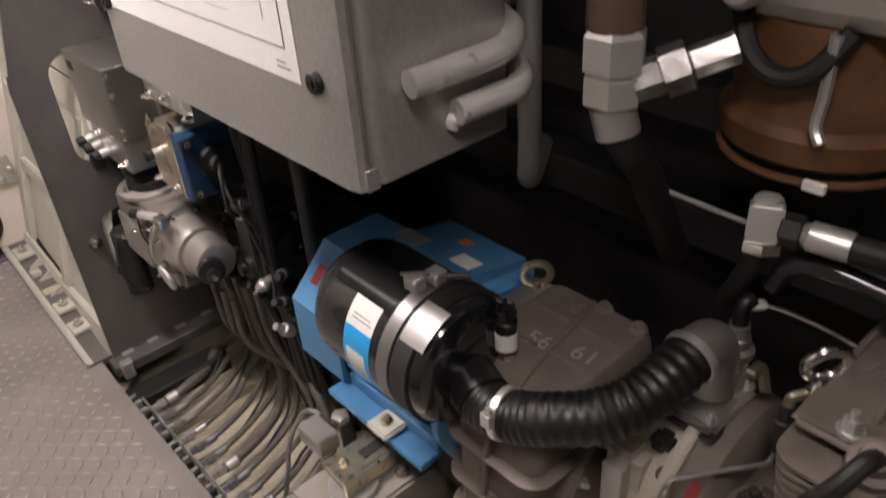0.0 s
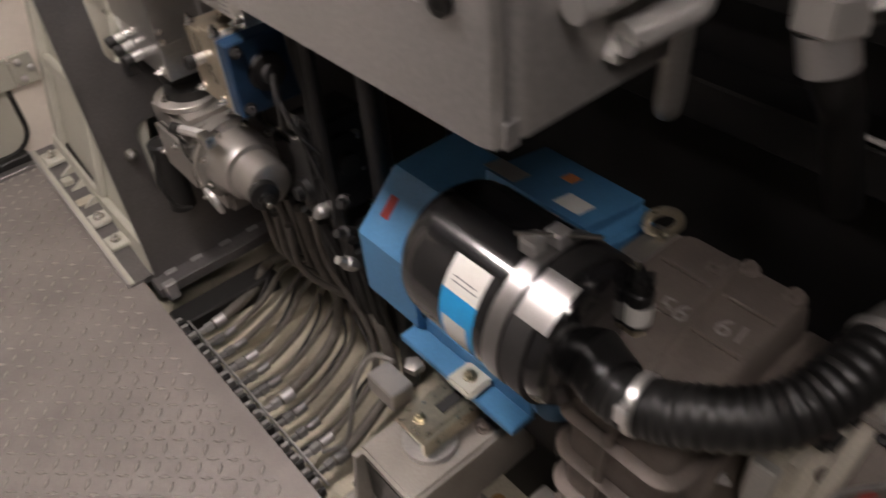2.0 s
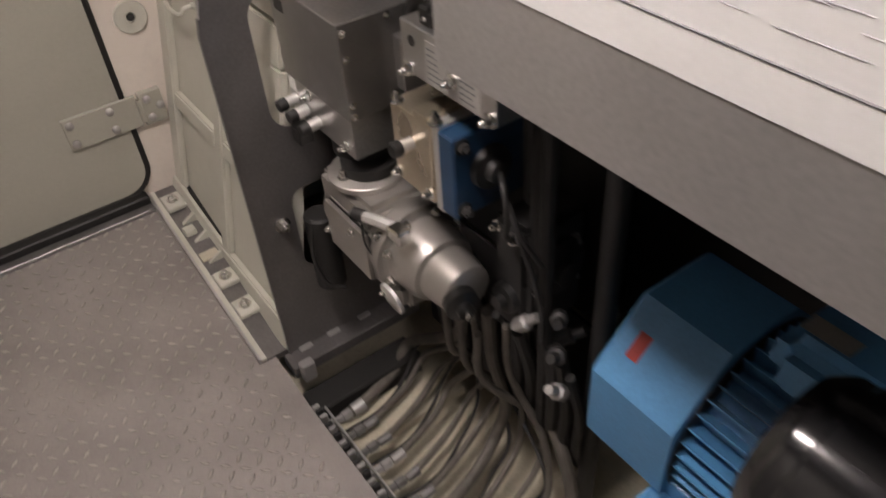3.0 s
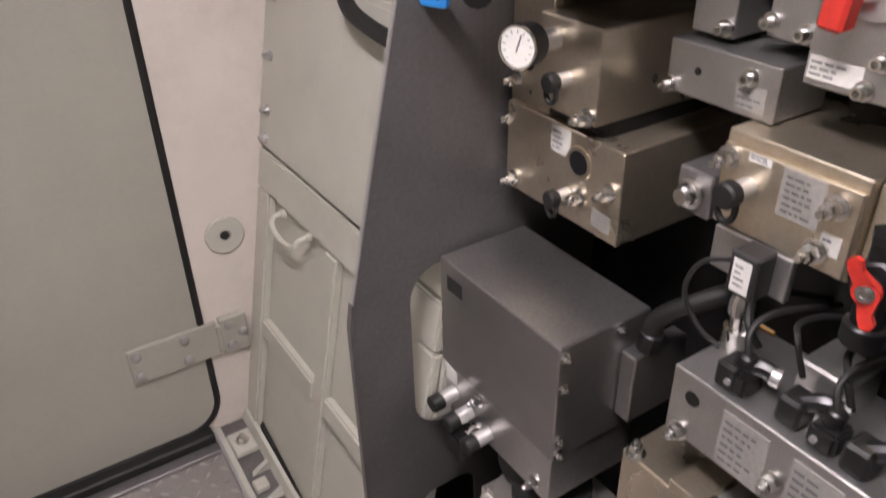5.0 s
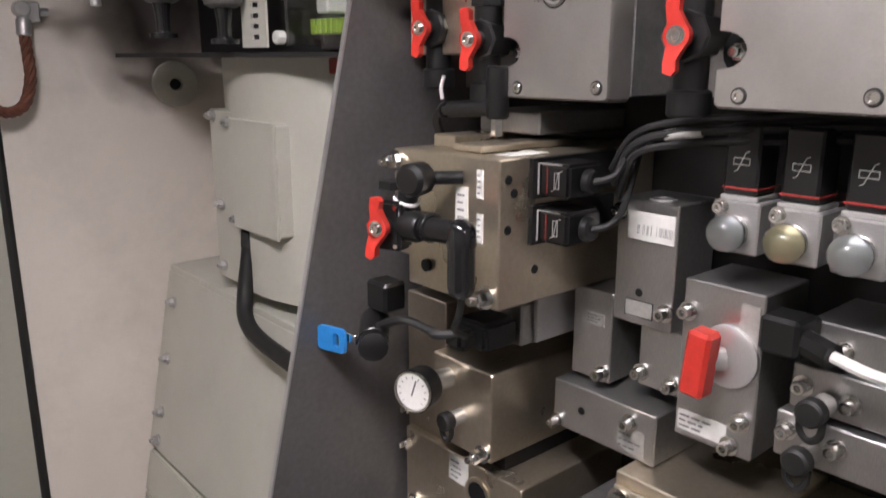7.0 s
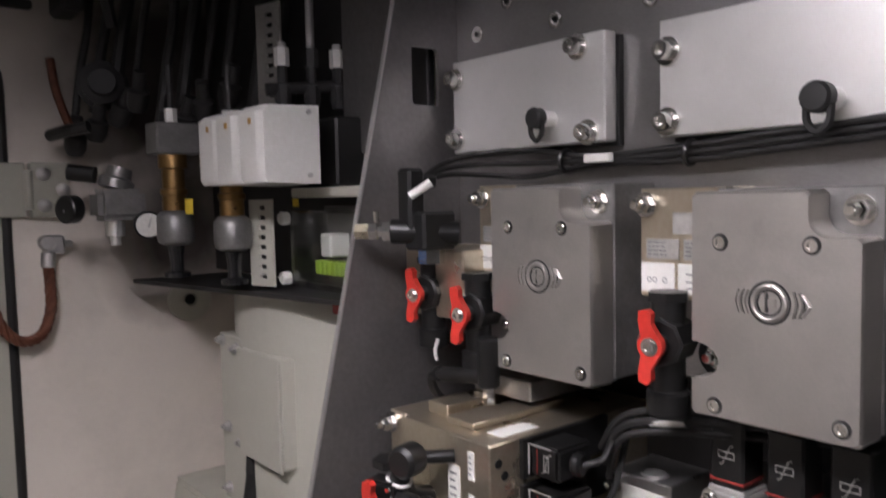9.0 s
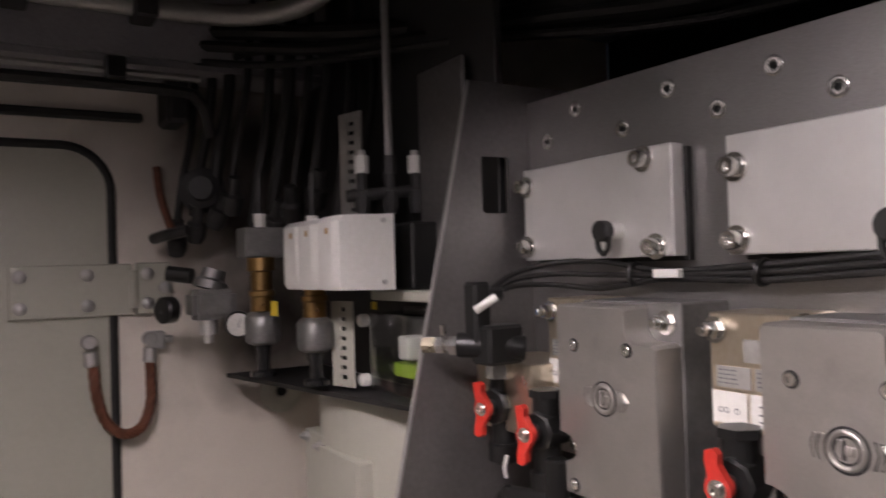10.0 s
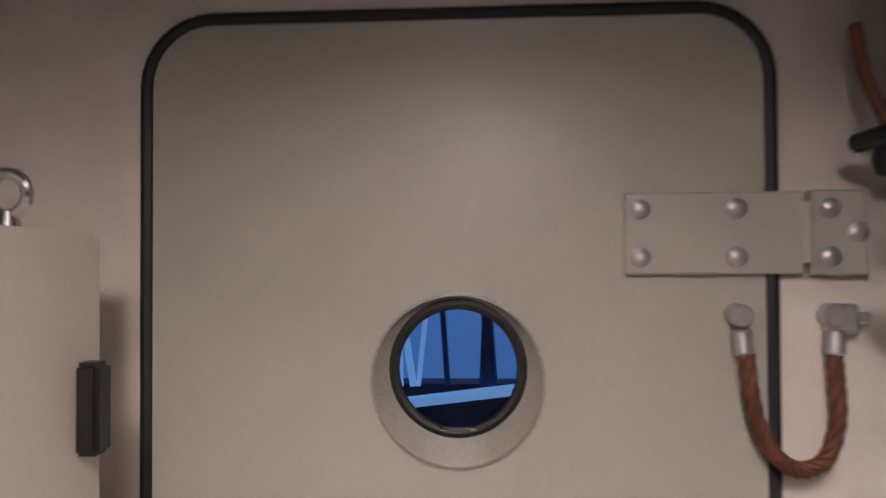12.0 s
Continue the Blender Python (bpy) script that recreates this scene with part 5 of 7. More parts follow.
part("rubber_neck", cyl(B(), (0.535, 1.795, 0.565), (0.535, 1.795, 0.60), 0.055, n=24), RUBBER, rb)

# cast regulator below
rg = thing("regulator_valve", "cast grey regulator valve body with round end cover", "valve", (0.54, 1.65, 0.31))
part("top_flange", lathe(B(), (0.51, 1.755, 0.535), (0, 0, 1), [(0, 0.062), (0.003, 0.065), (0.012, 0.065), (0.014, 0.062)], 26), ALUC, rg)
part("neck", cyl(B(), (0.52, 1.755, 0.548), (0.52, 1.755, 0.568), 0.05, n=24), RUBBER, rg)
bm = lathe(B(), (0.52, 1.83, 0.45), (0, -1, 0), [(0, 0.05), (0.01, 0.072), (0.05, 0.076), (0.10, 0.074), (0.17, 0.076), (0.19, 0.08), (0.205, 0.078), (0.21, 0.066), (0.26, 0.064), (0.275, 0.058), (0.28, 0.045)], 28)
part("body", bm, ALUC, rg)
part("saddle", box(B(), 0.455, 0.60, 1.66, 1.83, 0.44, 0.536, 0.012, 2), ALUC, rg)
part("lower_lug", box(B(), 0.47, 0.57, 1.60, 1.80, 0.345, 0.40, 0.012, 2), ALUC, rg)
part("end_cover", lathe(B(), (0.52, 1.55, 0.45), (0, -1, 0), [(0, 0.05), (0.03, 0.048), (0.055, 0.044), (0.06, 0.036)], 26), ALUC, rg)
kn = part("adjuster_knob", lathe(B(), (0.50, 1.49, 0.448), (-0.25, -1, 0), [(0, 0.028), (0.018, 0.028), (0.02, 0.022), (0.024, 0.014), (0.034, 0.013)], 20), BLACK, rg, "black adjuster knob")
part("knob_pin", cyl(B(), (0.492, 1.457, 0.448), (0.489, 1.445, 0.447), 0.006, n=8), CHROME, kn)
bolts(rg, [(0.465, 1.752, 0.549), (0.55, 1.74, 0.549), (0.50, 1.80, 0.549)], (0, 0, 1), 0.007, 0.009, CHROME)
bolts(rg, [(0.446, 1.70, 0.48), (0.448, 1.62, 0.40), (0.45, 1.80, 0.42), (0.46, 1.64, 0.50)], (-1, 0, 0.1), 0.007, 0.009, CHROME)
part("side_nipple", tube(B(), [(0.47, 1.60, 0.535), (0.455, 1.64, 0.535), (0.445, 1.665, 0.533)], 0.0095, 8, smooth=False), ALU, rg)
part("nipple_nut", box(B(), 0.452, 0.476, 1.57, 1.605, 0.524, 0.548, 0.003), CHROME, rg)
part("nipple_cap", cyl(B(), (0.447, 1.66, 0.533), (0.438, 1.683, 0.532), 0.011, n=14, bev=0.002), RUBBER, rg)
part("sense_line", tube(B(), [(0.44, 1.66, 0.525), (0.437, 1.655, 0.49), (0.445, 1.65, 0.46)], 0.0018, 6), RUBBER, rg)
part("side_cover", box(B(), 0.441, 0.456, 1.655, 1.80, 0.39, 0.50, 0.008, 2), ALUC, rg)
part("oval_plate", lathe(B(), (0.447, 1.60, 0.40), (-1, 0, -0.2), [(0, 0.03), (0.006, 0.03), (0.008, 0.026)], 20), ALU, rg)
part("clamp_ring", lathe(B(), (0.52, 1.635, 0.45), (0, -1, 0), [(0, 0.076), (0.0, 0.084), (0.012, 0.084), (0.012, 0.076)], 28), ALUC, rg)
for k in range(8):
    t = radians(45 * k + 20)
    part("ring_bolt", bolt_bm(B(), (0.52 + 0.073 * math.cos(t), 1.617, 0.45 + 0.073 * math.sin(t)), (0, -1, 0), 0.006, 0.008), CHROME, rg)
part("drain_hose", tube(B(), [(0.44, 1.87, 0.40), (0.42, 1.85, 0.33), (0.43, 1.83, 0.27), (0.46, 1.82, 0.25)], 0.004, 8), RUBBER, rg)
solid("black_bellows", cyl(B(), (0.46, 1.88, 0.22), (0.46, 1.88, 0.40), 0.03, n=20, bev=0.005), RUBBER, "black rubber pipe behind the regulator", "pipe")

# cream block with blue solenoid cover
wbk = thing("limiting_valve", "cream nickel valve block with blue end cover", "valve", (0.56, 1.56, 0.61))
part("block", box(B(), 0.506, 0.64, 1.545, 1.642, 0.598, 0.731, 0.0015), NICKEL, wbk)
part("mid_plate", box(B(), 0.510, 0.64, 1.5255, 1.5445, 0.59, 0.738, 0.0015), ALU, wbk)
part("step", box(B(), 0.504, 0.62, 1.545, 1.58, 0.7315, 0.745, 0.001), NICKEL, wbk)
part("blue_cover", box(B(), 0.505, 0.63, 1.49, 1.525, 0.60, 0.735, 0.003), BLUED2, wbk, "blue painted end cover")
part("blue_boss", lathe(B(), (0.565, 1.49, 0.67), (0, -1, 0), [(0, 0.034), (0.012, 0.032), (0.014, 0.018), (0.024, 0.016), (0.026, 0.010)], 20), DARK, wbk)
bolts(wbk, [(0.52, 1.49, 0.72), (0.52, 1.49, 0.615)], (0, -1, 0), 0.008, 0.009, DARK)
bolts(wbk, [(0.511, 1.629, 0.731), (0.511, 1.535, 0.7385)], (0, 0, 1), 0.007, 0.010, CHROME)
bolts(wbk, [(0.506, 1.635, 0.61), (0.506, 1.555, 0.612)], (-1, 0, 0), 0.006, 0.008, CHROME)
black_cap((0.506, 1.592, 0.682), (-1, 0, 0), 0.012, tab=False)
solid("blue_cover_cable", tube(B(), [(0.565, 1.465, 0.67), (0.55, 1.44, 0.665), (0.54, 1.42, 0.63), (0.545, 1.43, 0.59), (0.57, 1.45, 0.56)], 0.005, 8), RUBBER, "black looped cable on a blue cover", "cable")
for k in range(3):
    solid("steel_line", tube(B(), [(0.56 + 0.02 * k, 1.45, 0.66 - 0.07 * k), (0.545 + 0.02 * k, 1.42, 0.64 - 0.07 * k), (0.55 + 0.02 * k, 1.40, 0.60 - 0.08 * k), (0.58, 1.39, 0.54 - 0.08 * k)], 0.004, 8), DARK, "thin dark line looping off a valve", "pipe", group="looping lines")

# labelled manifold
mf = thing("solenoid_manifold", "aluminium manifold with printed plates and black plugs", "manifold", (0.56, 1.5, 0.79))
part("body", box(B(), 0.512, 0.62, 1.405, 1.602, 0.792, 0.866, 0.0015), ALUB, mf)
for y0, y1 in ((1.50, 1.545), (1.435, 1.478)):
    lb = part("label_plate", box(B(), 0.511, 0.5117, y0, y1, 0.797, 0.855, 0), PLATE, mf)
    bars(lb, (0.5106, y1 - 0.003, 0.80), (0, -1, 0), (0, 0, 1), 6, 0.036, 0.05)
for y in (1.578, 1.42):
    part("bore", lathe(B(), (0.5122, y, 0.842), (-1, 0, 0), [(0, 0.008), (0.001, 0.0075), (0.001, 0.005)], 16), BLACK, mf)
for y in (1.548, 1.468):
    p = part("black_plug", box(B(), 0.519, 0.545, y - 0.012, y + 0.012, 0.867, 0.889, 0.003, 2), BLACK, mf)
    part("plug_cap", cyl(B(), (0.532, y, 0.889), (0.534, y, 0.902), 0.0085, n=14, bev=0.002), BLACK, p)
    part("plug_screw", cyl(B(), (0.519, y + 0.004, 0.878), (0.5155, y + 0.004, 0.878), 0.003, n=8), STEEL, p)
    part("plug_cable", tube(B(), [(0.533, y, 0.90), (0.542, y + 0.008, 0.918), (0.57, y + 0.006, 0.926), (0.64, y - 0.01, 0.915)], 0.003, 8), RUBBER, p)
part("top_block", box(B(), 0.56, 0.61, 1.475, 1.52, 0.8665, 0.905, 0.002), ALUB, mf)
bolts(mf, [(0.512, 1.585, 0.80), (0.512, 1.49, 0.82), (0.512, 1.415, 0.80)], (-1, 0, 0), 0.007, 0.010, CHROME)
tv = thing("transducer", "steel pressure transducer with white label and cable", "sensor", (0.575, 1.59, 0.87))
part("body", box(B(), 0.562, 0.59, 1.575, 1.603, 0.925, 0.968, 0.002), DARK, tv)
lb = part("label", box(B(), 0.5612, 0.5618, 1.58, 1.598, 0.93, 0.962, 0), LABEL, tv)
bars(lb, (0.5608, 1.595, 0.935), (0, -1, 0), (0, 0, 1), 4, 0.013, 0.024)
part("stem", lathe(B(), (0.576, 1.589, 0.867), (0, 0, 1), [(0, 0.014), (0.02, 0.014), (0.022, 0.010), (0.035, 0.010), (0.036, 0.013), (0.05, 0.013), (0.058, 0.010)], 14), CHROME, tv)
part("cable", tube(B(), [(0.57, 1.60, 0.955), (0.555, 1.625, 0.945), (0.545, 1.63, 0.915), (0.548, 1.61, 0.885), (0.555, 1.59, 0.873)], 0.0025, 8), RUBBER, tv)
part("tag", box(B(), 0.548, 0.552, 1.54, 1.556, 0.918, 0.923, 0.001), BRASS, tv)
solid("lower_sheet", sheet(B(), [(1.40, -0.1), (1.932, -0.1), (1.932, 0.298), (1.40, 0.298)], [], lambda u, v: V(0.72, u, v), V(0.005, 0, 0)), SHADEB, "dark lower backing sheet of the rack", "sheet")
for i, (y, z0, z1) in enumerate(((1.46, 0.60, 1.0), (1.44, 0.3, 0.9), (1.42, 0.1, 1.0), (1.5, 0.9, 1.02))):
    solid("rack_hose", tube(B(), [(0.62, y, z0), (0.60, y - 0.02, z0 + (z1 - z0) * 0.3), (0.605, y - 0.01, z0 + (z1 - z0) * 0.7), (0.64, y + 0.02, z1)], 0.012, 10), RUBBER, "black rubber hose running up inside the rack", "hose", group="rack hoses")
for i in range(4):
    y = 1.42 + 0.045 * i
    solid("plug_cable", tube(B(), [(0.545 + 0.004 * i, y, 0.895), (0.552, y + 0.012, 0.915 + 0.006 * (i % 3)), (0.575, y + 0.025, 0.925), (0.61, y + 0.02, 0.92), (0.655, y, 0.905)], 0.0026 + 0.0006 * (i % 2), 8), RUBBER, "black cable curling above the manifold", "cable", group="manifold cables")
for y, x in ((1.556, 0.53), (1.50, 0.535), (1.44, 0.53)):
    o = thing("angle_plug", "black angled plug on the manifold", "connector", (x, y, 0.866), "angle plugs")
    part("body", box(B(), x - 0.012, x + 0.014, y - 0.011, y + 0.011, 0.8665, 0.893, 0.003), BLACK, o)
    part("arm", tube(B(), [(x, y, 0.885), (x + 0.008, y - 0.018, 0.893), (x + 0.012, y - 0.034, 0.89)], 0.008, 10), BLACK, o)
    part("collar", cyl(B(), (x + 0.010, y - 0.028, 0.8905), (x + 0.012, y - 0.035, 0.89), 0.0088, n=12), STEEL, o)
# Added black sheet imitates the deep shade behind the plugs and cables.
solid("rack_shadow_sheet", box(B(), 0.655, 0.66, 1.41, 1.66, 0.868, 0.972, 0), BLACK, "black stand-in for the shade behind the manifold cables", "sheet")


# ---- devices on the dark backing above the sloping side ----
solid("device_backing", box(B(), 0.635, 0.645, 1.95, 2.568, 1.425, 2.095, 0.001), DARK, "dark steel backing board behind pneumatic devices", "board", "structure")
solid("device_shelf", sheet(B(), [(0.47, 2.50), (0.635, 2.50), (0.635, 1.96), (0.575, 1.96)], [], lambda u, v: V(u, v, 1.424), V(0, 0, -0.006)), DARK, "dark steel shelf under pneumatic devices", "shelf")
wm = thing("relay_modules", "three white plastic relay modules side by side", "relay", (0.52, 2.12, 1.56), "relay modules")
for i, y in enumerate((2.050, 2.115, 2.170)):
    bm = B()
    prof = [(0.478, 0.0), (0.474, 0.006), (0.474, 0.080), (0.482, 0.087), (0.545 + 0.02 * i, 0.089), (0.545 + 0.02 * i, -0.002)]
    z = 1.564
    skin(bm, [[V(x + s, yy, z + dz) for x, dz in prof] for yy, s in ((y, 0.006), (y + 0.008, 0.0), (y + 0.05, 0.0), (y + 0.056, 0.006))])
    m_ = part("module", bm, WHITEP, wm, "white plastic module")
    part("warning_label", box(B(), 0.4734, 0.4738, y + 0.018, y + 0.026, z + 0.066, z + 0.073, 0), OCHRE, m_)
for y, x, z in ((2.049, 0.537, 1.645), (2.049, 0.537, 1.572)):
    part("screw", cyl(B(), (x, y + 0.004, z), (x, y - 0.001, z), 0.003, n=12), STEEL, wm)
part("black_base", box(B(), 0.586, 0.634, 2.07, 2.23, 1.56, 1.645, 0.003), BLACK, wm)


def oiler(x, y, z, s=1.0):
    o = thing("solenoid_oiler", "brass and grey solenoid cylinder with aluminium head", "valve", (x, y, z - 0.11), "solenoid cylinders")
    part("head", box(B(), x - 0.028 * s, x + 0.03 * s, y - 0.022, y + 0.022, z + 0.02, z + 0.062, 0.002), GRIMESHADEC, o)
    part("brass_body", lathe(B(), (x, y, z - 0.055), (0, 0, 1), [(0, 0.016), (0.02, 0.016), (0.022, 0.018), (0.028, 0.018), (0.03, 0.015), (0.055, 0.015), (0.057, 0.019), (0.075, 0.019)], 20), BRASS, o)
    part("grey_bowl", lathe(B(), (x, y, z - 0.11), (0, 0, 1), [(0.008, 0.016), (0.012, 0.023), (0.018, 0.0245), (0.046, 0.0245), (0.050, 0.022), (0.054, 0.018)], 22), GRIMESHADEC, o)
    part("nozzle", lathe(B(), (x, y, z - 0.15), (0, 0, 1), [(0.004, 0.018), (0.010, 0.018), (0.013, 0.009), (0.03, 0.009), (0.05, 0.012)], 14), GLOSSB, o)
    part("top_nut", cyl(B(), (x, y, z + 0.062), (x, y, z + 0.082), 0.0085, n=6), WHITEP, o)
    part("riser", cyl(B(), (x, y, z + 0.082), (x, y, z + 0.14), 0.004, n=8), DARK, o)
    return o


oiler(0.468, 2.30, 1.588)
oiler(0.515, 2.22, 1.58)
solid("warning_tag", box(B(), 0.468, 0.4686, 2.235, 2.262, 1.528, 1.548, 0), YELLOW, "yellow warning sticker between solenoid cylinders", "sticker")
gs = thing("filter_regulator", "grey cast filter regulator with two black gauges", "regulator", (0.42, 2.42, 1.49))
part("body", box(B(), 0.39, 0.455, 2.37, 2.425, 1.52, 1.565, 0.008, 2), GRIMESHADEC, gs)
part("body_cap", lathe(B(), (0.42, 2.40, 1.565), (0.3, 0, 1), [(0, 0.024), (0.012, 0.024), (0.016, 0.018), (0.03, 0.017)], 18), GRIMESHADEC, gs)
part("drain", lathe(B(), (0.418, 2.40, 1.485), (0, 0, 1), [(0, 0.007), (0.012, 0.007), (0.013, 0.013), (0.036, 0.013)], 14), ALU, gs)
for x, y, z, dx in ((0.368, 2.40, 1.537, -1), (0.452, 2.362, 1.513, -0.15)):
    d = V(dx, -0.5, 0).normalized()
    p = V(x, y, z)
    g = part("gauge", cyl(B(), p, p + d * 0.020, 0.0195, n=24, bev=0.002), BLACK, gs, "small black pressure gauge")
    part("dial", cyl(B(), p + d * 0.0203, p + d * 0.0208, 0.0165, n=24), PLATE if dx > -0.5 else BLACK, g)
    part("needle", tube(B(), [p + d * 0.0212 - V(0, 0, 0.004), p + d * 0.0212 + V(0.004, 0, 0.010)], 0.0009, 5, smooth=False), INK, g)
part("inlet", cyl(B(), (0.40, 2.42, 1.585), (0.37, 2.44, 1.59), 0.012, n=14), BLACK, gs)
rnd = random.Random(11)
for i in range(10):
    y = 2.52 - 0.03 * i
    x = 0.40 + 0.022 * i
    z = 1.62 + 0.02 * (i % 4)
    solid("dark_fitting", lathe(B(), (x, y, z), (0.3 * rnd.uniform(-1, 1), -0.4, 0.8), [(0, 0.012), (0.01, 0.016), (0.03, 0.016), (0.034, 0.010), (0.06, 0.009)], 12), DARK, "dark greasy pipe fitting above a regulator", "fitting", group="dark fittings")
    solid("thin_black_hose", tube(B(), [(x, y, z + 0.04), (x + 0.01, y - 0.01, z + 0.12), (x + 0.03, y, z + 0.22), (x + 0.05, y + 0.02, 2.08)], 0.006 + 0.002 * (i % 3), 8), RUBBER, "thin black hose rising to the ceiling", "hose", group="rising hoses")
solid("plug_lever", tube(B(), [(0.362, 2.50, 1.645), (0.378, 2.46, 1.65), (0.40, 2.44, 1.655)], 0.009, 10), BLACK, "black plug on a pipe by the wall", "plug")
solid("brown_hose", tube(B(), [(0.372, 2.52, 1.76), (0.376, 2.51, 1.71), (0.388, 2.49, 1.655)], 0.0065, 8), COPPER, "short dark brown hose by the end wall", "hose")
solid("round_motor", lathe(B(), (0.44, 2.50, 1.72), (-0.3, -1, 0), [(0, 0.03), (0.01, 0.036), (0.03, 0.036), (0.032, 0.03), (0.05, 0.03), (0.055, 0.02), (0.07, 0.018)], 24), SHADEB, "dark round motor housing by the end wall", "motor")


def perforated(x, y, z0, z1, material, pitch=0.013):
    hs = [rrect(y - 0.009, y + 0.004, z, z + 0.006, 0.001, 1) for z in np.arange(z0 + 0.01, z1 - 0.012, pitch)]
    return solid("slotted_rail", sheet(B(), [(y - 0.022, z0), (y + 0.022, z0), (y + 0.022, z1), (y - 0.022, z1)], hs, lambda u, v: V(x - 0.25 * (u - y), u, v), V(0.003, 0, 0)), material, "cream perforated mounting rail", "rail", group="slotted rails")


perforated(0.545, 2.20, 1.43, 1.545, CREAM)
perforated(0.56, 2.19, 1.655, 1.80, PIPEG)
tm = thing("terminal_box", "clear plastic covered terminal box with green terminals", "box", (0.6, 2.1, 1.42))
part("back", box(B(), 0.6205, 0.634, 1.975, 2.165, 1.428, 1.535, 0.002), GREY, tm)
for x0, x1, y0, y1, z0, z1 in ((0.565, 0.568, 1.985, 2.155, 1.432, 1.530), (0.5685, 0.620, 1.985, 1.988, 1.432, 1.530), (0.5685, 0.620, 2.152, 2.155, 1.432, 1.530), (0.5685, 0.620, 1.9885, 2.1515, 1.527, 1.530)):
    cv = part("clear_cover", box(B(), x0, x1, y0, y1, z0, z1, 0), PLEXI, tm, "clear plastic cover")
    cv.visible_shadow = False
for i in range(6):
    part("terminal", box(B(), 0.596, 0.6195, 2.135 - 0.012 * i, 2.145 - 0.012 * i, 1.446, 1.464, 0.001), GREEN, tm, "green terminal")
part("relay", box(B(), 0.59, 0.619, 2.095, 2.120, 1.470, 1.500, 0.002), WHITEP, tm)
for z in (1.442, 1.52):
    part("wing_screw", cyl(B(), (0.567, 2.162, z), (0.553, 2.162, z), 0.0085, n=8, bev=0.002), WHITEP, tm)
part("yellow_mark", box(B(), 0.5640, 0.5646, 2.13, 2.145, 1.535, 1.545, 0), YELLOW, tm)
solid("cream_post", box(B(), 0.575, 0.60, 1.955, 1.975, 1.42, 1.56, 0.002), CREAM, "cream steel post beside the terminal box", "post")
solid("cream_ledge", box(B(), 0.575, 0.634, 1.955, 2.17, 1.546, 1.559, 0.002), CREAM, "cream steel ledge above the terminal box", "ledge")
solid("red_strip", box(B(), 0.590, 0.634, 1.965, 2.10, 1.398, 1.4175, 0.002), DULLRED, "dull red strip under the terminal box", "strip")
pm = thing("pipe_manifold", "row of steel pipe unions with white nuts", "manifold", (0.6, 2.13, 1.66))
part("bar", cyl(B(), (0.535, 2.15, 1.682), (0.632, 2.12, 1.69), 0.008, n=12), DARK, pm)
for k, x in enumerate((0.555, 0.59, 0.622)):
    y = 2.144 - 0.011 * k
    part("union", lathe(B(), (x, y, 1.66), (0, 0, 1), [(0, 0.008), (0.01, 0.011), (0.028, 0.011), (0.03, 0.007), (0.055, 0.007)], 8), DARK, pm)
    part("nut", cyl(B(), (x, y, 1.712), (x, y, 1.735), 0.0095, n=6), WHITEP if k != 1 else DARK, pm)
    part("riser", cyl(B(), (x, y, 1.735), (x, y, 2.09 if k == 1 else 1.742), 0.0055, n=10), STEEL, pm)
solid("device_plate", box(B(), 0.622, 0.628, 2.0, 2.11, 1.60, 1.84, 0.002), GREY, "grey steel plate behind pipe unions", "plate")

# ---- machine bay ----
# electrical enclosure
en = thing("electrical_enclosure", "stainless grey electrical enclosure with diagram sheet on its door", "cabinet", (0.5, 1.08, 0.93))
bm = B()
prof = rrect(0.43, 0.63, 0.752, 1.377, 0.012, 4)
skin(bm, [[V(x, y, z) for x, y in prof] for z in (0.935, 1.50)])
part("body", bm, ENCL, en)
dp = [(0.4285, 0.765), (0.418, 0.757), (0.410, 0.760), (0.406, 0.775), (0.406, 1.356), (0.410, 1.372), (0.418, 1.374), (0.4285, 1.366)]
bm = B()
skin(bm, [[V(x, y, z) for x, y in dp] for z in (0.932, 1.497)])
part("door", bm, ENCL, en, "folded edge door of the enclosure")
pp = part("diagram_sheet", box(B(), 0.4045, 0.4055, 0.835, 1.325, 1.035, 1.36, 0), PAPER, en, "white printed circuit diagram sheet")
bm = B()
for y0, z0, y1, z1 in ((0.855, 1.07, 1.305, 1.07), (0.855, 1.07, 0.855, 1.345), (1.305, 1.07, 1.305, 1.345), (0.855, 1.345, 1.305, 1.345)):
    tube(bm, [(0.4042, y0, z0), (0.4042, y1, z1)], 0.0009, 4, smooth=False)
part("sheet_border", bm, INK, pp)
rnd = random.Random(4)
bm = B()
for i in range(90):
    y, z = rnd.uniform(0.88, 1.27), rnd.uniform(1.09, 1.32)
    l = rnd.uniform(0.008, 0.06)
    e = (0, l, 0) if rnd.random() < 0.6 else (0, 0, l * 0.6)
    tube(bm, [(0.4042, y, z), (0.4042, min(1.30, y + e[1]), min(1.34, z + e[2]))], 0.0005, 4, smooth=False)
part("circuit_lines", bm, mat("grey_ink", (0.38, 0.38, 0.40), 0.7), pp)
bars(pp, (0.404, 0.875, 1.045), (0, -1, 0), (0, 0, 1), 2, 0.03, 0.012)
for y, z in ((0.805, 1.045), (1.342, 1.04), (0.805, 1.30)):
    lk = part("lock", lathe(B(), (0.406, y, z), (-1, 0, 0), [(0, 0.012), (0.006, 0.012), (0.008, 0.010), (0.008, 0.006), (0.003, 0.005)], 18), BLACK, en, "black quarter-turn lock")
    part("lock_bit", box(B(), 0.397, 0.402, y - 0.002, y + 0.002, z - 0.005, z + 0.005, 0), BLACK, lk)
part("corner_weld", box(B(), 0.412, 0.4285, 0.748, 0.7515, 0.935, 0.96, 0.001), ENCL, en)
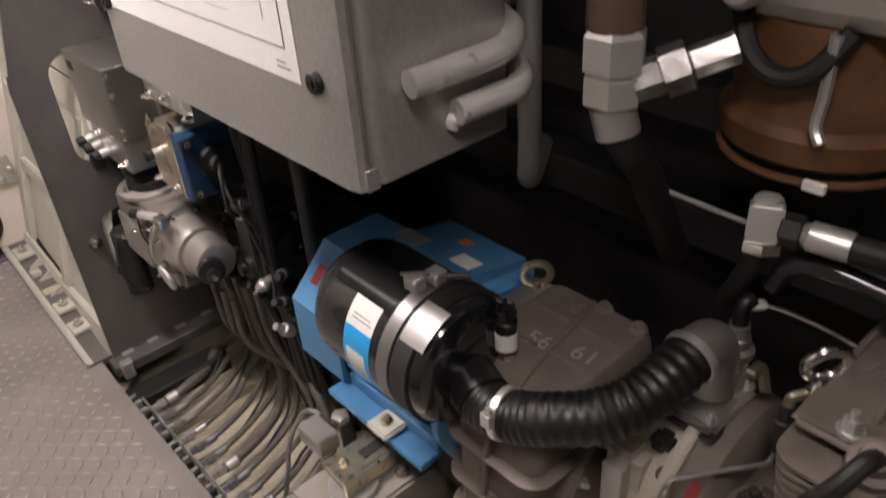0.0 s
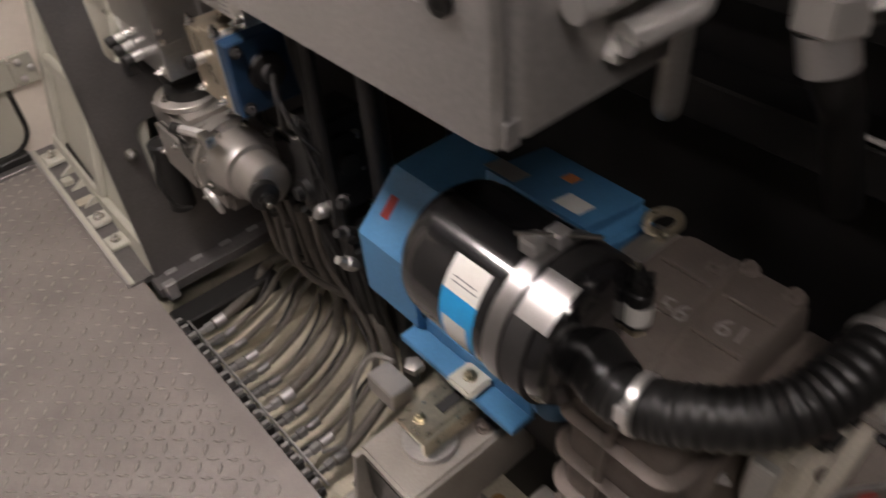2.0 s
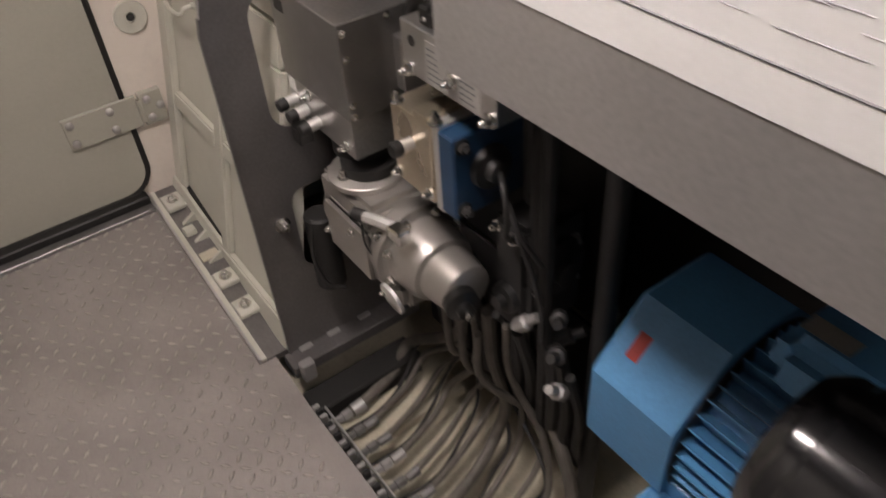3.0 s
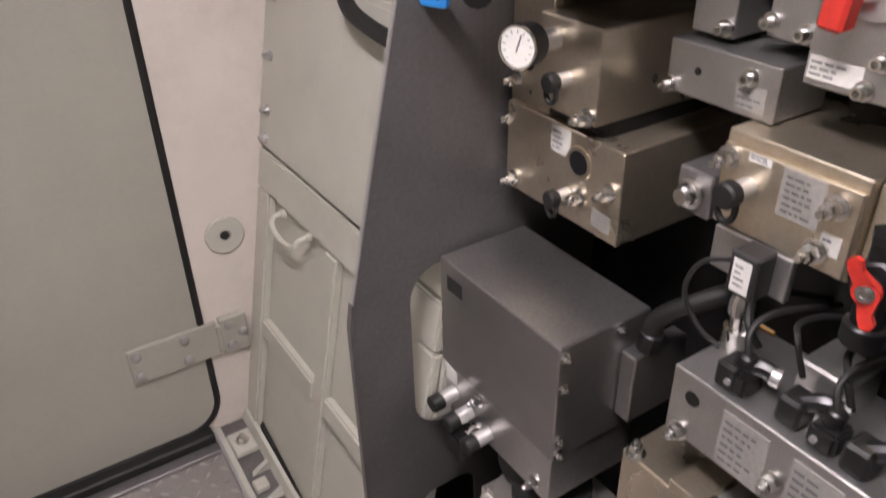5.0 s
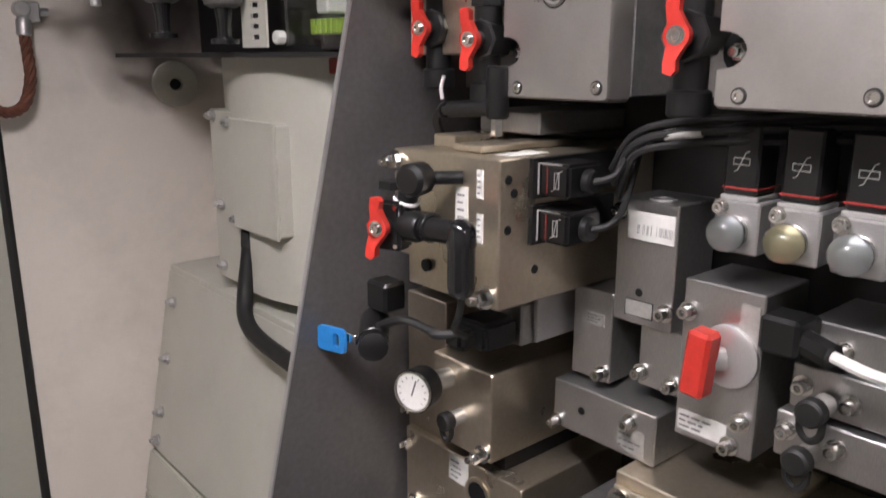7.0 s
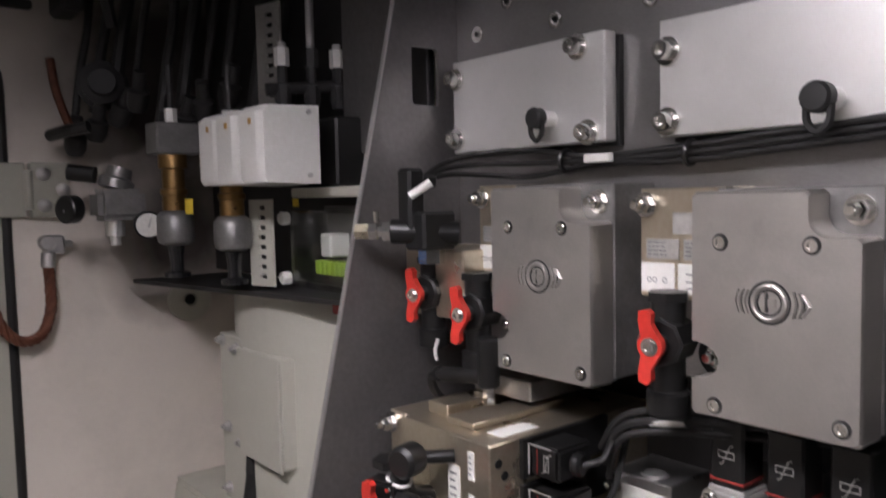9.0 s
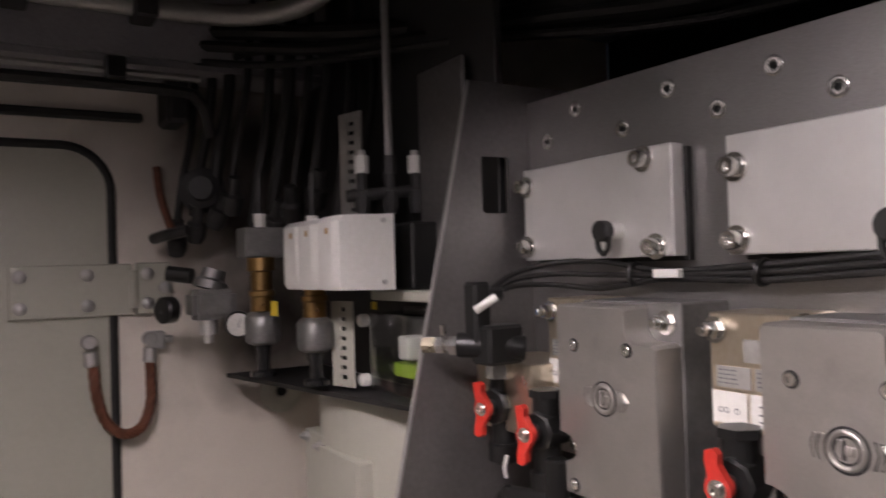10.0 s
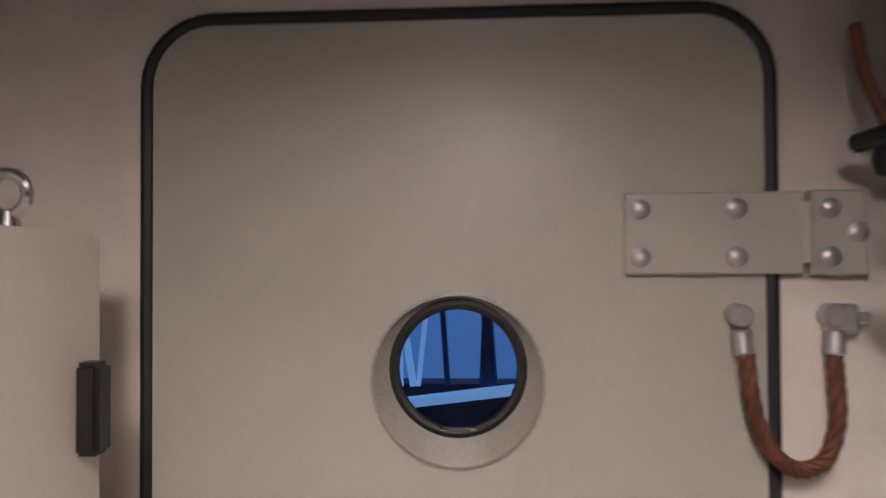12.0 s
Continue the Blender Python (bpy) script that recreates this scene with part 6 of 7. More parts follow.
part("yellow_plug", cyl(B(), (0.535, 0.7515, 0.975), (0.537, 0.742, 0.974), 0.011, n=10), WHITEP, en)
solid("enclosure_bracket", box(B(), 0.631, 1.099, 1.28, 1.34, 1.15, 1.25, 0.003), DARK, "dark steel bracket behind the enclosure", "bracket")
# Bright bars model the reflections in the polished enclosure side as solid shapes.
for k, (x, z) in enumerate(((0.468, 1.040), (0.530, 0.990))):
    solid("reflection_bar", tube(B(), [(x, 0.736, z), (x + 0.05, 0.730, z + 0.002), (0.60 + 0.02 * k, 0.730, z + 0.004), (0.655 + 0.01 * k, 0.775, z + 0.006), (0.70, 0.87, z + 0.010), (0.80, 0.95, z + 0.015), (1.0, 0.98, z + 0.02)], 0.0150, 16), FOIL, "bright bar standing for a reflection in the enclosure side", "pipe", group="foil pipes")

# blue electric motor, axis along the bay
mo = thing("electric_motor", "blue painted electric motor with octagonal fan cowl", "motor", (0.70, 1.02, 0.20))
MC = V(0.702, 0, 0.405)
bm = lathe(B(), (MC.x, 1.262, MC.z), (0, -1, 0), [(0, 0.14), (0.004, 0.158), (0.012, 0.166), (0.150, 0.166), (0.152, 0.162)], 8, radians(22.5))
part("fan_cowl", bm, BLUE, mo, "blue octagonal fan cowl")
# Dark disc stands in for the shade behind the cowl rim.
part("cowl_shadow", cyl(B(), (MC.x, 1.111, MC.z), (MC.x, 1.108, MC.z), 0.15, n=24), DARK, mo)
part("body", cyl(B(), (MC.x, 1.107, MC.z), (MC.x, 0.84, MC.z), 0.118, n=32), BLUE, mo)
for i in range(40):
    t = 2 * math.pi * i / 40
    o = V(math.cos(t), 0, math.sin(t))
    s = V(-math.sin(t), 0, math.cos(t)) * 0.0022
    bm = B()
    c0 = MC + o * 0.114
    c1 = MC + o * 0.146
    skin(bm, [[V(p_.x, y, p_.z) for p_ in (c0 + s, c1 + s * 0.6, c1 - s * 0.6, c0 - s)] for y in (0.87, 1.106)])
    part("fin", bm, BLUE, mo)
part("end_shield", lathe(B(), (MC.x, 0.87, MC.z), (0, -1, 0), [(0, 0.147), (0.02, 0.15), (0.03, 0.14), (0.05, 0.10)], 32), BLUE, mo)
TM = Matrix.Translation((0.70, 0.95, 0.59)) @ Matrix.Rotation(radians(10), 4, "Y") @ Matrix.Translation((-0.70, -0.95, -0.59))
tb = part("terminal_box", box(B(), 0.625, 0.80, 0.84, 1.075, 0.545, 0.63, 0.026, 3, TM), BLUE, mo, "blue terminal box")
part("white_sticker", box(B(), 0.665, 0.70, 0.89, 0.935, 0.6312, 0.6318, 0, m=TM), LABEL, tb)
part("orange_sticker", box(B(), 0.72, 0.742, 0.95, 0.972, 0.6312, 0.6318, 0, m=TM), ORANGE, tb)
part("dark_nameplate", box(B(), 0.655, 0.69, 1.0, 1.06, 0.6312, 0.6316, 0, m=TM), PLATE, tb)
c8 = 0.166 * math.cos(radians(22.5))
st = Matrix.Translation((MC.x, 0, MC.z)) @ Matrix.Rotation(radians(-45), 4, "Y")
bm = box(B(), -0.02, 0.02, 1.205, 1.225, c8 + 0.0006, c8 + 0.0012, 0)
bmesh.ops.transform(bm, matrix=st, verts=bm.verts)
part("red_plate", bm, DULLRED, mo, "small red maker's plate")
ft = part("foot", box(B(), 0.522, 0.562, 0.865, 1.13, 0.318, 0.332, 0.002), BLUE, mo, "blue motor foot rail")
part("foot_lip", box(B(), 0.562, 0.570, 0.865, 1.13, 0.318, 0.36, 0.002), BLUE, ft)
part("foot_web", box(B(), 0.570, 0.64, 0.88, 1.12, 0.30, 0.316, 0.002), BLUE, mo)
part("pad", box(B(), 0.512, 0.562, 0.945, 1.0, 0.3325, 0.346, 0.004, 2), CREAM, mo, "pale clamp plate with bolt")
bolts(mo, [(0.54, 0.974, 0.346)], (0, 0, 1), 0.008, 0.009, ZINC)
part("base_block", box(B(), 0.60, 0.86, 0.84, 1.12, 0.20, 0.30, 0.01), DARK, mo)
part("stand", box(B(), 0.64, 0.80, 0.87, 1.10, -0.10, 0.20, 0.01), DARK, mo)

# black air filter
fi = thing("air_filter", "glossy black air filter canister with steel clamp and labels", "filter", (0.525, 0.8, 0.54))
FC = V(0.528, 0, 0.632)
FR = 0.097
part("canister", lathe(B(), (FC.x, 0.985, FC.z), (0, -1, 0), [(0, 0.05), (0.006, 0.08), (0.022, 0.092), (0.03, 0.0945), (0.045, 0.0945), (0.048, FR), (0.165, FR)], 44), GLOSSB, fi)
part("canister_front", lathe(B(), (FC.x, 0.819, FC.z), (0, -1, 0), [(0, FR), (0.055, FR), (0.058, 0.094), (0.072, 0.093), (0.082, 0.087), (0.088, 0.065), (0.09, 0.04)], 44), GLOSSB, fi)
bm = lathe(B(), (FC.x, 0.812, FC.z), (0, -1, 0), [(0, FR + 0.0005), (0, FR + 0.0025), (0.022, FR + 0.0025), (0.022, FR + 0.0005)], 44)
cb = part("clamp_band", bm, RACKS, fi, "steel clamp band")
part("bracket", lathe(B(), (FC.x, 0.785, FC.z), (0, -1, 0), [(0, FR + 0.0004), (0, FR + 0.0016), (0.03, FR + 0.0016), (0.03, FR + 0.0004)], 44), DARK, fi)


def on_drum(t0, t1, y0, y1, lift=0.0006, n=14):
    """A curved label on the canister, angles in degrees from the top towards the aisle."""
    bm = B()
    rows = []
    for y in (y0, y1):
        rows.append([bm.verts.new((FC.x - (FR + lift) * math.sin(radians(t0 + (t1 - t0) * i / n)), y, FC.z + (FR + lift) * math.cos(radians(t0 + (t1 - t0) * i / n)))) for i in range(n + 1)])
    for i in range(n):
        bm.faces.new((rows[0][i], rows[0][i + 1], rows[1][i + 1], rows[1][i]))
    return bm


part("label_white", on_drum(39, 64, 0.830, 0.886), LABEL, fi, "white printed label")
part("label_blue", on_drum(64, 112, 0.830, 0.886), LBLUE, fi, "bright blue label")
part("label_picture", on_drum(84, 112, 0.84, 0.88, 0.0011), LABEL, fi)
part("label_lines", on_drum(56, 57, 0.836, 0.876, 0.0011), INK, fi)
part("label_lines", on_drum(52.5, 53.5, 0.84, 0.876, 0.0011), INK, fi)
part("silver_label", on_drum(14, 50, 0.738, 0.783, 0.0022), STEEL, fi, "silver foil label")
part("clamp_screw", tube(B(), [(0.50, 0.83, 0.748), (0.528, 0.80, 0.748), (0.565, 0.765, 0.742)], 0.0035, 8, smooth=False), CHROME, cb)
for p in ((0.508, 0.812, 0.729), (0.535, 0.80, 0.732)):
    part("clamp_lug", box(B(), p[0] - 0.011, p[0] + 0.011, p[1] - 0.012, p[1] + 0.012, p[2], p[2] + 0.02, 0.003), STEEL, cb)
part("wing_nut", lathe(B(), (0.516, 0.818, 0.742), (0.6, -0.7, 0), [(0, 0.007), (0.008, 0.007), (0.009, 0.004), (0.014, 0.004)], 6), STEEL, cb)
part("outlet_neck", cyl(B(), (FC.x - 0.002, 0.740, FC.z - 0.020), (FC.x - 0.016, 0.694, FC.z - 0.025), 0.037, n=28), BLACK, fi)

# corrugated intake hose
hs = thing("intake_hose", "black corrugated rubber intake hose with steel clamps", "hose", (0.60, 0.56, 0.60))
HP = [(0.520, 0.735, 0.606), (0.512, 0.70, 0.604), (0.511, 0.668, 0.605), (0.519, 0.634, 0.612), (0.533, 0.598, 0.625), (0.561, 0.556, 0.638), (0.594, 0.530, 0.652), (0.636, 0.517, 0.667), (0.692, 0.511, 0.681)]
part("hose", tube(B(), HP, 0.033, 22, 16, rad=lambda i, n: 0.0335 + 0.0013 * math.sin(i * 2 * math.pi / 4.4)), HOSEB, hs)
for p, d in (((0.513, 0.657, 0.6075), (0.16, -1, 0.12)), ((0.688, 0.511, 0.680), (1, -0.06, 0.22))):
    a_, b_, d_ = frame_of(d)
    part("hose_clamp", lathe(B(), Vector(p) - d_ * 0.006, d, [(0, 0.0335), (0.001, 0.0362), (0.006, 0.0366), (0.011, 0.0362), (0.012, 0.0335)], 32), ALU, hs)
part("clamp_screw", cyl(B(), (0.482, 0.655, 0.617), (0.480, 0.655, 0.640), 0.0045, n=10), STEEL, hs)
part("clamp_housing", box(B(), 0.473, 0.480, 0.647, 0.663, 0.612, 0.634, 0.001), ALU, hs)

# ribbed cast housing
hb = thing("compressor_airend", "brown cast ribbed compressor housing with parting seam", "compressor", (0.64, 0.69, 0.05))


def hull(grow=0.0):
    """Outline of the housing at a height: x0, x1, y0, y1 grown outwards."""
    levels = ((0.05, 0.520, 0.765, 0.655, 0.765), (0.26, 0.511, 0.770, 0.638, 0.764), (0.45, 0.508, 0.772, 0.610, 0.756), (0.535, 0.510, 0.772, 0.604, 0.756), (0.580, 0.526, 0.770, 0.604, 0.772), (0.608, 0.552, 0.766, 0.606, 0.784), (0.619, 0.575, 0.760, 0.612, 0.786), (0.6225, 0.59, 0.75, 0.62, 0.778))
    return [(z, x0 - grow, x1 + grow, y0 - grow, y1 + grow) for z, x0, x1, y0, y1 in levels]


def hull_at(z, grow):
    ls = hull(grow)
    for a, b in zip(ls, ls[1:]):
        if a[0] <= z <= b[0]:
            k = (z - a[0]) / (b[0] - a[0])
            return [a[i] + (b[i] - a[i]) * k for i in range(1, 5)]
    return list(ls[-1][1:])


bm = B()
skin(bm, [[V(u, v, z) for u, v in rrect(x0, x1, y0, y1, 0.022, 5)] for z, x0, x1, y0, y1 in hull()])
part("housing", bm, CAST, hb)
for z in (0.10, 0.18, 0.265, 0.35, 0.432, 0.515):
    bm = B()
    rows = []
    for dz, g in ((-0.007, -0.004), (-0.003, 0.014), (-0.001, 0.0165), (0.0025, 0.0165), (0.004, 0.014), (0.007, -0.004)):
        x0, x1, y0, y1 = hull_at(z + dz, g)
        rows.append([V(u, v, z + dz) for u, v in rrect(x0, x1, y0, y1, 0.020 + max(g, 0), 5)])
    part("rib", skin(bm, rows), CAST, hb)
# parting seam up the aisle face and over the top
sm = smooth_path([(0.512, 0.700, 0.06), (0.502, 0.698, 0.26), (0.500, 0.692, 0.43), (0.501, 0.682, 0.53), (0.520, 0.676, 0.582), (0.550, 0.674, 0.611), (0.60, 0.680, 0.6235), (0.67, 0.692, 0.6245), (0.752, 0.706, 0.6235)], 5)
part("seam", tube(B(), sm, 0.0055, 8, smooth=False), CAST, hb)
for x in (0.625, 0.695):
    part("top_rib", box(B(), x - 0.003, x + 0.003, 0.615, 0.684, 0.618, 0.6275, 0.002), CAST, hb)
    part("top_rib", box(B(), x - 0.003, x + 0.003, 0.704, 0.775, 0.618, 0.6275, 0.002), CAST, hb)
for x, y in ((0.748, 0.625), (0.752, 0.688), (0.728, 0.716)):
    part("bolt_boss", lathe(B(), (x, y, 0.615), (0, 0, 1), [(0, 0.014), (0.010, 0.013), (0.012, 0.009), (0.017, 0.008), (0.018, 0.004)], 14), CAST, hb)
part("top_boss", box(B(), 0.675, 0.765, 0.776, 0.832, 0.570, 0.612, 0.008, 2), ALUC, hb)
part("side_cover", lathe(B(), (0.70, 0.612, 0.42), (0, -1, 0), [(0, 0.152), (0.024, 0.152), (0.030, 0.146), (0.032, 0.10)], 36), CAST, hb, "round bolted side cover")
for k in range(8):
    t = radians(100 + 26 * k)
    part("cover_bolt", bolt_bm(B(), (0.70 + 0.138 * math.cos(t), 0.581, 0.42 + 0.138 * math.sin(t)), (0, -1, 0), 0.006, 0.007), STEEL, hb)
for txt, px, py in (("56", 0.620, 0.728), ("61", 0.638, 0.662)):
    cu = bpy.data.curves.new("chalk_text", "FONT")
    cu.body, cu.size, cu.extrude = txt, 0.040, 0.0003
    ob = new("chalk_number", cu)
    dg = bpy.context.evaluated_depsgraph_get()
    me = bpy.data.meshes.new_from_object(ob.evaluated_get(dg))
    bpy.data.objects.remove(ob)
    me.materials.clear()
    me.materials.append(CHALK)
    ob = new("chalk_number", me)
    ob.parent = hb
    ob.matrix_basis = Matrix.Translation(V(px, py, 0.6232) - Vector(hb.location)) @ Matrix.Rotation(radians(-82), 4, "Z")


def eye_bolt(x, y, z, R, r, material, ax):
    o = thing("lifting_eye_bolt", "steel lifting eye bolt on a machine casting", "eye bolt", (x, y, z - R - 0.02), "lifting eyes")
    part("ring", torus(B(), (x, y, z), ax, R, r, 30, 10), material, o)
    part("collar", lathe(B(), (x, y, z - R - 0.020), (0, 0, 1), [(0, r * 2.2), (0.006, r * 2.2), (0.012, r * 1.4), (0.022, r)], 16), material, o)


eye_bolt(0.736, 0.804, 0.638, 0.0215, 0.0062, ZINC, (0.7, 0.7, 0.15))
eye_bolt(0.733, 0.374, 0.722, 0.0235, 0.0072, CHROME, (0.6, 0.7, 0.2))
se = thing("oil_pressure_sensor", "black pressure sensor with white label and brass base", "sensor", (0.583, 0.722, 0.59))
part("brass_base", lathe(B(), (0.583, 0.722, 0.600), (0, 0, 1), [(0, 0.009), (0.012, 0.009), (0.014, 0.012), (0.030, 0.012)], 6), ZINC, se)
part("can", cyl(B(), (0.583, 0.722, 0.630), (0.583, 0.722, 0.684), 0.0155, n=22, bev=0.002), BLACK, se)
lb = part("label", lathe(B(), (0.583, 0.722, 0.638), (0, 0, 1), [(0, 0.0156), (0, 0.0159), (0.028, 0.0159), (0.028, 0.0156)], 22), LABEL, se, "white label band")
part("plug", lathe(B(), (0.583, 0.722, 0.684), (0, 0, 1), [(0, 0.012), (0.010, 0.011), (0.011, 0.015), (0.017, 0.013)], 8), BLACK, se)
for k in range(4):
    t = radians(45 + 90 * k)
    part("plug_tab", box(B(), 0.583 + 0.010 * math.cos(t) - 0.002, 0.583 + 0.010 * math.cos(t) + 0.002, 0.722 + 0.010 * math.sin(t) - 0.002, 0.722 + 0.010 * math.sin(t) + 0.002, 0.700, 0.710, 0.0005), BLACK, se)
solid("brass_stud", cyl(B(), (0.635, 0.765, 0.61), (0.635, 0.765, 0.655), 0.008, n=8, bev=0.001), ZINC, "brass stud beside the pressure sensor", "stud")

# cream flange with labels, intake head and finned compressor
fl = thing("coupling_flange", "cream cast coupling housing with warning labels", "housing", (0.747, 0.5, 0.28))
FL = V(0.747, 0, 0.437)
part("bell", lathe(B(), (FL.x, 0.580, FL.z), (0, -1, 0), [(0, 0.09), (0.006, 0.124), (0.02, 0.134), (0.078, 0.139), (0.080, 0.136), (0.082, 0.152), (0.086, 0.1545), (0.096, 0.1545), (0.100, 0.151), (0.101, 0.12)], 48), CASTC, fl)
part("bell_boss", box(B(), 0.603, 0.66, 0.520, 0.572, 0.44, 0.545, 0.014, 2), CASTC, fl)
part("rating_plate", box(B(), 0.588, 0.6025, 0.528, 0.560, 0.455, 0.535, 0.002), PLATE, fl, "scuffed rating plate")
part("bell_gap", box(B(), 0.640, 0.675, 0.502, 0.530, 0.540, 0.566, 0.008, 2), DARK, fl, "dark bolt recess")
part("inner_housing", lathe(B(), (FL.x, 0.4785, FL.z), (0, -1, 0), [(0, 0.142), (0.036, 0.140), (0.048, 0.128), (0.056, 0.09)], 40), CAST, fl)


def on_flange(t0, t1, y0, y1, material, name):
    """A curved label on the housing drum, angles in degrees from the top towards the aisle."""
    bm = B()
    n, r = 8, 0.1428
    rows = [[bm.verts.new((FL.x - r * math.sin(radians(t0 + (t1 - t0) * i / n)), y, FL.z + r * math.cos(radians(t0 + (t1 - t0) * i / n)))) for i in range(n + 1)] for y in (y0, y1)]
    for i in range(n):
        bm.faces.new((rows[0][i], rows[0][i + 1], rows[1][i + 1], rows[1][i]))
    return part(name, bm, material, fl)


on_flange(60, 84, 0.437, 0.466, OCHRE, "ochre_label")
on_flange(46, 57, 0.448, 0.462, DULLRED, "red_arrow_label")
bolts(fl, [(0.638, 0.497, 0.52), (0.615, 0.50, 0.46), (0.64, 0.50, 0.36)], (-0.8, -0.5, 0.3), 0.008, 0.010, CAST)
part("lower_eye", torus(B(), (0.645, 0.455, 0.345), (0.5, 0.6, 0.5), 0.018, 0.006, 24, 8), CASTC, fl)
part("earth_tag", box(B(), 0.612, 0.630, 0.478, 0.492, 0.375, 0.40, 0.003), STEEL, fl)
ih = thing("intake_elbow", "grey cast intake elbow with bolted foot", "pipe", (0.72, 0.50, 0.57))
part("elbow", tube(B(), [(0.680, 0.511, 0.678), (0.700, 0.510, 0.683), (0.724, 0.508, 0.680), (0.736, 0.506, 0.662), (0.738, 0.505, 0.635), (0.736, 0.504, 0.60)], 0.0305, 22), ALUC, ih)
part("foot", box(B(), 0.678, 0.792, 0.462, 0.545, 0.574, 0.592, 0.008, 2), ALUC, ih)
part("gasket", box(B(), 0.676, 0.794, 0.460, 0.547, 0.566, 0.5735, 0.004), DARK, ih)
bolts(ih, [(0.690, 0.474, 0.592), (0.780, 0.474, 0.592), (0.690, 0.533, 0.592)], (0, 0, 1), 0.007, 0.010, STEEL)
part("riser_union", lathe(B(), (0.770, 0.495, 0.592), (0, 0, 1), [(0, 0.020), (0.05, 0.019), (0.052, 0.024), (0.062, 0.024), (0.066, 0.017), (0.08, 0.017), (0.082, 0.014), (0.10, 0.013)], 14), ALUC, ih)
part("black_elbow", tube(B(), [(0.770, 0.495, 0.690), (0.770, 0.495, 0.712), (0.771, 0.494, 0.722), (0.782, 0.492, 0.726)], 0.0105, 12), BLACK, ih)
part("white_nut", cyl(B(), (0.778, 0.492, 0.716), (0.798, 0.482, 0.712), 0.0075, n=6), WHITEP, ih)
part("thin_line", tube(B(), [(0.798, 0.482, 0.712), (0.803, 0.46, 0.712), (0.808, 0.42, 0.708), (0.812, 0.372, 0.70), (0.81, 0.33, 0.694)], 0.003, 8), CHROME, ih)
part("brass_tee", box(B(), 0.770, 0.800, 0.462, 0.478, 0.612, 0.626, 0.003), ZINC, ih)
part("brass_tail", cyl(B(), (0.795, 0.466, 0.619), (0.785, 0.452, 0.592), 0.008, n=6), ZINC, ih)

cp = thing("finned_compressor", "brown finned compressor cylinder block with lid", "compressor", (0.74, 0.2, 0.10))
part("core", box(B(), 0.678, 0.95, 0.0, 0.300, 0.02, 0.69, 0.03, 3), CAST, cp)
for i in range(26):
    z = 0.352 + 0.0128 * i
    yy = 0.350 + 0.024 * (i / 25) ** 2
    fo = rrect(0.626 - 0.0005 * i, 0.96, -0.02, yy, 0.030, 5)
    bm = B()
    skin(bm, [[V(x, y, zz) for x, y in fo] for zz in (z, z + 0.0036)])
    part("fin", bm, CAST, cp)
part("lid", box(B(), 0.652, 0.94, 0.0, 0.374, 0.689, 0.7035, 0.010, 3), CAST, cp)
for k in range(6):
    y = 0.06 + 0.048 * k
    bm = box(B(), 0.700, 0.94, y, y + 0.006, 0.703, 0.718, 0.002)
    part("lid_rib", bm, CAST, cp)
for k in range(4):
    a = V(0.742, 0.366 - 0.01 * k, 0.698)
    part("web_rib", tube(B(), [a, (0.86, 0.36 - 0.05 * k, 0.718)], 0.004, 6, smooth=False), CAST, cp)
bolts(cp, [(0.672, 0.318, 0.7035), (0.82, 0.31, 0.7035), (0.68, 0.10, 0.7035)], (0, 0, 1), 0.010, 0.016, STEEL)
part("cable_gland", lathe(B(), (0.652, 0.284, 0.70), (-0.5, -0.1, 1), [(-0.03, 0.028), (0.004, 0.026), (0.006, 0.018), (0.02, 0.015)], 18), CAST, cp)
part("gland_cable", tube(B(), [(0.642, 0.283, 0.715), (0.622, 0.286, 0.722), (0.602, 0.297, 0.70), (0.598, 0.318, 0.655), (0.597, 0.334, 0.605), (0.596, 0.332, 0.565), (0.594, 0.316, 0.52), (0.60, 0.29, 0.46)], 0.0105, 10), RUBBER, cp)
part("crankcase", box(B(), 0.675, 0.80, 0.30, 0.405, 0.30, 0.545, 0.012, 2), CAST, cp)
for k in range(9):
    part("crankcase_fin", box(B(), 0.652 - 0.002 * (k % 2), 0.80, 0.335, 0.428, 0.335 + 0.021 * k, 0.3405 + 0.021 * k, 0.0015), CAST, cp)
part("hex_boss", lathe(B(), (0.658, 0.392, 0.50), (0, 0, 1), [(0, 0.027), (0.034, 0.027), (0.038, 0.023)], 20), CAST, cp)
bolts(cp, [(0.658, 0.392, 0.538)], (0, 0, 1), 0.012, 0.014, DARK)
solid("oil_filler_cap", lathe(B(), (0.578, 0.340, 0.485), (0, 0, 1), [(-0.54, 0.03), (0, 0.032), (0.002, 0.042), (0.028, 0.044), (0.034, 0.041), (0.037, 0.034)], 36), GLOSSB, "glossy black round oil filter cap", "cap")
sp = thing("steel_oil_line", "bent bright steel oil line with nuts", "pipe", (0.62, 0.45, 0.37))
part("line", tube(B(), [(0.590, 0.475, 0.42), (0.586, 0.475, 0.48), (0.588, 0.475, 0.535), (0.594, 0.474, 0.556), (0.608, 0.467, 0.562), (0.655, 0.432, 0.566), (0.700, 0.405, 0.562), (0.711, 0.400, 0.567), (0.713, 0.399, 0.585)], 0.0029, 8, 4), STEEL, sp)
part("lower_nut", lathe(B(), (0.592, 0.475, 0.372), (0, 0, 1), [(0, 0.010), (0.016, 0.010), (0.017, 0.007), (0.024, 0.007), (0.025, 0.009), (0.048, 0.009)], 6), CHROME, sp)
part("lower_hose", tube(B(), [(0.592, 0.475, 0.374), (0.594, 0.474, 0.31), (0.61, 0.46, 0.26), (0.65, 0.45, 0.22)], 0.006, 8), RUBBER, sp)
